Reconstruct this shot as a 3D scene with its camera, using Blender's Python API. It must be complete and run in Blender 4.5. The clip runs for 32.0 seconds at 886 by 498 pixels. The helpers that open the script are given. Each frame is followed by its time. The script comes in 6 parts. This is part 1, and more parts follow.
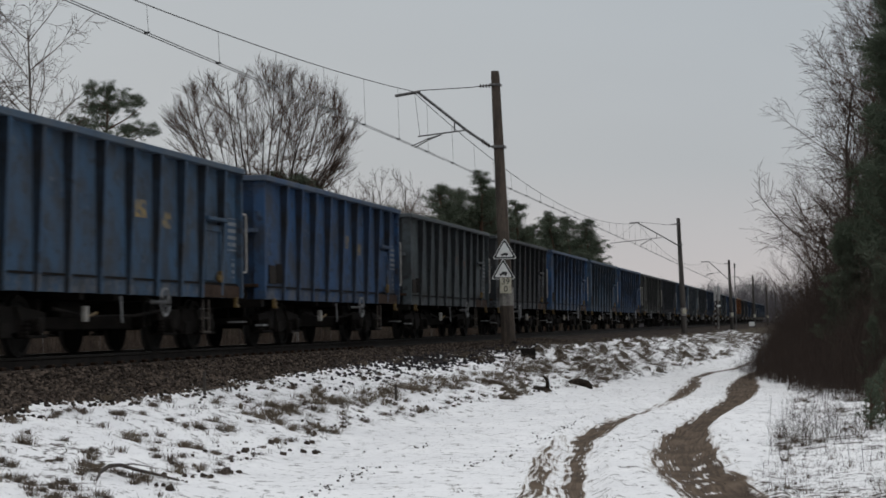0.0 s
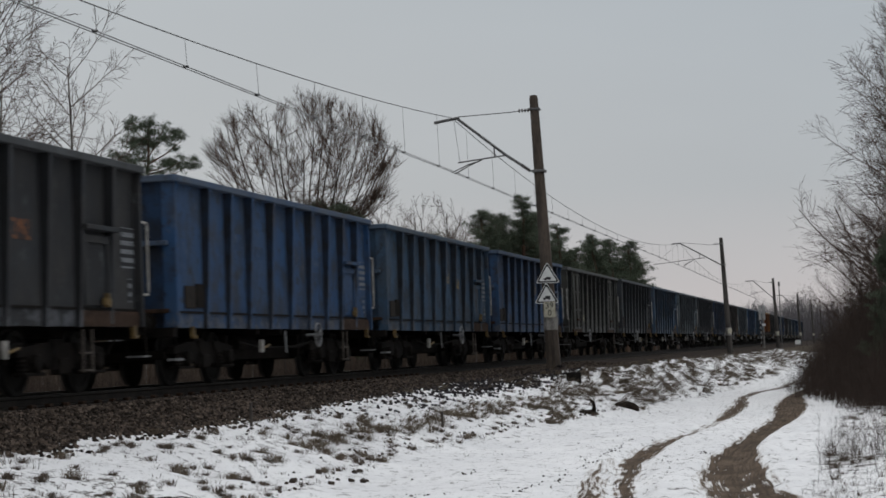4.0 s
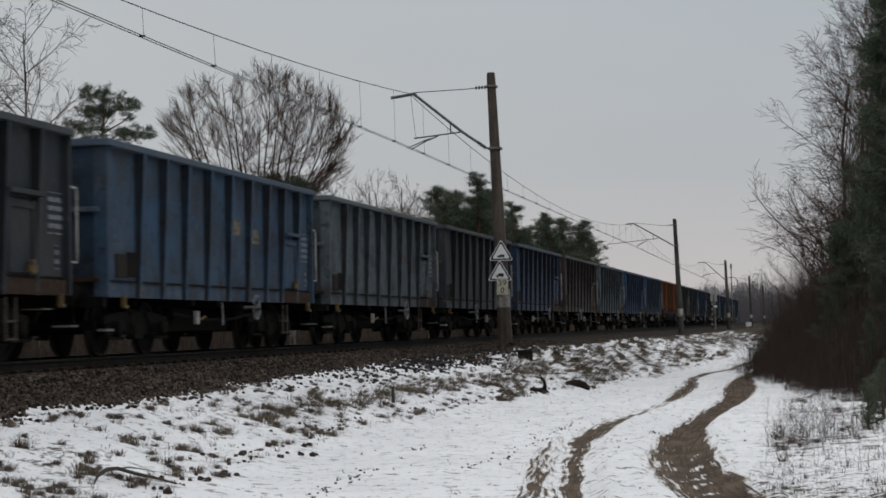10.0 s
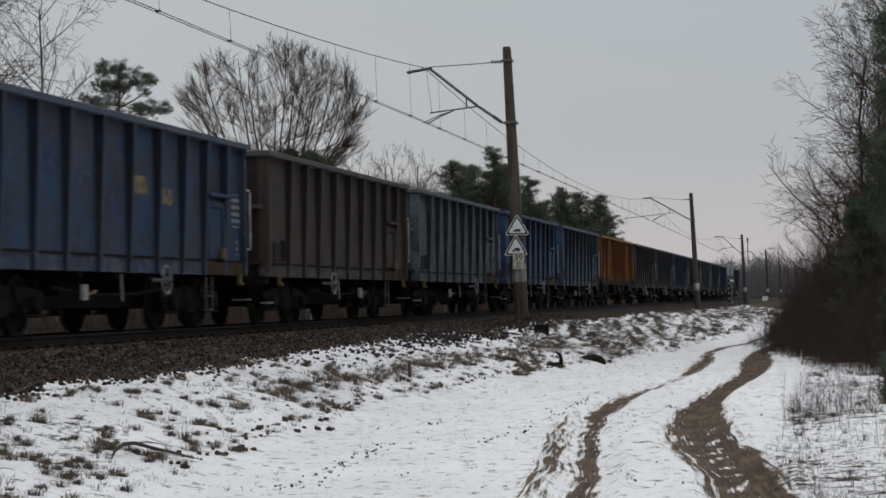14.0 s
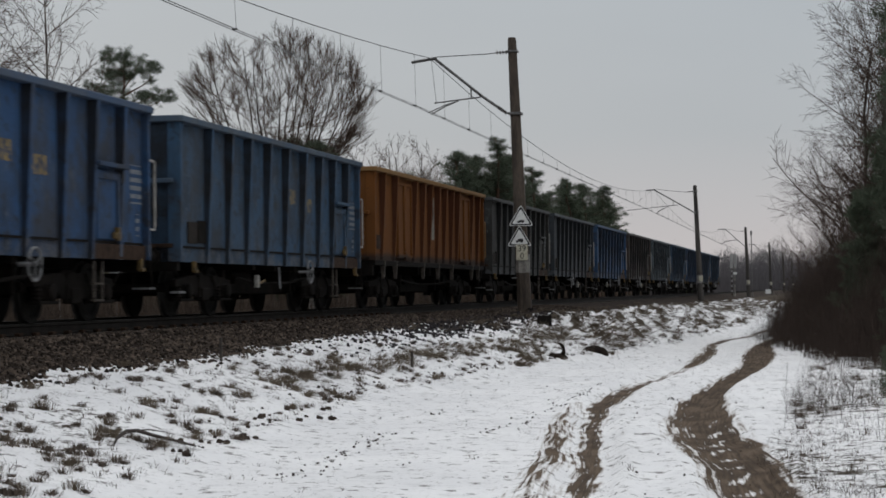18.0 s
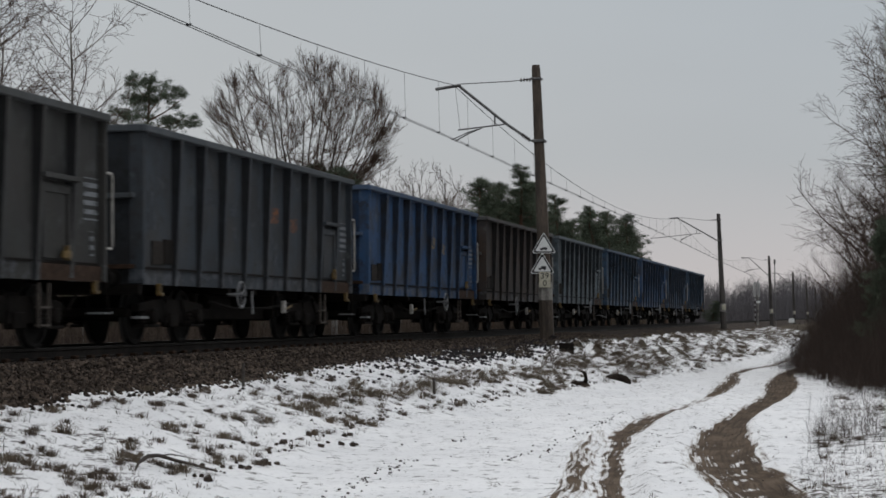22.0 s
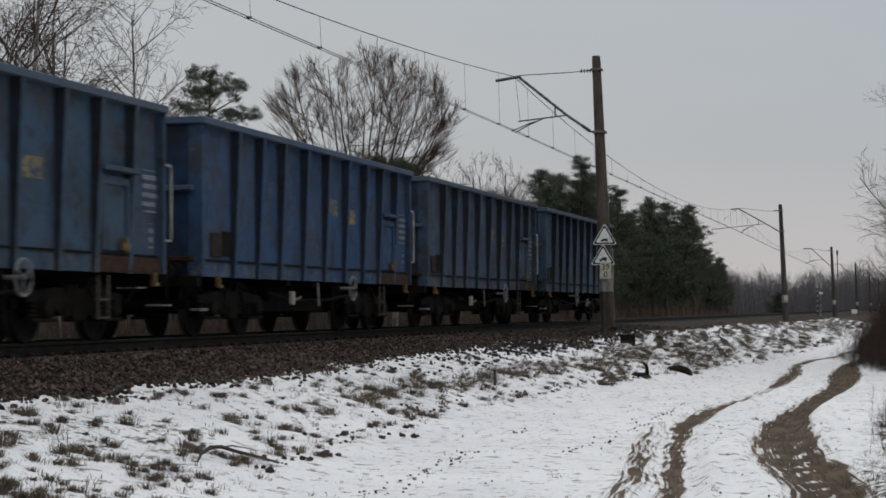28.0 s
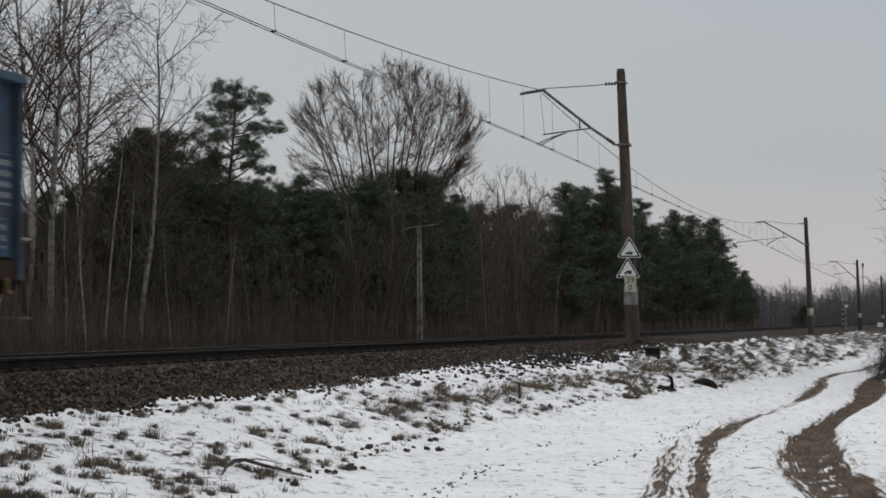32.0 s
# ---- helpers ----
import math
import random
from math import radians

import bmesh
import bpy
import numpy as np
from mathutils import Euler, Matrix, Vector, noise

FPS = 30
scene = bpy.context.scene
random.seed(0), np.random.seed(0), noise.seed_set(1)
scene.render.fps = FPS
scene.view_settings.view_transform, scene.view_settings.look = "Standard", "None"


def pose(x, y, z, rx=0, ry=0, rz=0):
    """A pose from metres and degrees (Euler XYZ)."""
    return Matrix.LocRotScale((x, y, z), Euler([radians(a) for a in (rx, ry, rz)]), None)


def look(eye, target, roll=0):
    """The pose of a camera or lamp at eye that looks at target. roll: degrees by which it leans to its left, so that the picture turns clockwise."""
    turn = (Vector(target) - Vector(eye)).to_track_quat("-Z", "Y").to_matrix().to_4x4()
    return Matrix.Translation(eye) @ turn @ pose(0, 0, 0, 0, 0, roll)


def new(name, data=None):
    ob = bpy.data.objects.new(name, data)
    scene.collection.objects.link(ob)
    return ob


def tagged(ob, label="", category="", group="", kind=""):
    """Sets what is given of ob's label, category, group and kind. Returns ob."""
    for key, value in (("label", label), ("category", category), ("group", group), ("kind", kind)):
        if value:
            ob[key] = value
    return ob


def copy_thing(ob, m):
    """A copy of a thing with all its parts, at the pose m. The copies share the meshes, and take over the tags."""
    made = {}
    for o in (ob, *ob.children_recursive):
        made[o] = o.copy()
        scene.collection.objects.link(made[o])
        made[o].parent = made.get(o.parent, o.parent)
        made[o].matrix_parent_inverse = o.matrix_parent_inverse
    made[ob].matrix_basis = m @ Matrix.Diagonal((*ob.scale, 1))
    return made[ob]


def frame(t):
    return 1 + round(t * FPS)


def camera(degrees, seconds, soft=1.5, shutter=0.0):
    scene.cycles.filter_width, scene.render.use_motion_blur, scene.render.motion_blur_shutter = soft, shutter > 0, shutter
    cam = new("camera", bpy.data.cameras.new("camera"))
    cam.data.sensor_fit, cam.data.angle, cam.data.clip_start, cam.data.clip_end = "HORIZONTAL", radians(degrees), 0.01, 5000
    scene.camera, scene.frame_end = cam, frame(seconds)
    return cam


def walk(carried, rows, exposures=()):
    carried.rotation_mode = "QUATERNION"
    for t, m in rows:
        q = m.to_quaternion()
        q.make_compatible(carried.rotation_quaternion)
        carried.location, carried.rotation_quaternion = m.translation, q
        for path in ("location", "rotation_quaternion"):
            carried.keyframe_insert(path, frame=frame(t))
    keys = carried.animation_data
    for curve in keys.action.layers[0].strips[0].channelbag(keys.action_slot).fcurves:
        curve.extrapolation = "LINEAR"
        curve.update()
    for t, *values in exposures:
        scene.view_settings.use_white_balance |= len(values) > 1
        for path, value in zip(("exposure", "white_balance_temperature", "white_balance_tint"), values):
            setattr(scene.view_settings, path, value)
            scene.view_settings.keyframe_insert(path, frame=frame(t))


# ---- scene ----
cam = camera(25.61, 32.0, soft=1.65, shutter=0.4)

# The camera is held by hand at one spot, 1.6 m over the dirt road: seconds, yaw, pitch, roll.
EYE = (0.0, 0.0, 1.6)
PATH = [
    (0, 0.000, 2.220, 0.800), (0.5, -0.109, 2.059, 0.960), (1, 0.120, 1.933, 0.854), (1.5, 0.663, 2.493, 1.163),
    (2, 0.205, 2.871, 1.717), (2.5, 0.193, 2.997, 1.620), (3, 0.808, 3.053, 1.604), (3.5, 1.364, 2.994, 2.340),
    (5.5, 0.730, 3.190, 0.943), (6, 0.366, 3.192, 1.024), (6.5, 0.721, 3.116, 1.087), (7, 0.385, 2.709, 0.582),
    (7.5, 0.277, 2.138, 0.740), (8, 0.006, 2.058, 0.614), (8.5, -0.102, 1.900, 0.812), (9, -0.092, 2.017, 1.017),
    (9.5, 0.021, 2.155, 1.217), (10, -0.092, 2.273, 1.061), (10.5, -0.122, 2.240, 0.969),
    (11, -0.051, 2.061, 0.954), (11.5, 0.091, 1.939, 0.858), (12, 0.142, 1.384, 0.761),
    (12.5, 0.294, 1.174, 0.825), (13, 0.400, 1.369, 0.837), (13.5, 0.368, 1.590, 1.168),
    (15.5, 0.480, 1.246, 1.017), (16, 0.404, 1.608, 1.654), (16.5, 0.487, 1.563, 1.260),
    (17, 0.475, 1.201, 0.854), (17.5, 0.311, 1.145, 1.012), (18, 0.474, 1.251, 0.662),
    (18.5, 0.394, 2.053, -0.520), (19, 0.448, 1.925, -0.148), (19.5, 0.489, 1.852, -0.283),
    (20, 0.636, 1.587, -0.369), (20.5, 0.834, 1.680, -0.363), (21, 1.043, 1.767, -0.246),
    (21.5, 1.140, 1.919, -0.192), (22, 1.135, 2.043, 0.278), (22.5, 1.333, 2.080, 0.676),
    (23, 1.270, 2.044, 0.851), (23.5, 1.372, 1.865, 1.240), (24, 3.018, 1.969, 1.437),
    (24.5, 2.960, 2.027, 1.116), (25, 2.640, 1.732, 0.790), (25.5, 2.566, 1.758, 0.706),
    (27.5, 2.765, 1.727, 0.274), (28, 2.916, 1.807, 0.362), (28.5, 2.949, 1.871, 0.231),
    (29, 2.913, 1.881, 0.117), (29.5, 3.025, 1.846, 0.226), (30, 3.220, 1.790, 0.246),
    (30.5, 3.366, 1.846, 0.771), (31, 3.543, 2.331, 0.592), (31.5, 3.640, 2.379, 0.595),
    (32, 3.637, 2.198, 0.363),
]
walk(cam, [(t, pose(*EYE, 90 + pitch, roll, yaw)) for t, yaw, pitch, roll in PATH])

# ---- plan: the track runs straight, PSI degrees to the right of ahead ----
# s: metres along the track, w: metres to its far side (the camera stands at s 0, w 0), z: up
PSI = 10.886
SIN, COS = math.sin(radians(PSI)), math.cos(radians(PSI))
TRACK_W, RAIL_Z = 12.26, 1.2


def T(s, w, z=0.0):
    return Vector((s * SIN - w * COS, s * COS + w * SIN, z))


def at_track(s, w, z, turn=0.0, rx=0.0, ry=0.0):
    p = T(s, w, z)
    return pose(p.x, p.y, p.z, rx, ry, turn - PSI)


# ---- light: an overcast winter sky and a weak, wide sun behind the cloud ----
def make_world():
    world = bpy.data.worlds.new("overcast")
    scene.world = world
    world.use_nodes = True
    nt = world.node_tree
    nt.nodes.clear()
    out = nt.nodes.new("ShaderNodeOutputWorld")
    bg = nt.nodes.new("ShaderNodeBackground")
    sky = nt.nodes.new("ShaderNodeTexSky")
    sky.sky_type = "NISHITA"
    sky.sun_disc = False
    sky.sun_elevation, sky.sun_rotation = radians(SUN_EL), radians(SUN_ROT)
    sky.dust_density = 4.0
    coord = nt.nodes.new("ShaderNodeTexCoord")
    sep = nt.nodes.new("ShaderNodeSeparateXYZ")
    nt.links.new(coord.outputs["Generated"], sep.inputs[0])
    ramp = nt.nodes.new("ShaderNodeValToRGB")
    nt.links.new(sep.outputs["Z"], ramp.inputs[0])
    e = ramp.color_ramp.elements
    for pos, col in ((0.0, (0.560, 0.515, 0.510, 1)), (1.0, (1.0, 1.04, 1.09, 1))):
        el = e[0] if pos == 0.0 else e[1]
        el.position, el.color = pos, col
    for pos, col in ((0.035, (0.508, 0.497, 0.508, 1)), (0.08, (0.442, 0.470, 0.496, 1)), (0.18, (0.410, 0.453, 0.492, 1)), (0.4, (0.60, 0.63, 0.67, 1))):
        el = e.new(pos)
        el.color = col
    # broad soft cloud
    cloud = nt.nodes.new("ShaderNodeTexNoise")
    cloud.inputs["Scale"].default_value, cloud.inputs["Detail"].default_value = 2.2, 4.0
    mp = nt.nodes.new("ShaderNodeMapping")
    mp.inputs["Scale"].default_value = (1.0, 1.0, 3.0)
    nt.links.new(coord.outputs["Generated"], mp.inputs[0])
    nt.links.new(mp.outputs[0], cloud.inputs["Vector"])
    cm = nt.nodes.new("ShaderNodeMapRange")
    cm.inputs["From Min"].default_value, cm.inputs["From Max"].default_value = 0.3, 0.7
    cm.inputs["To Min"].default_value, cm.inputs["To Max"].default_value = 0.95, 1.05
    nt.links.new(cloud.outputs["Fac"], cm.inputs["Value"])
    mul = nt.nodes.new("ShaderNodeVectorMath")
    mul.operation = "SCALE"
    nt.links.new(ramp.outputs[0], mul.inputs[0])
    nt.links.new(cm.outputs[0], mul.inputs["Scale"])
    mix = nt.nodes.new("ShaderNodeMix")
    mix.data_type = "RGBA"
    mix.inputs["Factor"].default_value = 0.0008
    nt.links.new(mul.outputs[0], mix.inputs["A"])
    nt.links.new(sky.outputs[0], mix.inputs["B"])
    nt.links.new(mix.outputs["Result"], bg.inputs["Color"])
    bg.inputs["Strength"].default_value = SKY_STRENGTH
    nt.links.new(bg.outputs[0], out.inputs[0])


SUN_EL, SUN_ROT, SKY_STRENGTH = 20.0, 350.0, 1.0
make_world()
sun = new("sun", bpy.data.lights.new("sun", "SUN"))
sun.data.energy, sun.data.angle, sun.data.color = 0.5, radians(40), (1.0, 0.96, 0.9)
sun.matrix_basis = look((-18, 100, 38), (0, 0, 0))


# ---- materials ----
class Nodes:
    """A small helper to wire a node material."""

    def __init__(self, name):
        self.mat = bpy.data.materials.new(name)
        self.mat.use_nodes = True
        self.nt = self.mat.node_tree
        self.nt.nodes.clear()
        self.out = self.nt.nodes.new("ShaderNodeOutputMaterial")
        self.bsdf = self.nt.nodes.new("ShaderNodeBsdfPrincipled")
        self.nt.links.new(self.bsdf.outputs[0], self.out.inputs[0])

    def put(self, socket, value):
        if hasattr(value, "is_output"):
            self.nt.links.new(value, socket)
        elif isinstance(value, (tuple, list)) and len(value) == 3 and socket.type == "RGBA":
            socket.default_value = (*value, 1.0)
        else:
            socket.default_value = value

    def object_coord(self, scale=(1, 1, 1), by_object=False):
        c = self.nt.nodes.new("ShaderNodeTexCoord")
        m = self.nt.nodes.new("ShaderNodeMapping")
        m.inputs["Scale"].default_value = scale
        self.nt.links.new(c.outputs["Object"], m.inputs[0])
        if by_object:
            r = self.info("Random")
            s = self.nt.nodes.new("ShaderNodeVectorMath")
            s.operation = "SCALE"
            s.inputs[0].default_value = (37.0, 91.0, 53.0)
            self.put(s.inputs["Scale"], r)
            self.put(m.inputs["Location"], s.outputs[0])
        return m.outputs[0]

    def info(self, name):
        i = self.nt.nodes.new("ShaderNodeObjectInfo")
        return i.outputs[name]

    def island(self):
        return self.nt.nodes.new("ShaderNodeNewGeometry").outputs["Random Per Island"]

    def attr(self, name):
        a = self.nt.nodes.new("ShaderNodeAttribute")
        a.attribute_name = name
        return a.outputs["Fac"]

    def noise(self, vec, scale, detail=3.0, rough=0.55, distortion=0.0):
        n = self.nt.nodes.new("ShaderNodeTexNoise")
        self.put(n.inputs["Vector"], vec)
        for k, v in (("Scale", scale), ("Detail", detail), ("Roughness", rough), ("Distortion", distortion)):
            n.inputs[k].default_value = v
        return n.outputs["Fac"]

    def voronoi(self, vec, scale, out="Distance"):
        n = self.nt.nodes.new("ShaderNodeTexVoronoi")
        self.put(n.inputs["Vector"], vec)
        n.inputs["Scale"].default_value = scale
        return n.outputs[out]

    def math(self, op, a, b=0.0, clamp=False):
        n = self.nt.nodes.new("ShaderNodeMath")
        n.operation, n.use_clamp = op, clamp
        self.put(n.inputs[0], a)
        self.put(n.inputs[1], b)
        return n.outputs[0]

    def ramp(self, value, lo, hi, to_lo=0.0, to_hi=1.0, smooth=True):
        n = self.nt.nodes.new("ShaderNodeMapRange")
        n.interpolation_type = "SMOOTHSTEP" if smooth else "LINEAR"
        self.put(n.inputs["Value"], value)
        for k, v in (("From Min", lo), ("From Max", hi), ("To Min", to_lo), ("To Max", to_hi)):
            self.put(n.inputs[k], v)
        return n.outputs["Result"]

    def mix(self, fac, a, b, blend="MIX"):
        n = self.nt.nodes.new("ShaderNodeMix")
        n.data_type, n.blend_type = "RGBA", blend
        self.put(n.inputs["Factor"], fac)
        self.put(n.inputs["A"], a)
        self.put(n.inputs["B"], b)
        return n.outputs["Result"]

    def bump(self, height, strength=0.4, distance=0.02, normal=None):
        n = self.nt.nodes.new("ShaderNodeBump")
        n.inputs["Strength"].default_value, n.inputs["Distance"].default_value = strength, distance
        self.put(n.inputs["Height"], height)
        if normal is not None:
            self.put(n.inputs["Normal"], normal)
        return n.outputs[0]

    def done(self, color, rough=0.7, metal=0.0, normal=None, spec=None):
        self.put(self.bsdf.inputs["Base Color"], color)
        self.put(self.bsdf.inputs["Roughness"], rough)
        self.put(self.bsdf.inputs["Metallic"], metal)
        if normal is not None:
            self.put(self.bsdf.inputs["Normal"], normal)
        if spec is not None:
            self.bsdf.inputs["Specular IOR Level"].default_value = spec
        return self.mat


def varied(name, dark, light, scale, rough=0.75, metal=0.0, bump=0.3, fine=6.0, stretch=(1, 1, 1), by_object=False, dist=0.01, spec=None):
    """Two-scale varied surface between two colours."""
    n = Nodes(name)
    v = n.object_coord(stretch, by_object)
    a, b = n.noise(v, scale, 4.0), n.noise(v, scale * fine, 3.0)
    f = n.math("ADD", n.math("MULTIPLY", a, 0.6), n.math("MULTIPLY", b, 0.4))
    c = n.mix(n.ramp(f, 0.32, 0.68), dark, light)
    return n.done(c, n.ramp(b, 0.2, 0.8, rough - 0.08, min(1.0, rough + 0.1)), metal, n.bump(b, bump, dist), spec)


def island_varied(name, dark, light, rough=0.85, spec=0.12, skew=1.0):
    n = Nodes(name)
    v = n.object_coord()
    f = n.math("ADD", n.math("MULTIPLY", n.island(), 0.7), n.math("MULTIPLY", n.noise(v, 0.8), 0.3))
    if skew != 1.0:
        f = n.math("POWER", f, skew)
    return n.done(n.mix(f, dark, light), rough, 0.0, None, spec)


def paint_material(name="wagon_paint", dim=0.0, worn=0.45):
    """Weathered wagon paint: the object's own colour, with faded areas, streaked dirt and rust."""
    n = Nodes(name)
    v = n.object_coord(by_object=True)
    streak = n.object_coord((9.0, 9.0, 0.9), True)
    base = n.info("Color")
    fade = n.ramp(n.noise(v, 0.55, 5.0, 0.6), 0.36, 0.70)
    tint = n.mix(0.5, base, n.mix(n.ramp(n.noise(v, 0.9, 3.0), 0.35, 0.65), (0.050, 0.066, 0.082), (0.082, 0.086, 0.088)))
    c = n.mix(n.ramp(fade, 0.0, 1.0, 0.0 if worn < 0.5 else worn - 0.2, worn), base, tint)
    c = n.mix(n.math("MULTIPLY", n.ramp(n.noise(v, 1.5, 5.0, 0.65), 0.40, 0.66), 0.68), c, (0.014, 0.014, 0.015))
    blot = n.ramp(n.noise(v, 4.2, 4.0, 0.6), 0.55, 0.66)
    c = n.mix(n.math("MULTIPLY", blot, 0.7), c, (0.018, 0.017, 0.017))
    low = n.nt.nodes.new("ShaderNodeSeparateXYZ")
    n.put(low.inputs[0], n.nt.nodes.new("ShaderNodeTexCoord").outputs["Object"])
    scuff = n.math("MULTIPLY", n.ramp(low.outputs["Z"], 1.18, 1.22, 1.0, 0.0), n.ramp(n.noise(v, 3.2, 5.0, 0.7), 0.48, 0.60, 0.0, 0.7))
    c = n.mix(scuff, c, (0.10, 0.105, 0.118))
    chalk = n.ramp(n.noise(v, 2.6, 5.0, 0.7), 0.58, 0.72)
    c = n.mix(n.math("MULTIPLY", chalk, 0.45), c, (0.105, 0.112, 0.115))
    # patchy film of pale brown dust
    c = n.mix(n.ramp(n.noise(v, 0.75, 4.0, 0.6), 0.42, 0.68, 0.0, 0.17), c, (0.112, 0.100, 0.088))
    s = n.math("MULTIPLY", n.ramp(n.noise(streak, 1.0, 4.0, 0.6), 0.50, 0.80), 0.5)
    c = n.mix(s, c, (0.022, 0.018, 0.016))
    r = n.ramp(n.noise(v, 4.5, 6.0, 0.7), 0.66, 0.76)
    c = n.mix(n.math("MULTIPLY", r, 0.7), c, (0.045, 0.024, 0.015))
    g = n.noise(v, 26.0, 3.0)
    # painted shade for post webs and end walls, as a near-black overlay
    if dim:
        c = n.mix(n.ramp(n.noise(v, 3.0, 4.0), 0.2, 0.8, dim - 0.12, dim + 0.08), c, (0.006, 0.006, 0.007))
    else:
        c = n.mix(n.ramp(g, 0.35, 0.75, 0.0, 0.2), c, (0.06, 0.063, 0.067))
    h = n.math("ADD", n.math("MULTIPLY", n.noise(v, 2.2, 2.0), 0.8), n.math("MULTIPLY", g, 0.12))
    return n.done(c, n.ramp(g, 0.2, 0.8, 0.62, 0.85), 0.0, n.bump(h, 0.25, 0.03), 0.22)


def ochre_material(name, red=0.0, pale=0.0):
    """Sun-faded ochre paint over red primer, dark grey along the foot."""
    n = Nodes(name)
    v = n.object_coord(by_object=True)
    c = n.mix(n.ramp(n.noise(v, 0.8, 4.0), 0.3, 0.7, 0.0, 0.35), n.info("Color"), (0.108, 0.047, 0.017))
    # red: shade of the post webs, painted as a deep red-brown
    if red:
        c = n.mix(red, c, (0.042, 0.013, 0.007))
    if pale:
        c = n.mix(pale, c, (0.26, 0.17, 0.075))
    c = n.mix(n.ramp(n.noise(v, 3.4, 6.0, 0.7), 0.58, 0.72, 0.0, 0.6), c, (0.055, 0.024, 0.012))
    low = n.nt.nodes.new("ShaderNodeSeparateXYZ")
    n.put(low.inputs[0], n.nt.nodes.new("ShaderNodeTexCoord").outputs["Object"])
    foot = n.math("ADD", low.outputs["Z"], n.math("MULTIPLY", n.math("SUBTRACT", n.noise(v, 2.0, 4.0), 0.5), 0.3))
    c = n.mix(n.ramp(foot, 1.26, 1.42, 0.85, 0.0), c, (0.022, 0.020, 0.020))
    return n.done(c, 0.8, 0.0, n.bump(n.noise(v, 3.0), 0.2, 0.02), 0.15)


def rim_material():
    """Rubbed grey top rim that keeps a little of the wagon's colour."""
    n = Nodes("worn_rim_paint")
    v = n.object_coord(by_object=True)
    c = n.mix(n.ramp(n.noise(v, 1.2, 4.0), 0.3, 0.7, 0.35, 0.70), n.info("Color"), (0.092, 0.098, 0.102))
    c = n.mix(n.ramp(n.noise(v, 6.0, 5.0, 0.65), 0.56, 0.70, 0.0, 0.6), c, (0.035, 0.031, 0.029))
    return n.done(c, 0.75, 0.0, n.bump(n.noise(v, 20.0), 0.2, 0.01), 0.2)


def ground_material():
    """Thin old snow over turf, with ballast, mud and dead grass where the masks say so."""
    n = Nodes("snowy_ground")
    v = n.object_coord()
    mud, bare, turf = n.attr("mud"), n.attr("bare"), n.attr("turf")
    big, mid, fine = n.noise(v, 0.5, 4.0), n.noise(v, 3.2, 5.0, 0.6), n.noise(v, 16.0, 4.0, 0.6)
    grit = n.noise(v, 55.0, 3.0)
    snow = n.mix(n.ramp(big, 0.3, 0.7), (0.785, 0.775, 0.775), (0.870, 0.858, 0.852))
    # grey mottle paints the shading of uneven snow into its colour
    snow = n.mix(n.ramp(fine, 0.55, 0.72, 0.0, 0.45), snow, (0.36, 0.35, 0.34))
    snow = n.mix(n.ramp(mid, 0.52, 0.70, 0.0, 0.35), snow, (0.56, 0.55, 0.55))
    soil = n.mix(mid, (0.040, 0.028, 0.020), (0.092, 0.066, 0.047))
    soil = n.mix(n.ramp(grit, 0.4, 0.7, 0.0, 0.4), soil, (0.095, 0.072, 0.053))
    dead = n.mix(fine, (0.030, 0.023, 0.017), (0.092, 0.072, 0.050))
    stone = n.mix(n.voronoi(v, 16.0, "Color"), (0.015, 0.011, 0.009), (0.056, 0.042, 0.033))
    # cover masks broken up by noise
    wob = n.math("ADD", n.math("MULTIPLY", mid, 0.55), n.math("MULTIPLY", fine, 0.45))
    turf_m = n.ramp(n.math("ADD", turf, n.math("MULTIPLY", n.math("SUBTRACT", wob, 0.5), 2.0)), 0.48, 0.62)
    bare_m = n.ramp(n.math("ADD", bare, n.math("MULTIPLY", n.math("SUBTRACT", wob, 0.5), 1.7)), 0.47, 0.56)
    # tyre streaks run along the road
    long_v = n.nt.nodes.new("ShaderNodeCombineXYZ")
    n.put(long_v.inputs[0], n.math("MULTIPLY", n.attr("across"), 13.0))
    n.put(long_v.inputs[1], n.math("MULTIPLY", n.attr("along"), 0.45))
    tyre = n.noise(long_v.outputs[0], 1.5, 4.0, 0.6)
    mud_w = n.math("ADD", n.math("MULTIPLY", n.math("SUBTRACT", wob, 0.5), 1.0), n.math("MULTIPLY", n.math("SUBTRACT", tyre, 0.5), 2.25))
    mud_m = n.ramp(n.math("ADD", mud, n.math("MULTIPLY", mud_w, 0.85)), 0.50, 0.62)
    soil = n.mix(n.ramp(tyre, 0.38, 0.62), soil, (0.140, 0.103, 0.074))
    soil = n.mix(n.ramp(n.noise(v, 1.1, 3.0), 0.42, 0.62, 0.0, 0.65), soil, (0.058, 0.042, 0.031))
    # sparse dark specks of turf and crumbs in the snow
    speck = n.ramp(n.noise(v, 5.0, 7.0, 0.75), 0.572, 0.610)
    snow = n.mix(n.math("MULTIPLY", speck, 0.8), snow, (0.075, 0.062, 0.050))
    c = n.mix(turf_m, snow, dead)
    c = n.mix(bare_m, c, stone)
    wash = n.ramp(n.math("ADD", mud, n.math("MULTIPLY", mud_w, 0.85)), 0.26, 0.56, 0.0, 0.62)
    c = n.mix(wash, c, (0.30, 0.25, 0.205))
    c = n.mix(mud_m, c, soil)
    cover = n.math("MAXIMUM", n.math("MAXIMUM", turf_m, bare_m), mud_m)
    h = n.math("ADD", n.math("MULTIPLY", mid, 0.5), n.math("MULTIPLY", fine, 0.35))
    h = n.math("ADD", h, n.math("MULTIPLY", grit, n.math("MULTIPLY", cover, 0.30)))
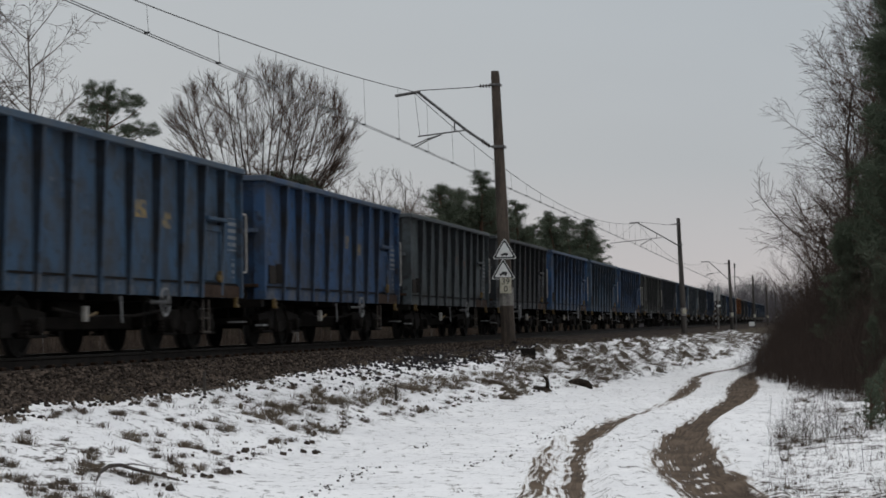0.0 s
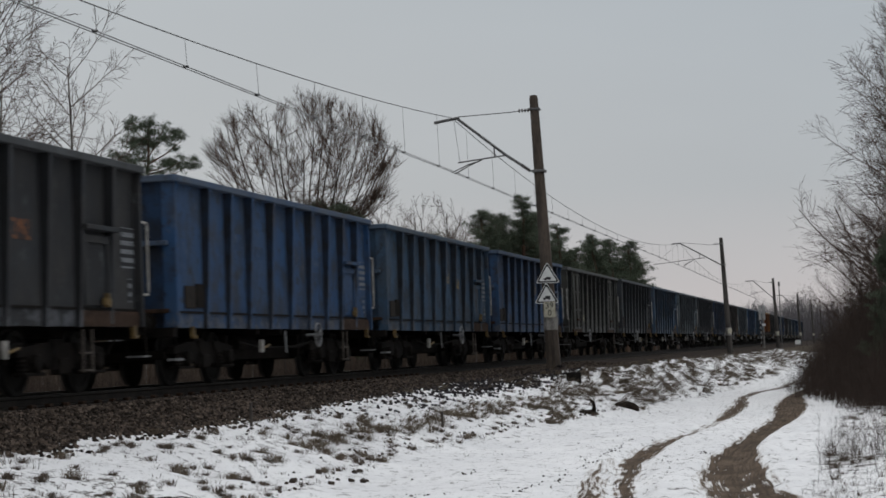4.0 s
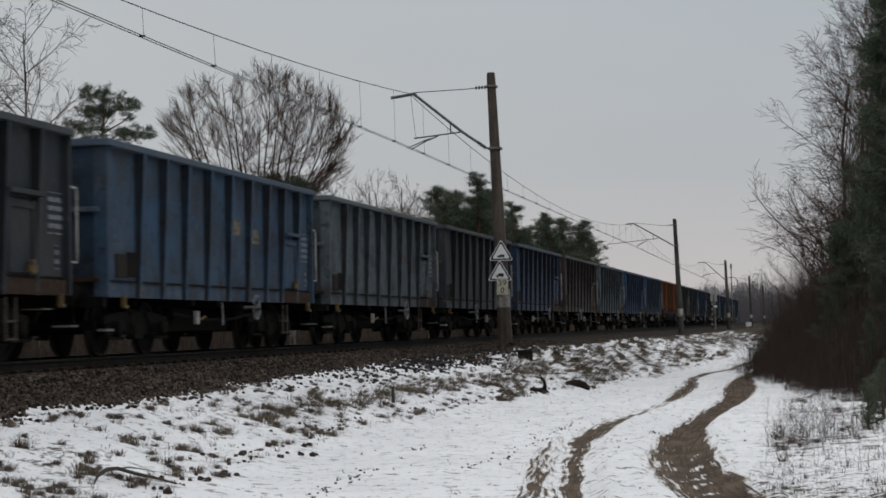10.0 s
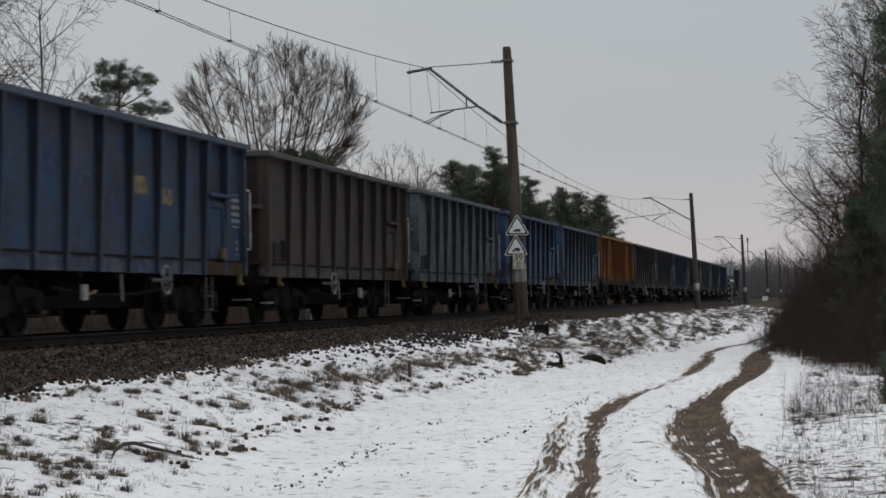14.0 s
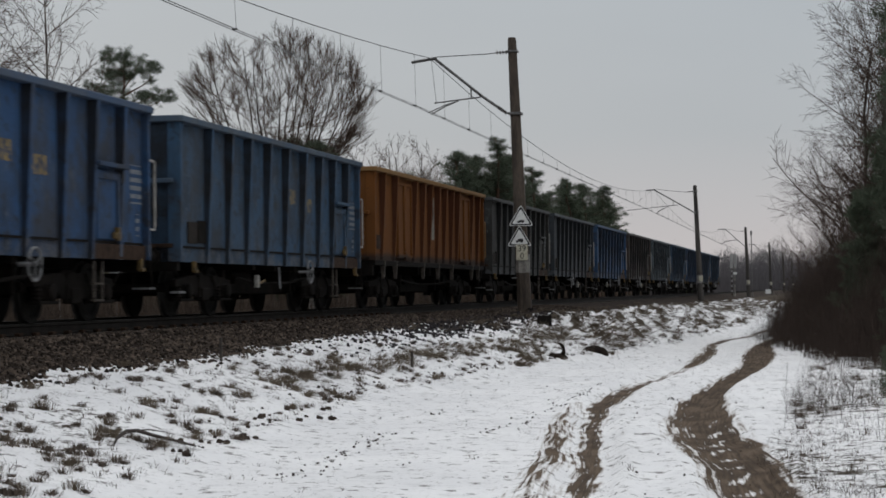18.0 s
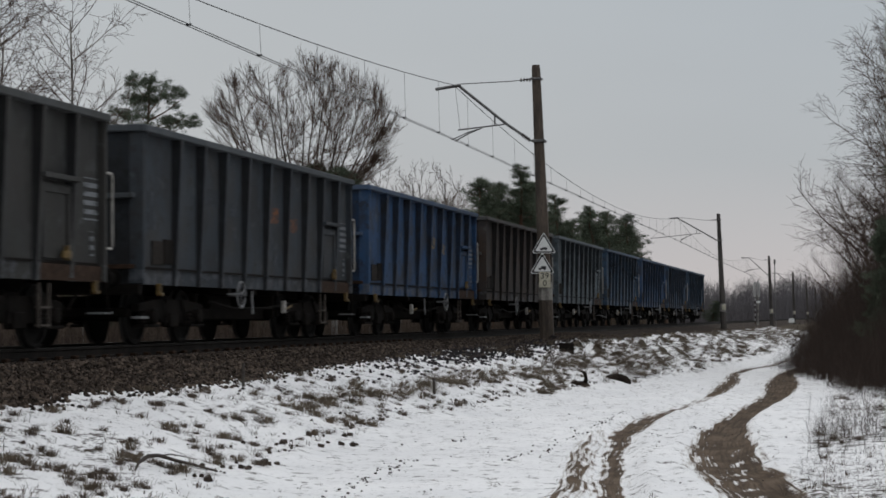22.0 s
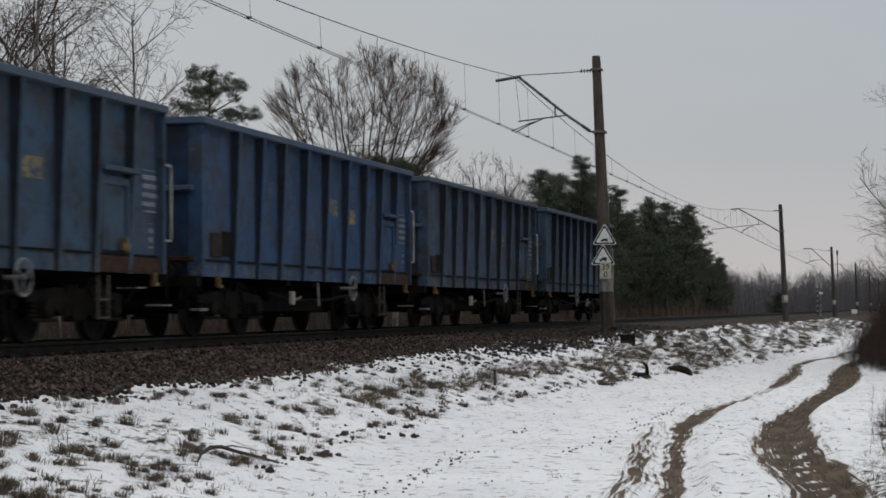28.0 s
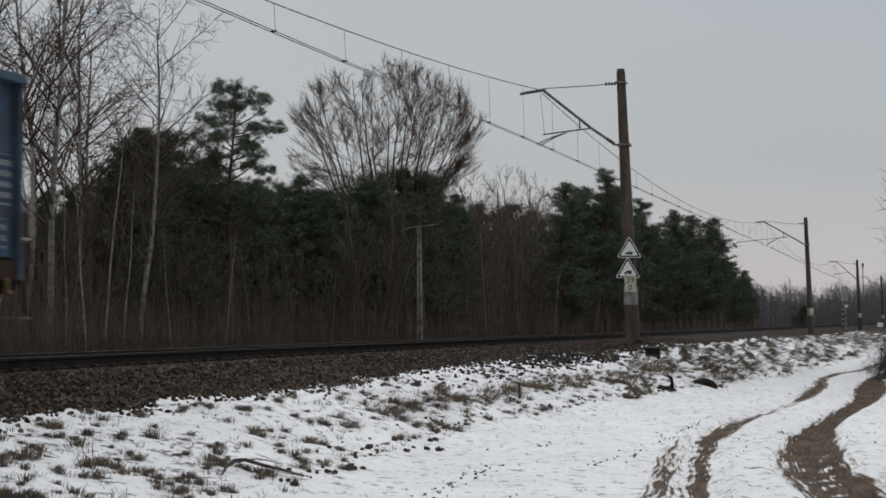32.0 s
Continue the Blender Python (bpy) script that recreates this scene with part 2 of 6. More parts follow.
    h = n.math("SUBTRACT", h, n.math("MULTIPLY", cover, 0.35))
    return n.done(c, 0.95, 0.0, n.bump(h, 0.7, 0.06), 0.06)


def letter_material(name, color, pitch, along, wear=0.5, ragged=True):
    """Worn stencilled marks on the wagon's own paint: bars of a given pitch along y or z."""
    n = Nodes(name)
    v = n.object_coord(by_object=True)
    c = n.nt.nodes.new("ShaderNodeTexCoord")
    sep = n.nt.nodes.new("ShaderNodeSeparateXYZ")
    n.put(sep.inputs[0], c.outputs["Object"])
    wave = n.math("SINE", n.math("MULTIPLY", sep.outputs[along], math.tau / pitch))
    bars = n.ramp(wave, -0.25, 0.05)
    if ragged:
        bars = n.math("MAXIMUM", bars, n.ramp(n.noise(v, 11.0, 2.0), 0.52, 0.58))
    f = n.math("MULTIPLY", bars, n.ramp(n.noise(v, 8.0, 5.0, 0.7), wear - 0.16, wear + 0.02, 1.0, 0.0))
    base = n.mix(n.ramp(n.noise(v, 2.0, 4.0), 0.35, 0.7, 0.2, 0.75), n.info("Color"), (0.030, 0.031, 0.034))
    return n.done(n.mix(f, base, color), 0.75, 0.0, n.bump(f, 0.1, 0.003), 0.2)


M = {}
M["paint"] = paint_material()
M["web"] = paint_material("shaded_wagon_paint", 0.82)
# end walls: the gap's shade between wagons is put into their colour
M["end_paint"] = paint_material("shaded_end_paint", 0.60)
M["rim"] = rim_material()
M["ochre"] = ochre_material("ochre_paint")
M["ochre_web"] = ochre_material("shaded_red_ochre_paint", 0.80)
M["ochre_rim"] = ochre_material("pale_ochre_paint", 0.0, 0.5)
M["ground"] = ground_material()
M["under"] = varied("soot_black_steel", (0.004, 0.0035, 0.003), (0.015, 0.012, 0.010), 3.0, 0.85, 0.0, 0.4, by_object=True, spec=0.1)
M["wheel"] = varied("worn_wheel_steel", (0.004, 0.0036, 0.0032), (0.013, 0.0115, 0.010), 5.0, 0.75, 0.0, 0.2, by_object=True, spec=0.15)
M["tread"] = varied("polished_tread", (0.025, 0.024, 0.023), (0.05, 0.048, 0.046), 5.0, 0.5, 0.6, 0.1)
M["grey_rail"] = varied("grey_handrail_paint", (0.08, 0.08, 0.083), (0.23, 0.23, 0.23), 6.0, 0.55, 0.0, 0.1, by_object=True)
M["white_paint"] = varied("dirty_white_paint", (0.15, 0.14, 0.125), (0.38, 0.36, 0.33), 7.0, 0.6, 0.0, 0.1, by_object=True)
M["yellow_paint"] = varied("dirty_yellow_paint", (0.05, 0.032, 0.012), (0.17, 0.105, 0.028), 9.0, 0.6, 0.0, 0.1, by_object=True)
M["letters_yellow"] = letter_material("worn_yellow_lettering", (0.26, 0.18, 0.065), 0.165, "Y", 0.60)
M["letters_orange"] = letter_material("worn_orange_lettering", (0.20, 0.075, 0.028), 0.165, "Y", 0.58)
M["letters_pale"] = letter_material("faded_pale_lettering", (0.10, 0.11, 0.125), 0.2, "Y", 0.48)
M["letters_data"] = letter_material("worn_white_data_lines", (0.17, 0.18, 0.19), 0.13, "Z", 0.66, False)
M["letters_white"] = letter_material("worn_white_lettering", (0.30, 0.285, 0.20), 0.30, "Y", 0.60)
M["panel"] = varied("worn_cream_panel", (0.13, 0.125, 0.10), (0.30, 0.29, 0.25), 5.0, 0.8, 0.0, 0.1, by_object=True, spec=0.1)
M["board"] = varied("dark_notice_board", (0.012, 0.011, 0.010), (0.036, 0.029, 0.024), 14.0, 0.8, 0.0, 0.1, by_object=True, spec=0.1)
M["rust"] = varied("rusty_steel", (0.018, 0.012, 0.009), (0.060, 0.036, 0.024), 8.0, 0.85, 0.0, 0.4, by_object=True, spec=0.12)
M["ladder"] = varied("brown_ladder_steel", (0.03, 0.024, 0.019), (0.09, 0.072, 0.058), 8.0, 0.8, 0.0, 0.3, by_object=True)
M["rail"] = varied("dark_rail_steel", (0.008, 0.007, 0.006), (0.024, 0.020, 0.017), 4.0, 0.8, 0.0, 0.3, spec=0.15)
M["railhead"] = varied("polished_railhead", (0.045, 0.044, 0.043), (0.09, 0.088, 0.086), 3.0, 0.6, 0.6, 0.1)
M["sleeper"] = varied("weathered_sleeper", (0.025, 0.020, 0.017), (0.065, 0.054, 0.045), 5.0, 0.9, 0.0, 0.5, by_object=True)
M["concrete"] = varied("aged_brown_concrete", (0.036, 0.027, 0.021), (0.110, 0.084, 0.064), 2.5, 0.9, 0.0, 0.5, 9.0, (1, 1, 0.25), True)
# darker, greyer concrete for the masts beyond the first
M["grey_concrete"] = varied("dark_grey_concrete", (0.026, 0.023, 0.021), (0.078, 0.068, 0.060), 2.5, 0.9, 0.0, 0.5, 9.0, (1, 1, 0.25), True)
M["pole_paint"] = varied("chalky_white_band", (0.12, 0.11, 0.10), (0.34, 0.32, 0.29), 6.0, 0.8, 0.0, 0.2, by_object=True)
M["old_pole"] = varied("flaking_pale_concrete", (0.05, 0.045, 0.04), (0.30, 0.28, 0.26), 1.1, 0.9, 0.0, 0.3, 5.0)
M["galv"] = varied("dull_galvanised_steel", (0.075, 0.072, 0.072), (0.19, 0.185, 0.18), 9.0, 0.55, 0.5, 0.2)
M["wire"] = varied("dark_copper_wire", (0.022, 0.022, 0.024), (0.055, 0.055, 0.055), 9.0, 0.5, 0.5, 0.0)
M["insulator"] = varied("brown_glazed_insulator", (0.022, 0.016, 0.014), (0.05, 0.035, 0.03), 9.0, 0.25, 0.0, 0.0)
M["sign_white"] = varied("sign_white", (0.62, 0.62, 0.60), (0.80, 0.80, 0.78), 9.0, 0.45, 0.0, 0.05)
M["sign_black"] = varied("sign_black", (0.010, 0.010, 0.010), (0.022, 0.022, 0.022), 9.0, 0.5, 0.0, 0.05)
M["plate"] = varied("cream_number_plate", (0.38, 0.35, 0.26), (0.60, 0.56, 0.44), 9.0, 0.6, 0.0, 0.1)
M["stone"] = island_varied("ballast_stone", (0.016, 0.0125, 0.010), (0.20, 0.152, 0.120), 0.95, skew=2.3)
M["slag"] = island_varied("dark_slag", (0.010, 0.009, 0.010), (0.045, 0.038, 0.040), 0.9)
M["rot"] = varied("rotten_dark_wood", (0.008, 0.006, 0.005), (0.030, 0.022, 0.016), 9.0, 0.95, 0.0, 0.6, by_object=True, spec=0.05)
M["clod"] = island_varied("dark_soil_clod", (0.020, 0.015, 0.012), (0.075, 0.058, 0.045), 0.95)
M["grass"] = island_varied("dead_grass", (0.055, 0.044, 0.037), (0.21, 0.166, 0.128), 0.9, skew=1.3)
M["far_grass"] = island_varied("dark_dead_grass", (0.058, 0.044, 0.033), (0.165, 0.126, 0.092), 0.95)
M["straw"] = island_varied("olive_dead_grass", (0.080, 0.064, 0.047), (0.20, 0.158, 0.114), 0.9)
M["bark"] = varied("grey_brown_bark", (0.035, 0.028, 0.024), (0.105, 0.085, 0.072), 3.0, 0.95, 0.0, 0.6, 8.0, (1, 1, 0.3), True, 0.02)
M["twig"] = island_varied("red_brown_twig", (0.045, 0.030, 0.024), (0.120, 0.086, 0.070), 0.9)
M["willow"] = island_varied("ochre_brown_twig", (0.044, 0.029, 0.023), (0.118, 0.080, 0.060), 0.9)
M["willow_bark"] = varied("dark_willow_bark", (0.022, 0.017, 0.014), (0.065, 0.050, 0.041), 3.0, 0.95, 0.0, 0.5, 8.0, (1, 1, 0.3), True)
M["birch"] = varied("birch_bark", (0.075, 0.066, 0.058), (0.32, 0.295, 0.265), 2.2, 0.85, 0.0, 0.3, 7.0, (1, 1, 1.6), True)
M["pine_bark"] = varied("pine_bark", (0.045, 0.028, 0.020), (0.145, 0.080, 0.050), 3.0, 0.95, 0.0, 0.6, 8.0, (1, 1, 0.4), True, 0.02)
# needle colour is lightened for the haze before the wood
M["needle"] = island_varied("pine_needle", (0.060, 0.075, 0.052), (0.108, 0.128, 0.088), 0.9)
M["pale_board"] = varied("pale_board", (0.22, 0.215, 0.21), (0.36, 0.35, 0.34), 2.0, 0.7)
M["brush"] = island_varied("brown_brushwood", (0.056, 0.043, 0.034), (0.140, 0.106, 0.082), 0.95)
# paler than the plain brush: haze over the wood is put into it
M["wood_brush"] = island_varied("wood_brushwood", (0.072, 0.056, 0.042), (0.165, 0.130, 0.098), 0.95)
M["thicket"] = island_varied("brown_thicket", (0.026, 0.019, 0.016), (0.072, 0.053, 0.043), 0.95)
# haze of the distance is mixed into this lighter twig colour
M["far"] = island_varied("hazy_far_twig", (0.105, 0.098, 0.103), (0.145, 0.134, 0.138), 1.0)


# ---- mesh helpers ----
def link_mesh(name, me, parent=None, label=""):
    ob = new(name, me)
    if parent is not None:
        ob.parent = parent
    if label:
        ob["label"] = label
    return ob


def mesh_from(name, verts, faces, material, smooth=False):
    me = bpy.data.meshes.new(name)
    me.from_pydata(verts, [], faces)
    me.materials.append(material)
    if smooth:
        me.polygons.foreach_set("use_smooth", [True] * len(me.polygons))
    me.update()
    return me


def part(name, bm, material, parent, label="", smooth=False):
    """Links a bmesh as one mesh object under a thing or a part."""
    me = bpy.data.meshes.new(name)
    bm.to_mesh(me)
    bm.free()
    me.materials.append(material)
    if smooth:
        me.polygons.foreach_set("use_smooth", [True] * len(me.polygons))
    return link_mesh(name, me, parent, label)


def thing(name, label, category, m=None, group="", kind=""):
    ob = new(name)
    ob.empty_display_size = 0.3
    if m is not None:
        ob.matrix_basis = m
    return tagged(ob, label, category, group, kind)


def box(bm, x0, x1, y0, y1, z0, z1, bevel=0.0):
    """Adds a box, its edges bevelled by some millimetres."""
    r = bmesh.ops.create_cube(bm, size=1.0)
    vs = r["verts"]
    for v in vs:
        v.co = Vector(((x0 + x1) / 2 + v.co.x * (x1 - x0), (y0 + y1) / 2 + v.co.y * (y1 - y0), (z0 + z1) / 2 + v.co.z * (z1 - z0)))
    if bevel:
        es = list({e for v in vs for e in v.link_edges})
        bmesh.ops.bevel(bm, geom=es, offset=bevel, segments=1, affect="EDGES", profile=0.5)
    return bm


def boxes(*specs, bevel=0.0):
    bm = bmesh.new()
    for s in specs:
        box(bm, *s, bevel=bevel)
    return bm


def tube(bm, points, radius, sides=8, closed=False):
    """A round bar along points; radius a number or one per point."""
    pts = [Vector(p) for p in points]
    rings = []
    n = len(pts)
    for i, p in enumerate(pts):
        a = pts[i - 1] if (i or closed) else p
        b = pts[(i + 1) % n] if (i < n - 1 or closed) else p
        d = (b - a).normalized()
        up = Vector((0, 0, 1)) if abs(d.z) < 0.95 else Vector((0, 1, 0))
        x = d.cross(up).normalized()
        y = d.cross(x)
        r = radius[i] if isinstance(radius, (list, tuple)) else radius
        rings.append([bm.verts.new(p + (x * math.cos(k * math.tau / sides) + y * math.sin(k * math.tau / sides)) * r) for k in range(sides)])
    for i in range(n if closed else n - 1):
        a, b = rings[i], rings[(i + 1) % n]
        for k in range(sides):
            bm.faces.new((a[k], a[(k + 1) % sides], b[(k + 1) % sides], b[k]))
    if not closed:
        bm.faces.new(rings[0][::-1])
        bm.faces.new(rings[-1])
    return bm


def prism(bm, outline, axis, lo, hi):
    """Extrudes a closed outline of (a, b) along an axis ('x', 'y' or 'z') from lo to hi."""
    def at(a, b, c):
        return {"x": (c, a, b), "y": (a, c, b), "z": (a, b, c)}[axis]
    v0 = [bm.verts.new(at(a, b, lo)) for a, b in outline]
    v1 = [bm.verts.new(at(a, b, hi)) for a, b in outline]
    n = len(outline)
    for i in range(n):
        bm.faces.new((v0[i], v0[(i + 1) % n], v1[(i + 1) % n], v1[i]))
    bm.faces.new(v0[::-1])
    bm.faces.new(v1)
    bmesh.ops.recalc_face_normals(bm, faces=bm.faces[:])
    return bm


def turned(bm, profile, axis="x", sides=20, centre=(0, 0, 0)):
    """A turned body: profile rows of (along, radius)."""
    rings = []
    for a, r in profile:
        ring = []
        for k in range(sides):
            c, s = r * math.cos(k * math.tau / sides), r * math.sin(k * math.tau / sides)
            p = {"x": (a, c, s), "y": (c, a, s), "z": (c, s, a)}[axis]
            ring.append(bm.verts.new(Vector(p) + Vector(centre)))
        rings.append(ring)
    for a, b in zip(rings, rings[1:]):
        for k in range(sides):
            bm.faces.new((a[k], a[(k + 1) % sides], b[(k + 1) % sides], b[k]))
    bm.faces.new(rings[0][::-1])
    bm.faces.new(rings[-1])
    bmesh.ops.recalc_face_normals(bm, faces=bm.faces[:])
    return bm


# ---- ground: dirt road, bank, track bed, wood floor ----
def lerp_table(x, table):
    if x <= table[0][0]:
        return table[0][1]
    for (a, p), (b, q) in zip(table, table[1:]):
        if x <= b:
            f = (x - a) / (b - a)
            f = f * f * (3 - 2 * f) * 0.5 + f * 0.5
            return p + (q - p) * f
    return table[-1][1]


FOOT = ((8, 5.5), (18, 5.9), (24, 6.6), (29, 7.0), (36, 6.4), (41, 5.85), (47, 5.2), (56, 4.5), (68, 4.2), (88, 3.8), (110, 3.5), (160, 3.4))
CREST = ((14, 0.62), (30, 0.66), (42, 0.80), (58, 0.92), (80, 0.86), (140, 0.70), (260, 0.55))
# wheel ruts: the left one's middle line, a second tyre mark beside it, and both edges of the broad right one
RUT_LEFT = ((-10, 1.9), (12, 1.7), (17.8, 2.23), (20.5, 2.55), (24.2, 2.97), (28, 3.31), (31.8, 3.39), (35, 3.23), (38, 3.16), (43.5, 3.04), (49, 3.09), (53, 3.32), (57.5, 3.5), (61, 3.35), (67.4, 2.8), (79, 2.42), (110, 2.3))
RUT_MARK = ((-10, 2.3), (12, 2.1), (18.5, 2.69), (22.2, 3.14), (24.7, 3.37), (27.8, 3.57), (31, 3.60))
RUT_INNER = ((-10, 0.9), (12, 0.6), (17.8, 1.22), (19.8, 1.57), (21.3, 1.85), (24.1, 2.09), (27.7, 2.17), (30.8, 2.12), (34.6, 2.03), (39.5, 1.97), (42.2, 1.96), (47, 2.16), (52, 2.2), (57.3, 2.22), (63.6, 1.96), (80, 1.55), (110, 1.4))
RUT_OUTER = ((-10, 0.1), (12, -0.1), (17.8, 0.50), (19.9, 0.75), (21.5, 1.0), (24, 1.25), (27.8, 1.54), (30.5, 1.68), (34.3, 1.64), (39, 1.52), (42.1, 1.38), (47.4, 1.4), (51.9, 1.6), (55.5, 1.78), (63, 1.6), (80, 1.2), (110, 1.0))
# how far the left rut is worn through the snow, and its half width
LEFT_WEAR = ((12, 1.0), (27, 1.0), (32, 0.80), (35, 0.62), (38.5, 0.46), (41, 0.5), (43, 0.95), (50, 0.98), (54, 0.78), (60, 0.86), (80, 0.7), (120, 0.3))
LEFT_HALF = ((12, 0.10), (25, 0.11), (31, 0.22), (36, 0.17), (41, 0.14), (46, 0.24), (52, 0.18), (80, 0.2))


def noise2(s, w, size, seed=0.0):
    return noise.noise(Vector((s / size, w / size, seed)))


def tongues(s, w):
    """Slanting tongues of rough turf on the far bank, slanted to fit the camera's view."""
    return noise.noise(Vector(((w - s / 7.5) / 0.27, s / 9.0, 8.0)))


def height(s, w):
    foot, crest = lerp_table(s, FOOT), lerp_table(s, CREST)
    n_big, n_mid = noise2(s, w, 2.6, 3.1), noise2(s, w, 0.55, 7.7)
    if w < foot:
        z = 0.05 * noise2(s, w, 6.0, 1.0) + 0.018 * n_mid
        z += 0.10 * max(0.0, 1 - (foot - w) / 0.8) ** 2
        if s < 90:
            inner, outer = lerp_table(s, RUT_INNER), lerp_table(s, RUT_OUTER)
            depth = 1 - 0.8 * min(1.0, max(0.0, (s - 34) / 18))
            for middle, wide in ((lerp_table(s, RUT_LEFT), 0.30), ((inner + outer) / 2, 0.08 + (inner - outer) * 0.42)):
                q = (w - middle) / wide
                z += depth * (0.045 * math.exp(-((abs(q) - 1.25) * 3.0) ** 2) - 0.085 * math.exp(-q ** 4))
        if w < 0.2:
            z += 0.16 * min(1.0, (0.2 - w) / 3.0) + 0.05 * n_big
        return z
    if w < 9.0:
        f = (w - foot) / (9.0 - foot)
        bench = 0.55 * f + 0.45 * (f * f * (3 - 2 * f))
        hump = 0.0 if s < 45 else min(1.0, (s - 45) / 8) * (0.13 * tongues(s, w) + 0.05 * n_mid)
        return 0.10 + (crest - 0.10) * bench + (0.07 * n_big + 0.055 * n_mid + hump) * min(1.0, 4 * f)
    if w < 10.45:
        f = (w - 9.0) / 1.45
        return crest + (1.0 - crest) * f + 0.02 * n_mid
    if w < 14.1:
        return 1.0
    if w < 16.2:
        return 1.0 - 0.62 * (w - 14.1) / 2.1
    return 0.38 + 0.10 * n_big * min(1.0, (w - 16.2) / 3)


def steps(*runs):
    """Rows of (from, to, first step, last step), joined."""
    out = []
    for a, b, d0, d1 in runs:
        x = a
        while x < b - 1e-6:
            out.append(x)
            f = (x - a) / (b - a)
            x += d0 + (d1 - d0) * f
    out.append(runs[-1][1])
    return out


def bisect(rows, x):
    lo, hi = 0, len(rows)
    while lo < hi:
        mid = (lo + hi) // 2
        if rows[mid] < x:
            lo = mid + 1
        else:
            hi = mid
    return lo


def lay_tufts():
    """Places of the grass tufts: on the bank, its foot and the verge."""
    rng = random.Random(88)
    out = []
    while len(out) < 660:
        s = 13.5 + 80 * rng.random() ** 1.9
        foot = lerp_table(s, FOOT)
        w = rng.uniform(foot - 0.1, 9.1)
        if noise2(s, w, 1.3, 2.2) + 0.35 * rng.random() > 0.0:
            out.append((s, w, rng.uniform(0.35, 0.80) + 0.6 * rng.random() ** 4 + max(0.0, s - 40) * 0.008))
    for _ in range(60):
        s = rng.uniform(22, 52)
        out.append((s, 0.55 - 3.6 * rng.random() * min(1.0, s / 34), rng.uniform(0.35, 0.9)))
    return out


TUFTS = lay_tufts()


def build_ground():
    ss = steps((-3000, -300, 600, 300), (-300, -20, 60, 10), (-20, 12, 5, 0.5), (12, 60, 0.13, 0.20), (60, 110, 0.22, 1.0), (110, 400, 1.5, 20), (400, 4200, 40, 700))
    ws = steps((-2500, -200, 600, 100), (-200, -20, 40, 5), (-20, -3, 2.5, 0.4), (-3, 10.6, 0.12, 0.11), (10.6, 18, 0.4, 0.6), (18, 70, 1.5, 6), (70, 400, 20, 100), (400, 2500, 300, 600))
    verts, mud, bare, turf, across, along = [], [], [], [], [], []
    for s in ss:
        foot = lerp_table(s, FOOT)
        left, mark, inner, outer = [lerp_table(s, table) for table in (RUT_LEFT, RUT_MARK, RUT_INNER, RUT_OUTER)]
        wear, wide, right = lerp_table(s, LEFT_WEAR), lerp_table(s, LEFT_HALF), (inner + outer) / 2
        for w in ws:
            z = height(s, w)
            p = T(s, w, z)
            verts.append((p.x, p.y, p.z))
            n_low = noise2(s, w, 4.0, 5.5)
            m = 0.0
            if -5 < w < 6 and s < 120:
                q = (w - outer) / (inner - outer)
                tread = min(1.0, max(0.0, (29 - s) / 5))
                m = max(wear * math.exp(-abs((w - left) / wide) ** 2.6) * (1.0 + 0.25 * n_low),
                        0.60 * tread * math.exp(-((w - mark) / 0.15) ** 4) * (1.0 + 0.3 * n_low),
                        0.24 * tread * math.exp(-((w - (left + mark) / 2) / 0.30) ** 4))
                # broad right rut: worn through, its inner side streaked by tyre treads near by
                m = max(m, (1.05 - 0.36 * tread * min(1.0, max(0.0, (q - 0.52) / 0.1))) * math.exp(-((q - 0.5) / 0.53) ** 6) * (1.0 + 0.12 * n_low))
                # a strip of snow left between two passes
                m -= 0.75 * math.exp(-((q - 0.24 - 0.2 * min(1.0, max(0.0, (24.5 - s) / 5))) / 0.055) ** 2) * min(1.0, max(0.0, 25.5 - s))
            mud.append(m)
            across.append(w - left if abs(w - left) < abs(w - right) else w - right + 20.0)
            along.append(s)
            # ballast shows through on the shoulder; its lower edge drops towards the near end
            edge = 9.42 - 0.22 * min(1.0, max(0.0, (40 - s) / 22)) + 0.35 * noise2(s, w, 1.4, 9.0)
            if s > 60:
                edge = 9.42 + 0.25 * noise2(s, w, 1.4, 9.0) - 0.25 * min(1.0, (s - 60) / 30) - 0.4 * min(1.0, max(0.0, (s - 90) / 30))
            edge -= 0.85 * min(1.0, max(0.0, (s - 47) / 8)) * min(1.0, max(0.35, (105 - s) / 25))
            b = min(1.0, max(0.0, (w - edge) / 0.5 + 0.5)) if w < 16 else 0.0
            bare.append(b)
            t = 0.0
            if foot - 0.2 < w < 9.6:
                f = (w - foot) / (9.0 - foot)
                t = 0.22 + 0.22 * n_low + 0.12 * math.sin(min(1.0, max(0.0, f)) * math.pi)
                if s > 45:
                    t += min(1.0, (s - 45) / 8) * (0.15 + 0.72 * tongues(s, w) + 0.14 * min(1.0, max(0.0, (s - 95) / 20)))
                if s > 190:
                    t += 0.7 * min(1.0, (s - 190) / 40)
            elif w < 0.6:
                t = 0.42 + 0.18 * n_low + min(0.5, max(0.0, -w - 1.0) * 0.12 * max(0.0, (s - 30) / 20))
            elif w > 15.5:
                t = 0.86 + 0.3 * n_low
            else:
                t = 0.24 + 0.10 * n_low
            turf.append(t)
    nw = len(ws)
    # turf shows dark round the foot of each tuft
    for s, w, k in TUFTS:
        r = 0.05 + 0.10 * k
        i0, i1 = bisect(ss, s - 2 * r), bisect(ss, s + 2 * r)
        j0, j1 = bisect(ws, w - r), bisect(ws, w + r)
        for i in range(i0, i1):
            for j in range(j0, j1):
                q = math.hypot((ss[i] - s) / 1.5, ws[j] - w) / r
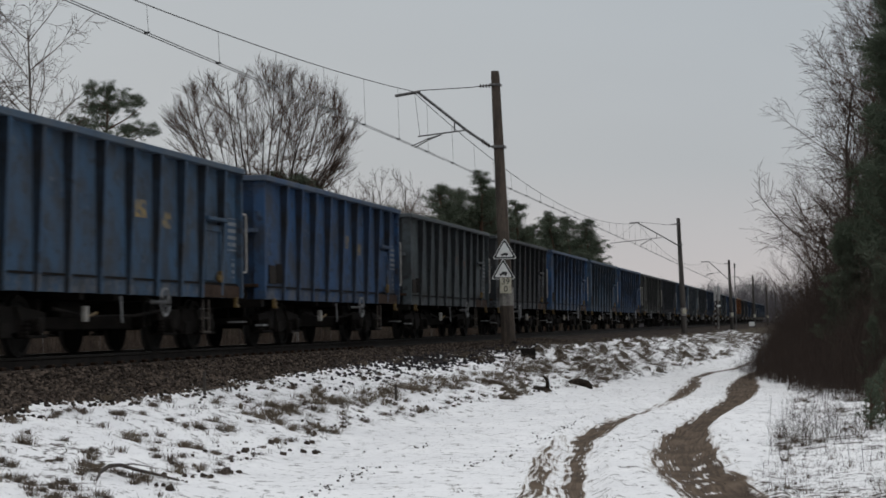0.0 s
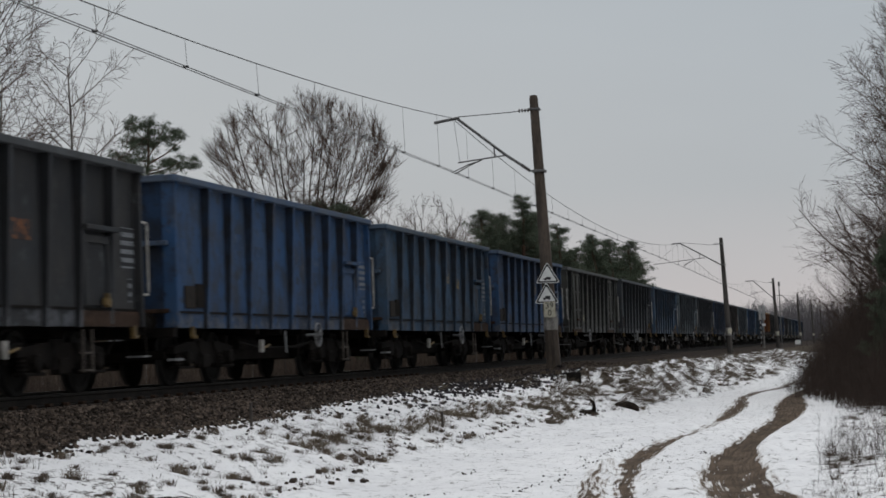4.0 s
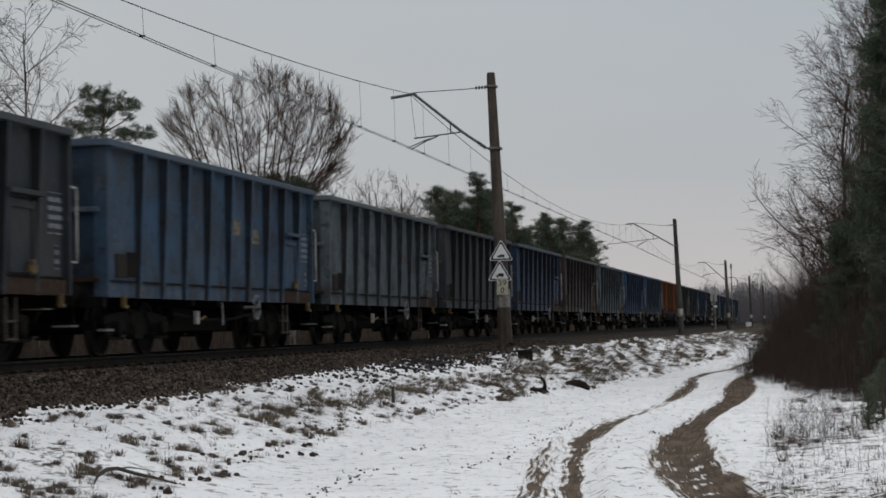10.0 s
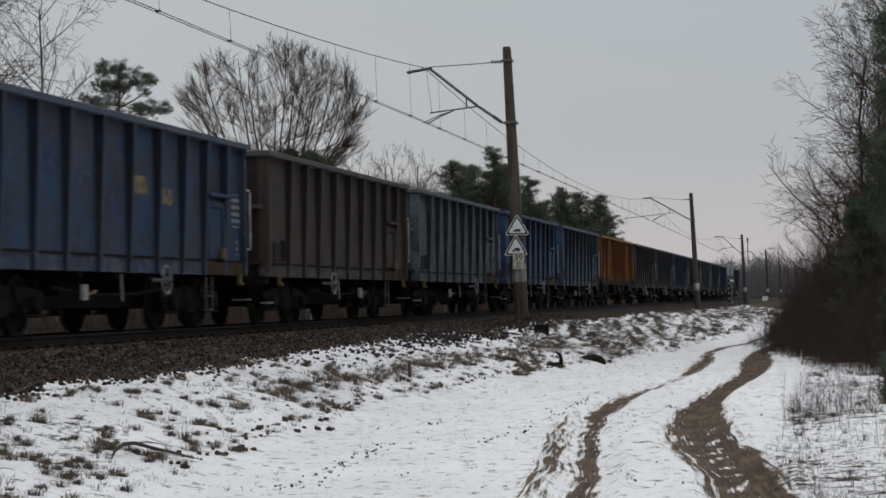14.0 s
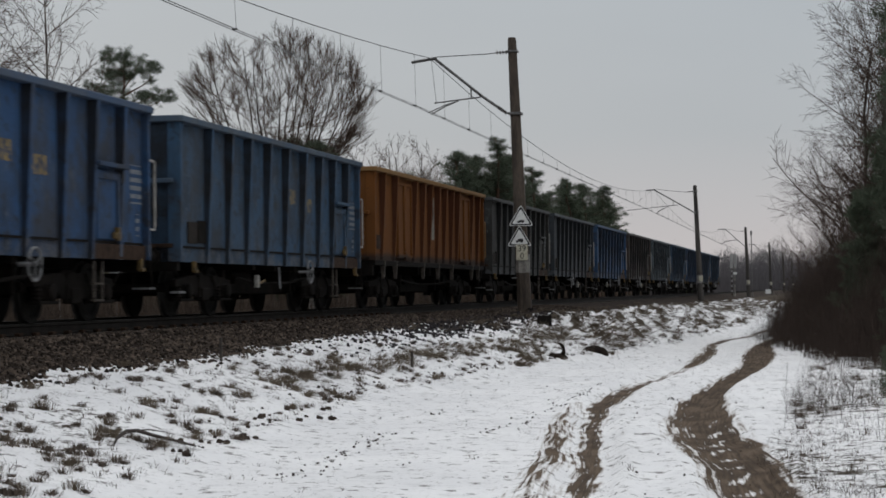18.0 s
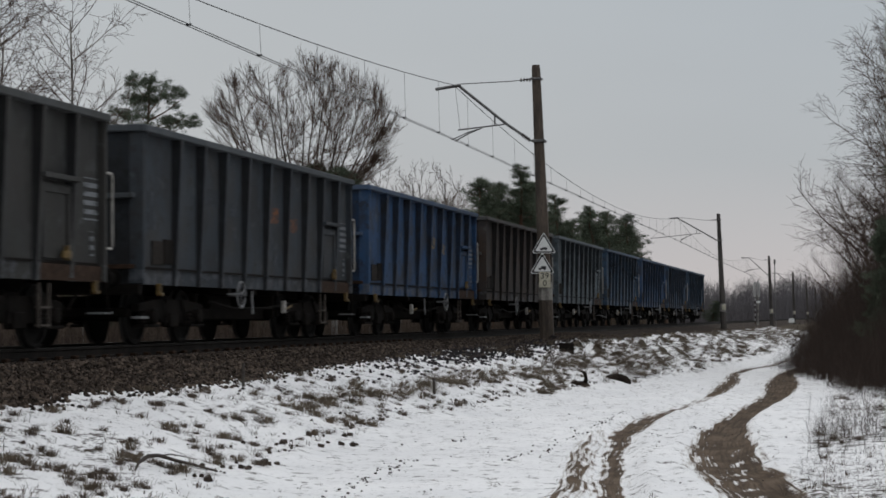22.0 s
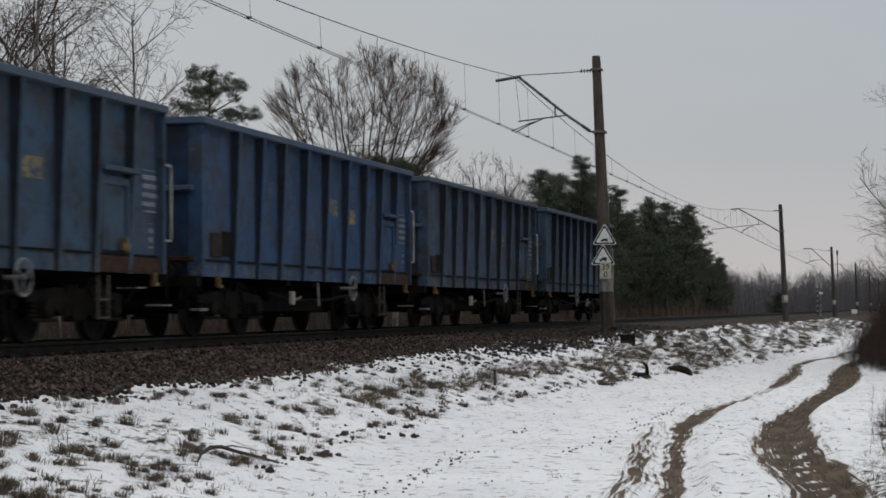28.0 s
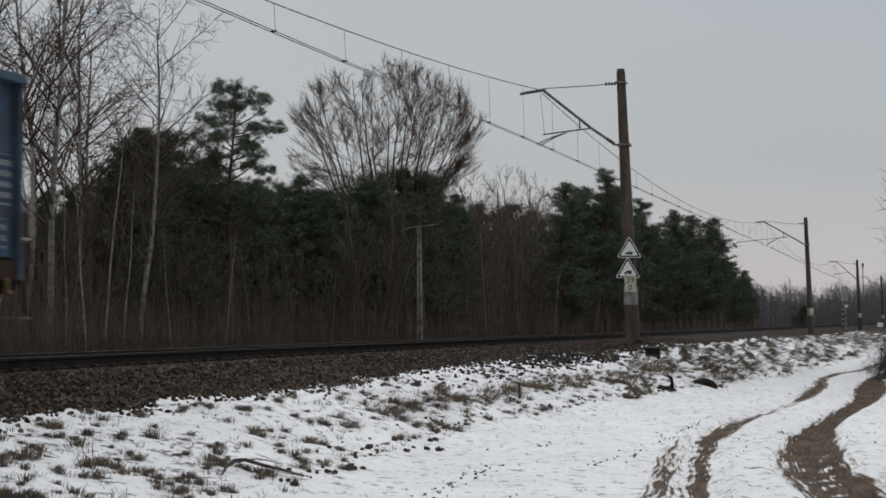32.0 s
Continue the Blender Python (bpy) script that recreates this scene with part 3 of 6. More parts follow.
                turf[i * nw + j] += 0.17 * max(0.0, 1 - q * q)
    faces = [(i * nw + j, i * nw + j + 1, (i + 1) * nw + j + 1, (i + 1) * nw + j) for i in range(len(ss) - 1) for j in range(nw - 1)]
    faces = [f[::-1] for f in faces]
    me = mesh_from("ground", verts, faces, M["ground"], True)
    for name, data in (("mud", mud), ("bare", bare), ("turf", turf), ("across", across), ("along", along)):
        me.attributes.new(name, "FLOAT", "POINT").data.foreach_set("value", data)
    return tagged(new("ground", me), "snow-dusted ground with muddy wheel ruts and turf", "ground", kind="structure")


ground = build_ground()


# ---- track: rails, sleepers, ballast ----
def rail_outline():
    return [(-0.036, 0.0), (0.036, 0.0), (0.036, -0.035), (0.012, -0.05), (0.009, -0.14), (0.07, -0.155), (0.07, -0.172), (-0.07, -0.172), (-0.07, -0.155), (-0.009, -0.14), (-0.012, -0.05), (-0.036, -0.035)]


def build_track():
    track = thing("railway_track", "straight railway track of dark steel rails on sleepers", "railway track", at_track(0, TRACK_W, RAIL_Z), kind="structure")
    for x in (0.7535, -0.7535):
        bm = prism(bmesh.new(), [(a + x, b) for a, b in rail_outline()], "y", -150, 1400)
        ob = part("rail", bm, M["rail"], track, "dark rusty steel rail")
        bm = bmesh.new()
        box(bm, x - 0.026, x + 0.026, -150, 1400, -0.002, 0.003)
        part("running_surface", bm, M["railhead"], ob, "narrow polished running surface")
    # sleepers, with the rail clips on the nearest ones
    bm = bmesh.new()
    prism(bm, [(-0.13, 0.0), (0.13, 0.0), (0.15, -0.12), (-0.15, -0.12)], "x", -1.28, 1.28)
    me = bpy.data.meshes.new("sleeper")
    bm.to_mesh(me)
    bm.free()
    me.materials.append(M["sleeper"])
    bm = boxes((0.835, 0.925, -0.07, 0.07, 0.0, 0.05), (0.585, 0.675, -0.07, 0.07, 0.0, 0.05), bevel=0.012)
    clip = bpy.data.meshes.new("rail_clip")
    bm.to_mesh(clip)
    bm.free()
    clip.materials.append(M["rust"])
    for i in range(230):
        ob = link_mesh("sleeper", me, track)
        ob.location = (0, 8 + 0.6 * i, -0.172)
        if i < 70:
            link_mesh("rail_clip", clip, ob)
    return track


track = build_track()


def stones(name, label, count, place, size, material):
    """Loose angular stones, joined: place(rng) gives s, w."""
    rng = random.Random(name)
    corners = [(-1, -1, -1), (1, -1, -1), (1, 1, -1), (-1, 1, -1), (-1, -1, 1), (1, -1, 1), (1, 1, 1), (-1, 1, 1)]
    quads = [(0, 3, 2, 1), (4, 5, 6, 7), (0, 1, 5, 4), (1, 2, 6, 5), (2, 3, 7, 6), (3, 0, 4, 7)]
    verts, faces = [], []
    for _ in range(count):
        s, w = place(rng)
        r = rng.uniform(*size)
        p = T(s, w, height(s, w) + r * 0.25)
        turn = Euler((rng.uniform(0, 6.3), rng.uniform(0, 6.3), rng.uniform(0, 6.3))).to_matrix()
        k = len(verts)
        for c in corners:
            q = turn @ Vector([x * rng.uniform(0.45, 0.85) for x in c]) * r + p
            verts.append((q.x, q.y, q.z))
        faces += [tuple(k + i for i in f) for f in quads]
    ob = new(name, mesh_from(name, verts, faces, material))
    return tagged(ob, label, "stones", kind="stuff")


def on_shoulder(rng):
    s = 13 + 62 * rng.random() ** 1.7
    lower = 9.42 - 0.22 * min(1.0, max(0.0, (40 - s) / 22)) + 0.35 * noise2(s, 9.2, 1.4, 9.0)
    w = rng.uniform(lower - 0.12, 11.2) if rng.random() < 0.92 else lower - abs(rng.gauss(0, 0.18))
    return s, w


def by_the_pole(rng):
    return rng.gauss(47, 6), 8.75 + rng.gauss(0, 0.40)


stones("ballast_stones", "loose brown-grey crushed ballast stones along the track", 30000, on_shoulder, (0.014, 0.038), M["stone"])
stones("slag_stones", "dark slag lumps scattered on the snowy bank", 2400, by_the_pole, (0.016, 0.042), M["slag"])


DOWNHILL = (T(0, -1) - T(0, 0)).normalized()


def tufts(name, label, count, place, blades, length, material, lean=0.9, width=(0.0018, 0.0042), drape=0.0):
    """Tufts of thin dead grass, joined."""
    rng = random.Random(name)
    verts, faces = [], []
    for _ in range(count):
        s, w, k = place(rng)
        base = T(s, w, height(s, w) - 0.01)
        for _ in range(int(rng.uniform(*blades))):
            a, h = rng.uniform(0, math.tau), rng.uniform(*length) * k
            d = Vector((math.cos(a), math.sin(a), 0))
            if drape:
                # blades lean down the slope, towards the road, to fit the camera's view
                d = (d * (1 - drape) + DOWNHILL * drape).normalized()
            side = Vector((-d.y, d.x, 0)) * rng.uniform(*width)
            foot = base + d * abs(rng.gauss(0, 0.062)) * k + side * rng.uniform(-6, 6)
            out = rng.uniform(0.1, lean)
            mid = foot + d * h * out * 0.4 + Vector((0, 0, h * 0.6 * (1 - 0.6 * drape)))
            tip = foot + d * h * out + Vector((0, 0, h * rng.uniform(0.55, 0.95) * (1 - 0.9 * drape)))
            i = len(verts)
            verts += [tuple(foot - side), tuple(foot + side), tuple(mid + side * 0.8), tuple(mid - side * 0.8), tuple(tip)]
            faces += [(i, i + 1, i + 2, i + 3), (i + 3, i + 2, i + 4)]
    ob = new(name, mesh_from(name, verts, faces, material))
    return tagged(ob, label, "grass", kind="stuff")


def on_bank(rng):
    s = 13 + 75 * rng.random() ** 1.6
    foot = lerp_table(s, FOOT)
    w = rng.uniform(foot - 0.15, 9.0)
    if noise2(s, w, 1.1, 2.2) < -0.05:
        w = rng.uniform(foot - 0.15, 9.0)
    return s, w, rng.uniform(0.4, 1.0) + 0.6 * rng.random() ** 4


def on_bench(rng):
    s = rng.uniform(26, 62)
    foot = lerp_table(s, FOOT)
    return s, foot + (9.0 - foot) * (rng.gauss(0.46, 0.07) if s < 50 else rng.gauss(0.42, 0.15)), rng.uniform(0.7, 1.6)


def on_road(rng):
    s = 14 + 35 * rng.random()
    foot = lerp_table(s, FOOT)
    return s, rng.uniform(-1.5, foot), rng.uniform(0.25, 0.6)


SMALL, LARGE = [x for x in TUFTS if x[2] < 0.92], [x for x in TUFTS if x[2] >= 0.92]
small_queue, large_queue = iter(SMALL), iter(LARGE)
tufts("bank_grass", "compact dead brown grass tufts poking through snow on the bank", len(SMALL), lambda rng: next(small_queue), (65, 115), (0.05, 0.165), M["grass"], 1.1, drape=0.2)
tufts("tall_bank_grass", "larger olive-brown grass tufts standing on the bank", len(LARGE), lambda rng: next(large_queue), (85, 145), (0.05, 0.165), M["straw"], 1.0, drape=0.2)
tufts("thin_grass", "sparse dead grass blades poking through snow", 900, on_bank, (6, 18), (0.04, 0.10), M["grass"], 1.5)
tufts("bench_grass", "matted olive grass on the bank", 640, on_bench, (22, 42), (0.06, 0.16), M["straw"], 1.6, drape=0.45)


def far_bank(rng):
    s = 46 + 130 * rng.random() ** 1.7
    foot = lerp_table(s, FOOT)
    w = rng.uniform(foot + 0.2, 9.2)
    for _ in range(3):
        if tongues(s, w) < 0.05:
            s, w = s + rng.uniform(-1.5, 1.5), rng.uniform(foot + 0.2, 9.2)
    return s, w, rng.uniform(1.0, 2.4)


tufts("far_bank_grass", "rough dead grass tussocks draped down the far bank", 1000, far_bank, (12, 22), (0.09, 0.22), M["far_grass"], 1.5, (0.003, 0.007), 0.66)


def slumps(rng):
    """Tongues of turf on the bank, placed and slanted to fit the camera's view."""
    s0, w0, ds, dw = rng.choice(SLUMPS)
    d = rng.random() ** 0.8
    return s0 + ds * d + rng.gauss(0, 0.16), w0 + dw * d + rng.gauss(0, 0.06), rng.uniform(0.6, 1.3)


# top of each tongue, and its run down to the foot
SLUMPS = ((43.3, 7.07, -4.6, -1.0), (43.0, 7.0, -4.2, -0.95), (44.5, 6.85, -4.6, -0.85), (38.8, 6.4, -0.6, -0.3), (41.8, 7.1, -0.6, -0.1))
tufts("slumped_turf", "dark tongues of dead turf slumped down the snowy bank", 170, slumps, (24, 40), (0.07, 0.16), M["straw"], 1.2, (0.002, 0.005), 0.6)


def right_verge(rng):
    s = rng.uniform(15, 50)
    return s, 0.5 - 5.5 * rng.random() ** 1.2 * min(1.0, s / 30), rng.uniform(0.4, 1.3)


tufts("verge_grass", "flattened dead grass showing through verge snow", 650, right_verge, (5, 14), (0.05, 0.14), M["grass"], 1.6)
tufts("road_grass", "short grass tips in the road snow", 260, on_road, (3, 8), (0.05, 0.14), M["grass"])


def on_foot(rng):
    s = 17.5 + 42 * rng.random() ** 1.3
    s += 1.2 * noise2(s, 1.0, 3.0, 6.0)
    return s, lerp_table(s, FOOT) + abs(rng.gauss(0.0, 0.30))


def bank_lumps(rng):
    """Bare lumps where the bank's foot has broken away."""
    s, w = rng.choice(((18.9, 6.02), (19.6, 5.95), (21.2, 6.35), (22.4, 6.75), (22.5, 6.3), (23.8, 6.75), (23.4, 6.2), (24.6, 6.55), (17.4, 5.9)))
    return s + rng.gauss(0, 0.16), w + rng.gauss(0, 0.07)


stones("bank_lumps", "dark broken lumps of soil at the bank's foot", 26, bank_lumps, (0.020, 0.048), M["clod"])
stones("soil_clods", "dark bare soil clods at the foot of the bank", 150, on_foot, (0.010, 0.034), M["clod"])


def road_crumbs(rng):
    """Loose crumbs in the road's snow: scattered, along an old track of steps and beside the rut."""
    roll = rng.random()
    if roll < 0.30:
        s = rng.uniform(16.5, 21.5)
        return s, 4.72 + 0.045 * (s - 17) + rng.gauss(0, 0.10)
    if roll < 0.50:
        s = rng.uniform(23, 33)
        return s, 3.74 + 0.012 * (s - 24) + rng.gauss(0, 0.08)
    if roll < 0.72:
        c = int(rng.random() * 9)
        spot = random.Random(c + 40)
        return spot.uniform(17, 34) + rng.gauss(0, 0.25), spot.uniform(2.2, 5.6) + rng.gauss(0, 0.06)
    s = rng.uniform(15, 48)
    return s, rng.uniform(-1.0, lerp_table(s, FOOT))


stones("road_crumbs", "dark crumbs of soil lying in the road snow", 260, road_crumbs, (0.005, 0.017), M["clod"])


# ---- overhead line ----
POLES = ((58.35, 9.20, 9.50, 0.90, 9.29), (137.4, 9.2, 9.50, 0.75, 8.85), (215.0, 9.2, 9.45, 0.7, 8.25), (292.0, 9.2, 9.4, 0.7, 8.2), (369.0, 9.2, 9.4, 0.7, 8.2), (446.0, 9.2, 9.4, 0.7, 8.2), (523.0, 9.2, 9.4, 0.7, 8.2))
CONTACT_Z = {-20.0: 7.14, 58.35: 7.09, 137.4: 7.0, 215.0: 6.45, 292.0: 6.45, 369.0: 6.45, 446.0: 6.45, 523.0: 6.45}
CARRY_Z = {-20.0: 8.8, 58.35: 8.76, 137.4: 8.60, 215.0: 8.07, 292.0: 8.07, 369.0: 8.07, 446.0: 8.07, 523.0: 8.07}
# brackets, as (w, z): tip, head, knee and foot of the tube, both ends of the registration arm and of the steady arm
BRACKETS = (((12.62, 8.64), (11.91, 8.74), (10.42, 7.52), (9.66, 6.98), (10.47, 7.51), (11.92, 7.37), (11.18, 7.41), (12.08, 7.05)),
            ((12.92, 8.56), (12.36, 8.59), (10.60, 7.56), (9.62, 6.97), (10.68, 7.50), (14.3, 7.17), (11.40, 7.38), (12.15, 7.02)),
            ((12.44, 8.07), (11.60, 8.05), (10.20, 6.75), (9.52, 6.10), (10.35, 6.88), (11.90, 6.72), (11.10, 6.78), (12.15, 6.47)))


def local(x, s, z, base):
    return (x, s, z - base)


def build_pole(i):
    s, w0, w1, z0, z1 = POLES[i]
    label = "leaning tapered brown concrete catenary mast with a steel bracket"
    if i == 0:
        label = "leaning brown concrete catenary mast carrying two triangular signs"
    mast = thing("catenary_mast", label, "mast", at_track(s, w0, z0), "catenary masts along the track")
    h = z1 - z0
    lean = w0 - w1                      # local x of the head

    def px(z):
        return lean * z / h
    bm = bmesh.new()
    rings = []
    for f in (-0.06, 0.0, 0.25, 0.5, 0.75, 0.985, 1.0):
        z = f * h
        r = 0.215 - 0.088 * max(0.0, f) - (0.015 if f == 1.0 else 0)
        rings.append([bm.verts.new((px(z) + r * math.cos(k * math.tau / 8 + math.pi / 8) * 1.05, r * math.sin(k * math.tau / 8 + math.pi / 8), z)) for k in range(8)])
    for a, b in zip(rings, rings[1:]):
        for k in range(8):
            bm.faces.new((a[k], a[(k + 1) % 8], b[(k + 1) % 8], b[k]))
    bm.faces.new(rings[-1])
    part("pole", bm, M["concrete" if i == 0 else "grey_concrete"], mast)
    # painted band with a number plate
    r = 0.222
    bm = bmesh.new()
    turned(bm, [(1.24, r - 0.004), (1.24, r), (1.80, r - 0.006), (1.80, r - 0.012)], "z", 8, (px(1.4), 0, 0))
    bmesh.ops.rotate(bm, verts=bm.verts[:], cent=(px(1.4), 0, 0), matrix=Matrix.Rotation(math.pi / 8, 3, "Z"))
    part("painted_band", bm, M["pole_paint"], mast, "worn white painted band")
    # cantilever: tube from the mast up to the carrying wire, tie rod, registration arm
    tip, hd, knee, foot, reg0, reg1, st0, st1 = [Vector((w0 - w, 0.0, z - z0)) for w, z in BRACKETS[min(i, 2)]]
    bracket = part("bracket_tube", tube(bmesh.new(), [foot.lerp(knee, 0.3), knee, hd], 0.042, 8), M["galv"], mast, "grey steel bracket tube")
    part("bracket_head", tube(bmesh.new(), [hd + Vector((0.08, 0, 0.01)), tip], 0.048, 8), M["galv"], bracket)
    bm = bmesh.new()
    for k in range(4):
        c = foot.lerp(knee, 0.08 + 0.085 * k)
        turned(bm, [(-0.03, 0.03), (-0.012, 0.072), (0.012, 0.072), (0.03, 0.03)], "x", 10, c)
    part("insulator", bm, M["insulator"], mast, "dark ribbed insulator")
    part("bracket_foot", tube(bmesh.new(), [foot.lerp(knee, 0.34), foot + Vector((-0.02, 0, 0.02)), Vector((px(foot.z) - 0.10, 0, foot.z - 0.01))], 0.026, 6), M["galv"], mast)
    za, zt = foot.z, h - 0.42
    part("clamp", boxes((px(za) - 0.20, px(za) + 0.2, -0.2, 0.2, za - 0.05, za + 0.03), bevel=0.01), M["galv"], mast, "steel clamp round the mast")
    part("clamp", boxes((px(zt) - 0.16, px(zt) + 0.17, -0.155, 0.155, zt - 0.04, zt + 0.03), bevel=0.01), M["galv"], mast, "steel clamp round the mast")
    part("tie_rod", tube(bmesh.new(), [(px(zt) - 0.15, 0, zt), (px(zt) - 0.75, 0, zt - 0.05), hd + Vector((0.05, 0, 0.04))], 0.014, 6), M["wire"], mast, "thin steel tie rod")
    bm = bmesh.new()
    for k in range(4):
        turned(bm, [(-0.03, 0.02), (-0.012, 0.06), (0.012, 0.06), (0.03, 0.02)], "x", 10, (px(zt) - 0.20 - 0.09 * k, 0, zt - 0.02))
    part("insulator", bm, M["insulator"], mast, "dark ribbed insulator")
    part("registration_arm", tube(bmesh.new(), [reg0, reg1], 0.024, 6), M["galv"], mast, "slim steel registration arm")
    q = knee.lerp(hd, 0.24)
    part("hanger", tube(bmesh.new(), [q, (q.x, 0, reg0.lerp(reg1, 0.24).z)], 0.022, 6), M["galv"], mast)
    for d in (-0.25, 0.25):
        part("steady_arm", tube(bmesh.new(), [st0, st0.lerp(st1, 0.45) + Vector((0, d * 0.5, 0.03)), st1 + Vector((0, d, 0))], 0.019, 6), M["galv"], mast)
    part("hanger_wire", tube(bmesh.new(), [hd + Vector((-0.1, 0, 0)), reg1 + Vector((0.06, 0, 0))], 0.006, 4), M["wire"], mast)
    if i > 0:
        part("number_plate", boxes((-0.08, 0.17, -0.262, -0.25, 1.38, 1.72), bevel=0.004), M["plate"], mast, "pale number plate with worn figures")
    if i == 2:
        part("side_pole", tube(bmesh.new(), [(0.42, 0, -0.3), (0.36, 0, h - 0.8)], 0.05, 8), M["galv"], mast)
        part("lamp_head", boxes((0.26, 0.46, -0.1, 0.1, h - 0.9, h - 0.4), bevel=0.03), M["galv"], mast)
    return mast


def text_mesh(body, size, extrude=0.004):
    cu = bpy.data.curves.new("text", "FONT")
    cu.body, cu.size, cu.extrude, cu.align_x, cu.align_y = body, size, extrude, "CENTER", "CENTER"
    cu.resolution_u = 3
    ob = bpy.data.objects.new("text", cu)
    scene.collection.objects.link(ob)
    me = bpy.data.meshes.new_from_object(ob.evaluated_get(bpy.context.evaluated_depsgraph_get()))
    bpy.data.objects.remove(ob)
    bpy.data.curves.remove(cu)
    me.materials.clear()
    return me


def triangle(size, depth, inset=0.0):
    """An upright triangle with blunted corners in the x-z plane, facing -y."""
    h = size * 0.866
    r = size * 0.06
    pts = []
    for a, b in ((-size / 2, 0), (size / 2, 0), (0, h)):
        c = Vector((0, h / 3))
        d = (Vector((a, b)) - c)
        d = d * (1 - inset)
        for turn in (-0.9, -0.3, 0.3, 0.9):
            p = c + d.normalized() * (d.length - r * 1.6) + (Matrix.Rotation(turn, 2) @ d.normalized()) * r
            pts.append((p.x, p.y))
    return prism(bmesh.new(), pts, "y", -depth, 0.0)


masts = [build_pole(i) for i in range(len(POLES))]


def build_signs():
    """Two triangular signs with vehicle pictograms and a distance plate, strapped to the first mast."""
    s, w0, w1, z0, z1 = POLES[0]
    turn = pose(0, 0, 0, 0, 0, PSI - 4.0)
    for zb, dx, bus in ((2.66, 0.02, False), (2.05, -0.03, True)):
        m = at_track(s, w0 + 0.0, z0 + zb) @ turn @ pose(dx - 0.10, -0.235, 0)
        sign = thing("warning_sign", "white triangular sign with black border and vehicle pictogram", "road sign", m, "signs on the mast")
        part("plate", triangle(0.72, 0.012), M["sign_white"], sign)
        bm = triangle(0.66, 0.004)
        bmesh.ops.translate(bm, verts=bm.verts[:], vec=(0, -0.012, 0.018))
        part("border", bm, M["sign_black"], sign, "black border")
        bm = triangle(0.52, 0.004)
        bmesh.ops.translate(bm, verts=bm.verts[:], vec=(0, -0.016, 0.058))
        part("field", bm, M["sign_white"], sign)
        bm = bmesh.new()
        if bus:
            box(bm, -0.115, 0.115, -0.024, -0.020, 0.125, 0.165, 0.008)
            box(bm, -0.045, 0.112, -0.0245, -0.020, 0.155, 0.215, 0.008)
            for x in (-0.07, 0.07):
                turned(bm, [(-0.025, 0.026), (-0.0205, 0.026)], "y", 12, (x, 0, 0.115))
        else:
            prism(bm, [(-0.12, 0.10), (0.10, 0.10), (0.10, 0.165), (0.03, 0.175), (-0.04, 0.17), (-0.07, 0.145), (-0.12, 0.135)], "y", -0.024, -0.020)
            for x in (-0.06, 0.06):
                turned(bm, [(-0.025, 0.022), (-0.0205, 0.022)], "y", 12, (x, 0, 0.098))
        part("pictogram", bm, M["sign_black"], sign, "black vehicle pictogram")
        part("strap", boxes((-0.13, 0.20, 0.0, 0.03, 0.16, 0.20), bevel=0.004), M["galv"], sign)
    m = at_track(s, w0, z0 + 1.62) @ turn @ pose(-0.06, -0.245, 0)
    plate = thing("distance_plate", "cream enamel distance plate with black figures on the mast", "sign", m)
    part("plate", boxes((-0.17, 0.17, -0.012, 0.0, 0.0, 0.47), bevel=0.004), M["plate"], plate)
    for body, z in (("39", 0.345), ("0", 0.125)):
        me = text_mesh(body, 0.26)
        me.materials.append(M["sign_black"])
        ob = link_mesh("figure", me, plate, "black figure")
        ob.matrix_basis = pose(0, -0.016, z, 90, 0, 0)


build_signs()


def sag(z0, z1, f, depth):
    return z0 + (z1 - z0) * f - depth * 4 * f * (1 - f)


def build_wires():
    line = thing("overhead_wires", "dark overhead catenary wires with thin droppers", "wires", at_track(0, TRACK_W, 0), kind="")
    stops = sorted(CONTACT_Z)
    stag = {}
    for k, s in enumerate(stops):
        stag[s] = 0.20 if k % 2 else -0.10
    carry, contact = [], []
    drops = []
    for a, b in zip(stops, stops[1:]):
        for k in range(24):
            f = k / 24
            s = a + (b - a) * f
            x = stag[a] + (stag[b] - stag[a]) * f
            depth = 1.35
            zc = sag(CARRY_Z[a], CARRY_Z[b], f, depth)
            zk = sag(CONTACT_Z[a], CONTACT_Z[b], f, 0.02)
            carry.append((x, s, zc))
            contact.append((x, s, zk))
        n = 18
        for k in range(n):
            f = (k + 0.5) / n
            s = a + (b - a) * f
            x = stag[a] + (stag[b] - stag[a]) * f
            drops.append((x, s, sag(CARRY_Z[a], CARRY_Z[b], f, 1.35), sag(CONTACT_Z[a], CONTACT_Z[b], f, 0.02)))
    part("carrying_wire", tube(bmesh.new(), carry, 0.012, 5), M["wire"], line, "sagging carrying wire")
    for dx in (-0.05, 0.05):
        part("contact_wire", tube(bmesh.new(), [(x + dx, s, z) for x, s, z in contact], 0.010, 5), M["wire"], line, "level contact wire")
    for x, s, zc, zk in drops:
        if s > 240 or s < 10:
            continue
        d = part("dropper", tube(bmesh.new(), [(x, s, zc), (x + 0.03, s, zk)], 0.0045, 4), M["wire"], line)
        part("dropper_clamp", boxes((x - 0.055, x + 0.055, s - 0.012, s + 0.012, zk - 0.008, zk + 0.035)), M["wire"], d)
    return line


wires = build_wires()


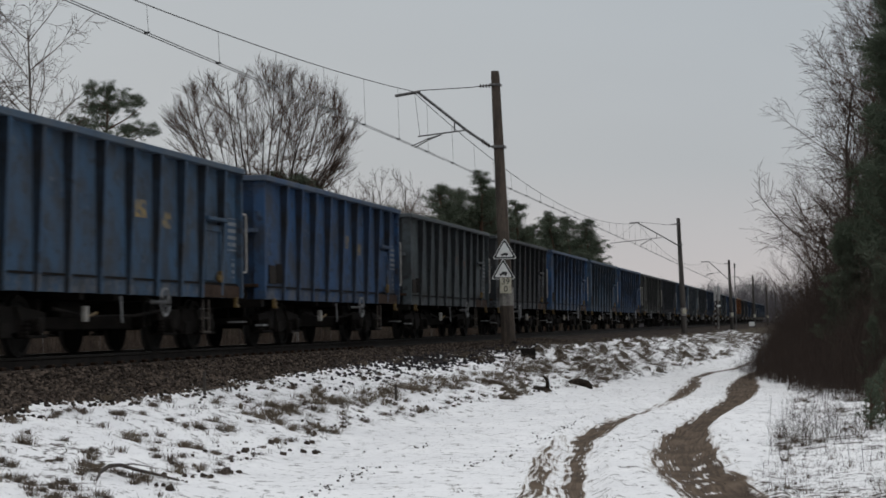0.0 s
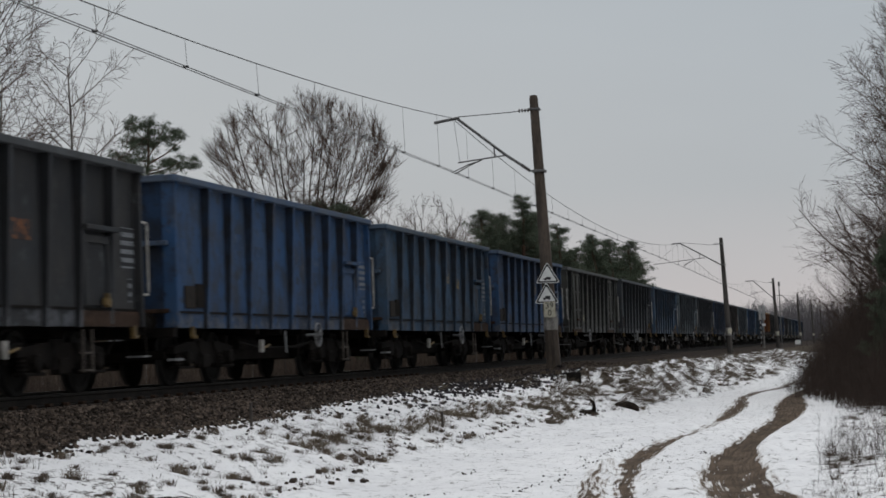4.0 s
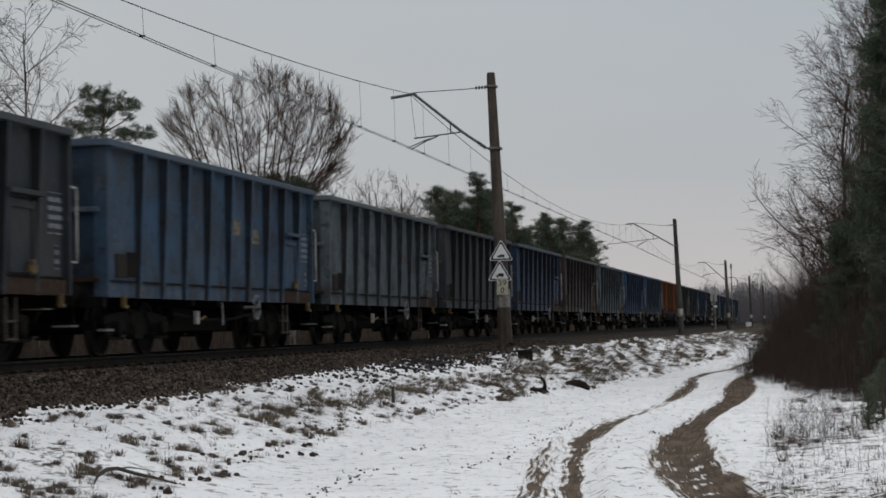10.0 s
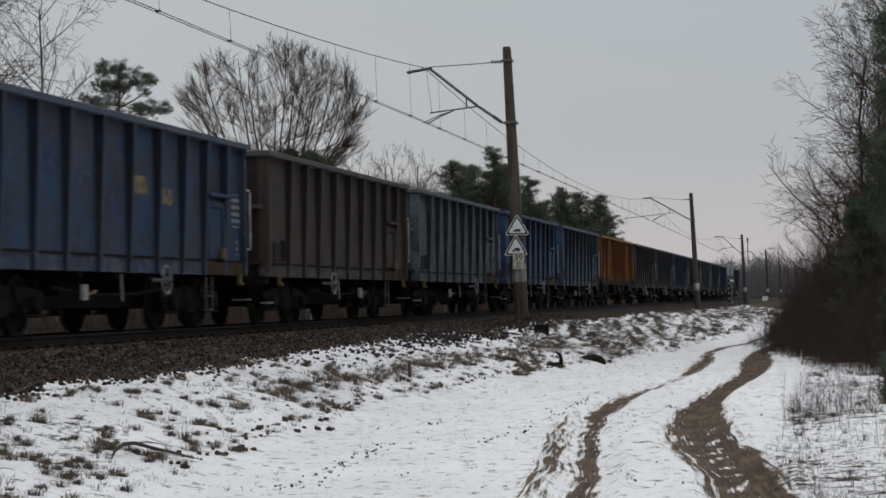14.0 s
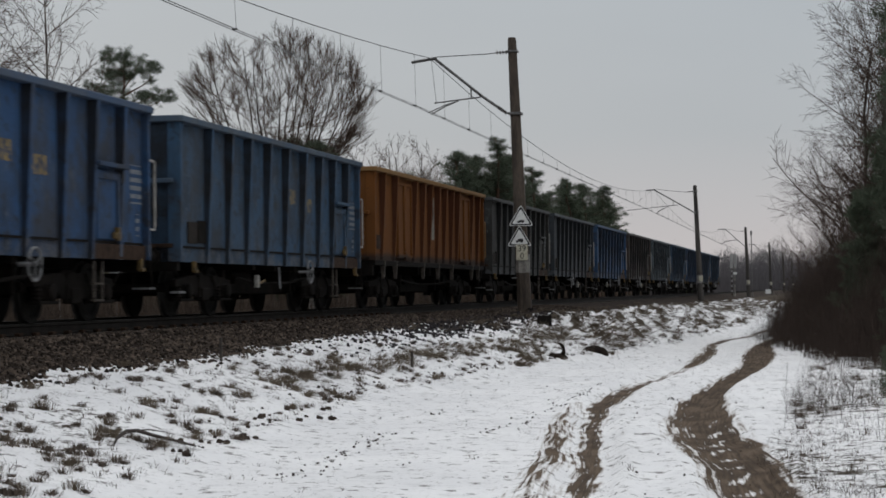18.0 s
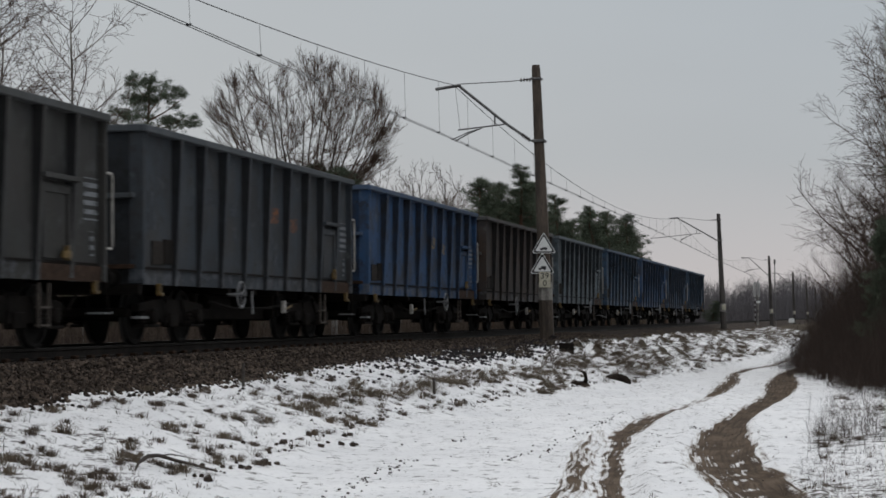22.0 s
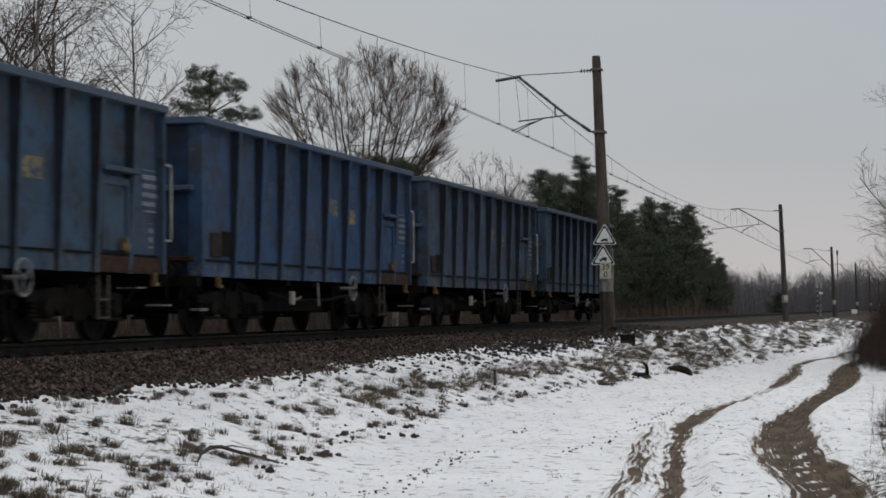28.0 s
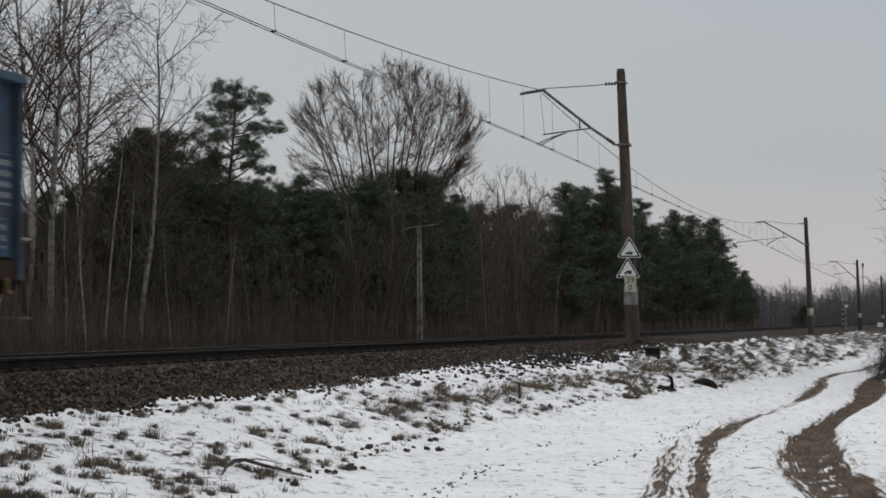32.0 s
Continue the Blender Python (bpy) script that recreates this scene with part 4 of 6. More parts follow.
# ---- things by the track ----
def build_signal():
    sig = thing("signal_post", "railway signal post with two tall pale boards", "signal", at_track(196, 9.85, 0.85))
    part("post", tube(bmesh.new(), [(0.10, 0, -0.2), (0.10, 0, 2.9)], 0.09, 8), M["old_pole"], sig, "dark steel post")
    part("bracket", boxes((-0.02, 0.34, -0.14, -0.08, 2.12, 2.34), bevel=0.02), M["sign_white"], sig, "small white plate")
    for x0, x1 in ((-0.32, -0.05), (0.03, 0.32)):
        part("board", boxes((x0, x1, -0.05, 0.0, 2.72, 4.18), bevel=0.015), M["pale_board"], sig, "pale grey board")
    part("crossbar", boxes((-0.34, 0.34, 0.0, 0.06, 2.84, 2.92), (-0.34, 0.34, 0.0, 0.06, 3.92, 4.0)), M["under"], sig)
    marker = part("marker_post", tube(bmesh.new(), [(-0.17, 0, -0.2), (-0.17, 0, 2.7)], 0.05, 8), M["rust"], sig, "thin red post with white bands")
    for k in range(5):
        z = 0.35 + 0.5 * k
        part("band", tube(bmesh.new(), [(-0.17, 0, z), (-0.17, 0, z + 0.24)], 0.054, 8), M["pale_board"], marker)
    far = thing("lineside_board", "small white lineside board on a short post", "sign", at_track(255, 8.4, 0.45))
    part("board", boxes((-0.36, 0.36, -0.04, 0.0, 0.40, 0.95), bevel=0.01), M["sign_white"], far)
    part("post", tube(bmesh.new(), [(0, 0.04, -0.3), (0, 0.04, 0.9)], 0.04, 6), M["galv"], far)


build_signal()


def on_ground(s, w, lift=0.0, turn=0.0, rx=0.0, ry=0.0):
    return at_track(s, w, height(s, w) + lift, turn, rx, ry)


def build_stump():
    ob = thing("tree_stump", "dark rotten tree stump with a leaning splinter in snow", "stump", on_ground(42.4, 6.02, -0.05))
    bm = bmesh.new()
    rng = random.Random(4)
    rings = []
    for z, r in ((-0.1, 0.22), (0.03, 0.19), (0.09, 0.14), (0.13, 0.08)):
        rings.append([bm.verts.new((r * rng.uniform(0.8, 1.3) * math.cos(k * math.tau / 9) * 1.3, r * rng.uniform(0.8, 1.2) * math.sin(k * math.tau / 9), z * rng.uniform(0.85, 1.15))) for k in range(9)])
    for a, b in zip(rings, rings[1:]):
        for k in range(9):
            bm.faces.new((a[k], a[(k + 1) % 9], b[(k + 1) % 9], b[k]))
    bm.faces.new(rings[-1])
    part("root", bm, M["rot"], ob)
    part("splinter", tube(bmesh.new(), [(0.14, 0, -0.1), (0.18, 0, 0.16), (0.16, 0, 0.30), (0.08, 0, 0.36)], [0.05, 0.05, 0.042, 0.016], 7), M["rot"], ob, "dark upright wood splinter")
    base = T(45.6, 5.5, height(45.6, 5.5))
    log = thing("fallen_log", "short dark rotten log lying on the snowy bank", "log", Matrix.Translation(base))
    pts = []
    for i, r in enumerate((0.03, 0.06, 0.085, 0.10, 0.105, 0.09, 0.03)):
        s, w = 46.2 - 0.16 * i, 5.86 - 0.11 * i
        pts.append(T(s, w, height(s, w) + r * 0.6) - base)
    bm = tube(bmesh.new(), pts, [0.03, 0.06, 0.085, 0.10, 0.105, 0.09, 0.03], 11)
    for v in bm.verts:
        v.co += Vector((0, 1, 1)) * 0.035 * noise.noise(v.co * 6.0)
    part("trunk", bm, M["rot"], log)
    block = thing("concrete_block", "dark weathered footing block beside the mast", "block", on_ground(52.3, 7.72, -0.1, 8))
    part("block", boxes((-0.20, 0.20, -0.2, 0.2, 0, 0.34), bevel=0.03), M["under"], block)
    base = T(17.6, 6.4, height(17.6, 6.4))
    twig = thing("fallen_branch", "bent bare fallen branch lying on the snow", "branch", Matrix.Translation(base))

    def lie(rows):
        return [T(s, w, height(s, w) + lift) - base for s, w, lift in rows]
    part("stem", tube(bmesh.new(), lie(((17.2, 6.60, 0.0), (17.35, 6.62, 0.06), (17.55, 6.60, 0.11), (17.65, 6.53, 0.12), (17.75, 6.40, 0.09), (17.9, 6.24, 0.05), (18.05, 6.08, 0.01))), [0.010, 0.016, 0.021, 0.021, 0.019, 0.016, 0.010], 6), M["willow_bark"], twig)
    part("side_shoot", tube(bmesh.new(), lie(((17.65, 6.53, 0.12), (17.9, 6.50, 0.12), (18.2, 6.42, 0.08))), [0.008, 0.007, 0.004], 5), M["willow_bark"], twig)
    for s, w, h in ((33.5, 7.3, 0.28), (27.6, 8.9, 0.35)):
        st = thing("marker_stake", "short thin dark stake standing in the snow", "stake", on_ground(s, w))
        part("stake", boxes((-0.02, 0.02, -0.015, 0.015, -0.1, h), bevel=0.004), M["sleeper"], st)


build_stump()


# ---- train of open coal wagons ----
# local to a wagon: x to the near side, y to the far end, z from the railhead
BODY, PITCH = 12.74, 14.28
WALL_X, RIM_X = 1.29, 1.465
# side posts, metres from the trailing end
POSTS = (1.65, 2.86, 4.04, 5.35, 6.66, 7.97, 9.25, 10.41, 11.58)


def painted(ob, color):
    for o in (ob, *ob.children_recursive):
        o.color = color
    return ob


def shared(name, bm, material, smooth=False):
    me = bpy.data.meshes.new(name)
    bm.to_mesh(me)
    bm.free()
    me.materials.append(material)
    if smooth:
        me.polygons.foreach_set("use_smooth", [True] * len(me.polygons))
    return me


def wheelset_mesh():
    bm = bmesh.new()
    tube(bm, [(-1.0, 0, 0), (1.0, 0, 0)], 0.08, 10)
    for sgn in (-1, 1):
        prof = [(0.685, 0.12), (0.69, 0.46), (0.70, 0.490), (0.715, 0.488), (0.725, 0.462), (0.815, 0.455), (0.82, 0.40), (0.77, 0.36), (0.765, 0.18), (0.80, 0.14), (0.82, 0.10)]
        turned(bm, [(sgn * a, r) for a, r in prof], "x", 18)
    me = shared("wheelset", bm, M["wheel"])
    me.materials.append(M["tread"])
    for p in me.polygons:
        c = p.center
        r = math.hypot(c.y, c.z)
        if r > 0.44 and 0.72 < abs(c.x) < 0.80:
            p.material_index = 1
    return me


WHEELSET = wheelset_mesh()


def bogie_meshes():
    side = bmesh.new()
    # side frame: a bowed beam over the axle boxes, with spring nests beside them
    prism(side, [(-1.55, 0.66), (-1.55, 0.54), (-0.76, 0.54), (-0.52, 0.36), (0.52, 0.36), (0.76, 0.54), (1.55, 0.54), (1.55, 0.66), (0.70, 0.74), (-0.70, 0.74)], "x", 0.92, 1.04)
    box(side, 0.90, 1.08, -0.20, 0.20, 0.28, 0.52, 0.02)
    for y in (-1.1, 1.1):
        box(side, 0.88, 1.10, y - 0.13, y + 0.13, 0.33, 0.58, 0.04)
        turned(side, [(1.08, 0.13), (1.14, 0.13), (1.17, 0.10), (1.18, 0.05)], "x", 12, (0, y, 0.46))
        box(side, 0.90, 1.10, y - 0.36, y + 0.36, 0.28, 0.33, 0.01)
        for d in (-0.25, 0.25):
            turned(side, [(0.33, 0.07), (0.36, 0.09), (0.39, 0.07), (0.42, 0.09), (0.45, 0.07), (0.48, 0.09), (0.51, 0.07), (0.55, 0.09)], "z", 8, (1.0, y + d, 0))
    for y in (-0.38, 0.38):
        tube(side, [(1.06, y, 0.74), (1.10, y * 1.2, 0.52), (1.08, y * 1.25, 0.30)], 0.025, 5)
    return shared("side_frame", side, M["under"])


SIDE_FRAME = bogie_meshes()


def underframe(wagon, half):
    """Parts below the body of any wagon. Returns the wheelsets."""
    bm = boxes((-0.22, -0.10, -half + 0.1, half - 0.1, 0.84, 1.16), (0.10, 0.22, -half + 0.1, half - 0.1, 0.84, 1.16),
               (-1.2, 1.2, -1.6, -1.4, 0.86, 1.14), (-1.2, 1.2, 1.4, 1.6, 0.86, 1.14), (-1.2, 1.2, -0.1, 0.1, 0.86, 1.14))
    part("underframe", bm, M["under"], wagon, "soot-black steel underframe")
    part("air_tank", turned(bmesh.new(), [(-0.62, 0.05), (-0.58, 0.18), (0.58, 0.18), (0.62, 0.05)], "y", 14, (0.55, -0.6, 0.68)), M["under"], wagon)
    part("brake_cylinder", turned(bmesh.new(), [(-0.3, 0.04), (-0.26, 0.17), (0.2, 0.17), (0.3, 0.06), (0.7, 0.03)], "y", 14, (-0.5, 0.7, 0.70)), M["under"], wagon)
    for name, size in (("brake_lever", (-0.75, -0.65, -3.3, 3.3, 0.38, 0.62)), ("brake_lever", (0.62, 0.70, -2.6, 2.2, 0.40, 0.60)),
                       ("brake_beam", (-0.9, 0.9, -2.5, -2.38, 0.42, 0.86)), ("brake_beam", (-0.9, 0.9, 2.1, 2.22, 0.42, 0.86)),
                       ("valve_box", (-0.5, 0.3, -1.9, -1.1, 0.36, 0.80))):
        part(name, boxes(size, bevel=0.015), M["under"], wagon)
    part("hose_line", tube(bmesh.new(), [(1.12, -half + 3.9, 0.72), (1.10, -1.0, 0.60), (1.10, 1.2, 0.62), (1.12, half - 3.9, 0.72)], 0.03, 6), M["under"], wagon)
    part("brake_rod", tube(bmesh.new(), [(0.3, -3.2, 0.52), (0.3, 3.2, 0.52)], 0.025, 6), M["under"], wagon)
    sets = []
    for y in (-(half - 2.3), half - 2.3):
        bogie = part("bogie", boxes((-0.95, 0.95, y - 0.28, y + 0.28, 0.42, 0.80), (-0.9, 0.9, y - 1.62, y - 1.52, 0.45, 0.6), (-0.9, 0.9, y + 1.52, y + 1.62, 0.45, 0.6), bevel=0.02), M["under"], wagon, "two-axle black steel bogie")
        for turn in (0, 180):
            f = link_mesh("side_frame", SIDE_FRAME, bogie)
            f.matrix_basis = pose(0, y, 0, 0, 0, turn)
        for d in (-1.1, 1.1):
            ws = link_mesh("wheelset", WHEELSET, bogie, "worn steel wheels on an axle")
            ws.matrix_basis = pose(0, y + d, 0.457)
            sets.append(ws)
    for sgn in (-1, 1):
        e = sgn * half
        y0, y1 = sorted((e, e - sgn * 0.16))
        part("headstock", boxes((-1.32, 1.32, y0, y1, 0.80, 1.22), bevel=0.012), M["under"], wagon)
        for x in (-0.875, 0.875):
            bm = turned(bmesh.new(), [(e, 0.16), (e + sgn * 0.05, 0.16), (e + sgn * 0.06, 0.10), (e + sgn * 0.34, 0.10), (e + sgn * 0.35, 0.075), (e + sgn * 0.52, 0.075), (e + sgn * 0.53, 0.225), (e + sgn * 0.575, 0.21), (e + sgn * 0.585, 0.1)], "y", 16, (x, 0, 1.05))
            part("buffer", bm, M["under"], wagon, "round black buffer")
        bm = tube(bmesh.new(), [(0, e, 1.03), (0, e + sgn * 0.34, 1.03), (0, e + sgn * 0.50, 0.90), (0, e + sgn * 0.56, 0.76)], 0.035, 6)
        part("coupling", bm, M["under"], wagon)
        bm = tube(bmesh.new(), [(0.42, e, 0.98), (0.42, e + sgn * 0.25, 0.85), (0.35, e + sgn * 0.5, 0.55), (0.3, e + sgn * 0.58, 0.62)], 0.022, 6)
        part("brake_hose", bm, M["under"], wagon)
    return sets


def step_ladder(y, x, top=0.92, low=0.30):
    bm = bmesh.new()
    for d in (-0.17, 0.17):
        box(bm, x - 0.015, x + 0.015, y + d - 0.018, y + d + 0.018, low, top)
    for z in (low + 0.02, low + 0.27):
        box(bm, x - 0.06, x + 0.03, y - 0.17, y + 0.17, z, z + 0.025)
    return bm


def handwheel(y, x, z, r=0.23):
    bm = bmesh.new()
    tube(bm, [(x, y + r * math.cos(k * math.tau / 18), z + r * math.sin(k * math.tau / 18)) for k in range(18)], 0.02, 6, True)
    for k in range(3):
        a = k * math.tau / 3 + 0.5
        tube(bm, [(x, y, z), (x, y + r * math.cos(a), z + r * math.sin(a))], 0.013, 5)
    tube(bm, [(x - 0.25, y, z), (x + 0.03, y, z)], 0.03, 8)
    return bm


def rib_mesh(depth=0.165, width=0.11, z0=0.95, z1=3.36):
    """A pressed side post: tapers in at the foot and carries rivets."""
    bm = bmesh.new()
    prism(bm, [(-width / 2 - 0.03, 0.0), (-width / 2, depth), (width / 2, depth), (width / 2 + 0.03, 0.0)][::-1], "z", z0, z1)
    for v in bm.verts:
        v.co = Vector((v.co.y, v.co.x, v.co.z))
    for v in bm.verts:
        if v.co.z < z0 + 0.01 and v.co.x > 0.01:
            v.co.x *= 0.35
    bmesh.ops.recalc_face_normals(bm, faces=bm.faces[:])
    return bm


def shaded_webs(me, web="web"):
    """Paints shade into the webs of the posts; their outer flange stays plain."""
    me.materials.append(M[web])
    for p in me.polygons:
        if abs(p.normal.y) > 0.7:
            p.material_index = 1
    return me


RIB = shaded_webs(shared("rib", rib_mesh(), M["paint"]))
RIB_FINE = shaded_webs(shared("rib", rib_mesh(0.17, 0.10, 1.20, 3.34), M["ochre"]), "ochre_web")
RIB_GREEN = shaded_webs(shared("rib", rib_mesh(0.17, 0.11, 0.97, 3.34), M["paint"]))


def shell(wagon, half, xw, z0, z1, rim, label_rim="thick painted top rim", paint="paint", rim_paint="rim"):
    """Walls, floor and rim of an open box."""
    for sgn in (-1, 1):
        a, b = sorted((sgn * xw, sgn * (xw - 0.06)))
        part("side_wall", boxes((a, b, -half, half, z0, z1)), M[paint], wagon)
        a, b = sorted((sgn * half, sgn * (half - 0.06)))
        part("end_wall", boxes((-xw + 0.06, xw - 0.06, a, b, z0, z1)), M["end_paint" if paint == "paint" else paint], wagon, "painted steel end wall")
    part("floor", boxes((-xw + 0.06, xw - 0.06, -half + 0.06, half - 0.06, 1.18, 1.24)), M["rust"], wagon, "rusty steel floor")
    o, i = rim, xw - 0.10
    bm = bmesh.new()
    e = half + 0.09
    pts_o = [(-o, -e + 0.04), (-o + 0.04, -e), (o - 0.04, -e), (o, -e + 0.04), (o, e - 0.04), (o - 0.04, e), (-o + 0.04, e), (-o, e - 0.04)]
    pts_i = [(-i, -half + 0.16), (-i + 0.05, -half + 0.11), (i - 0.05, -half + 0.11), (i, -half + 0.16), (i, half - 0.16), (i - 0.05, half - 0.11), (-i + 0.05, half - 0.11), (-i, half - 0.16)]
    vs = [[bm.verts.new((x, y, z)) for x, y in pts] for pts, z in ((pts_o, z1 - 0.02), (pts_o, z1 + 0.09), (pts_i, z1 + 0.09), (pts_i, z1 - 0.02))]
    for a, b in ((0, 1), (1, 2), (2, 3), (3, 0)):
        for k in range(8):
            bm.faces.new((vs[a][k], vs[a][(k + 1) % 8], vs[b][(k + 1) % 8], vs[b][k]))
    bmesh.ops.recalc_face_normals(bm, faces=bm.faces[:])
    bmesh.ops.bevel(bm, geom=[ed for ed in bm.edges], offset=0.012, segments=1, affect="EDGES")
    part("top_rim", bm, M[rim_paint], wagon, label_rim)


def end_details(wagon, half, xw, z0, z1, paint="paint"):
    for sgn in (-1, 1):
        e = sgn * half
        for x in (-0.55, 0.55):
            a, b = sorted((e, e + sgn * 0.11))
            part("end_post", boxes((x - 0.07, x + 0.07, a, b, z0, z1 - 0.02), bevel=0.01), M[paint], wagon)
        a, b = sorted((e, e + sgn * 0.10))
        part("end_beam", boxes((-xw + 0.02, xw - 0.02, a, b, 2.30, 2.38), bevel=0.01), M["rim" if paint == "paint" else paint], wagon, "rubbed end beam")
        a, b = sorted((e, e + sgn * 0.05))
        part("end_beam", boxes((-xw + 0.02, xw - 0.02, a, b, 1.20, 1.27), bevel=0.008), M["rust"], wagon, "rusty lower end beam")
        for k, (x0, x1, z0p, z1p) in enumerate(((-0.42, 0.06, 1.75, 2.10), (0.30, 0.48, 1.60, 1.82))):
            a, b = sorted((e + sgn * 0.002, e + sgn * 0.012))
            part("end_notice", boxes((x0, x1, a, b, z0p, z1p)), M["letters_pale" if k == 0 else "board"], wagon, "faded notice panel")
        # corner posts of angle steel
        for sx in (-1, 1):
            c = sx * (xw + 0.12)
            x0, x1 = sorted((c, c - sx * 0.24))
            y0, y1 = sorted((e + sgn * 0.02, e - sgn * 0.07))
            g = bmesh.new()
            y2 = e - sgn * 0.03
            prism(g, [(c - sx * 0.02, z1 - 0.02), (sx * 1.45, z1 - 0.02), (c - sx * 0.02, z1 - 0.30)], "y", min(y2, y2 - sgn * 0.03), max(y2, y2 - sgn * 0.03))
            part("corner_gusset", g, M[paint], wagon)
            part("corner_post", boxes((x0, x1, y0, y1, z0, z1 - 0.02), bevel=0.01), M[paint], wagon)


def handrail(wagon, half, sx, sgn, paint="white_paint"):
    x, e = sx * 1.40, sgn * half
    bm = tube(bmesh.new(), [(x, e, 2.58), (x + sx * 0.0, e + sgn * 0.21, 2.58), (x, e + sgn * 0.24, 2.54), (x, e + sgn * 0.24, 1.50), (x, e + sgn * 0.21, 1.46), (x, e, 1.46)], 0.021, 6)
    part("handrail", bm, M[paint], wagon, "pale tubular handrail")
    bm = tube(bmesh.new(), [(x, e, 0.95), (x, e + sgn * 0.10, 0.50), (x - sx * 0.32, e + sgn * 0.10, 0.50), (x - sx * 0.32, e, 0.95)], 0.016, 6)
    part("step_bar", bm, M["under"], wagon)
    y0, y1 = sorted((e - sgn * 0.02, e + sgn * 0.24))
    part("foot_plate", boxes((x - sx * 0.3 if sx > 0 else x, x if sx > 0 else x + 0.3, y0, y1, 0.49, 0.52)), M["grey_rail"], wagon, "pale worn foot plate")


def standard_wagon(wheel_at=7.75, plate_at=4.80, bracket_at=6.44):
    half, xw = BODY / 2, WALL_X
    wagon = thing("coal_wagon", "open coal wagon", "freight wagon")
    shell(wagon, half, xw, 0.96, 3.36, RIM_X)
    ribs = [-half + a for a in POSTS]
    for sx in (1, -1):
        for y in ribs:
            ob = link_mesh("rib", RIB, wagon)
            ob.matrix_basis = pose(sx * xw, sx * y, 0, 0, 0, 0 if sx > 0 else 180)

        def X(a, b):
            return tuple(sorted((sx * a, sx * b)))

        def Y(a, b):
            return tuple(sorted((sx * a, sx * b)))
        # seam over the solebar, between ribs
        marks = [-half + 0.02] + ribs + [half - 0.02]
        bm = bmesh.new()
        for a, b in zip(marks, marks[1:]):
            box(bm, *X(xw + 0.002, xw + 0.035), *Y(a + 0.12, b - 0.12), 1.20, 1.235)
        part("seam_strip", bm, M["under"], wagon, "dark seam over the sill")
        # small door in the bay before the last one
        y0, y1 = ribs[7] + 0.10, ribs[8] - 0.10
        door = part("door", boxes((*X(xw + 0.005, xw + 0.05), *Y(y0, y1), 1.26, 2.32), bevel=0.008), M["paint"], wagon, "low steel side door")
        bm = boxes((*X(xw + 0.05, xw + 0.09), *Y(y0, y0 + 0.09), 1.28, 2.30), (*X(xw + 0.05, xw + 0.09), *Y(y1 - 0.09, y1), 1.28, 2.30), (*X(xw + 0.05, xw + 0.085), *Y(y0 + 0.09, y1 - 0.09), 2.18, 2.28))
        part("door_frame", bm, M["paint"], door)
        part("latch", boxes((*X(xw + 0.09, xw + 0.15), *Y(y1 - 0.36, y1 - 0.12), 1.27, 1.37), (*X(xw + 0.09, xw + 0.17), *Y(y1 - 0.28, y1 - 0.22), 1.24, 1.45), bevel=0.008), M["yellow_paint"], door, "dirty yellow latch")
        part("ledge", boxes((*X(xw + 0.005, xw + 0.19), *Y(ribs[7] - 0.02, ribs[8] + 0.05), 2.36, 2.43), bevel=0.008), M["paint"], wagon)
        part("sill_plate", boxes((*X(xw + 0.004, xw + 0.06), *Y(y0 - 0.05, half - 0.06), 0.96, 1.19), bevel=0.006), M["rust"], wagon, "rusty sill plate under the door")
        # notice box in the first bay
        part("notice_board", boxes((*X(xw + 0.004, xw + 0.03), *Y(-half + 0.62, -half + 1.12), 1.28, 1.66), bevel=0.004), M["board"], wagon, "dark grey notice board")
        part("card_holder", boxes((*X(xw + 0.004, xw + 0.035), *Y(-half + 1.16, -half + 1.62), 1.30, 1.70), bevel=0.006), M["under"], wagon)
        part("handwheel", handwheel(sx * (-half + wheel_at), sx * (xw + 0.26), 0.84), M["grey_rail"], wagon, "pale spoked brake handwheel")
        part("ladder", step_ladder(sx * (-half + 10.72), sx * 1.30), M["ladder"], wagon, "short rusty step ladder")
        part("step_plate", boxes((*X(1.16, 1.32), *Y(-half + 0.1, -half + 0.45), 0.42, 0.46)), M["grey_rail"], wagon)
        yp = -half + plate_at
        bm = boxes((*X(1.24, 1.32), *Y(yp - 0.05, yp + 0.06), 0.52, 0.76), bevel=0.008)
        part("brake_plate", bm, M["white_paint"], wagon, "white brake setting plate")
        bm = tube(bmesh.new(), [(sx * 1.3, sx * (yp + 0.1), 0.6), (sx * 1.34, sx * (yp + 0.34), 0.66)], 0.022, 6)
        part("brake_lever", bm, M["yellow_paint"], wagon, "yellow brake lever")
        bm = tube(bmesh.new(), [(sx * 1.25, sx * (-half + bracket_at), 0.93), (sx * 1.27, sx * (-half + bracket_at), 0.5)], 0.022, 6)
        part("bracket", bm, M["grey_rail"], wagon)
        for y in (-half + 0.85, half - 0.30):
            bm = boxes((*X(xw + 0.01, xw + 0.09), *Y(y - 0.03, y + 0.03), 0.80, 0.98), (*X(xw + 0.03, xw + 0.12), *Y(y - 0.06, y + 0.06), 0.78, 0.83), bevel=0.01)
            part("rope_hook", bm, M["yellow_paint"], wagon, "yellow rope hook")
        handrail(wagon, half, sx, sx)
    end_details(wagon, half, xw, 0.96, 3.36)
    underframe(wagon, half)
    return wagon


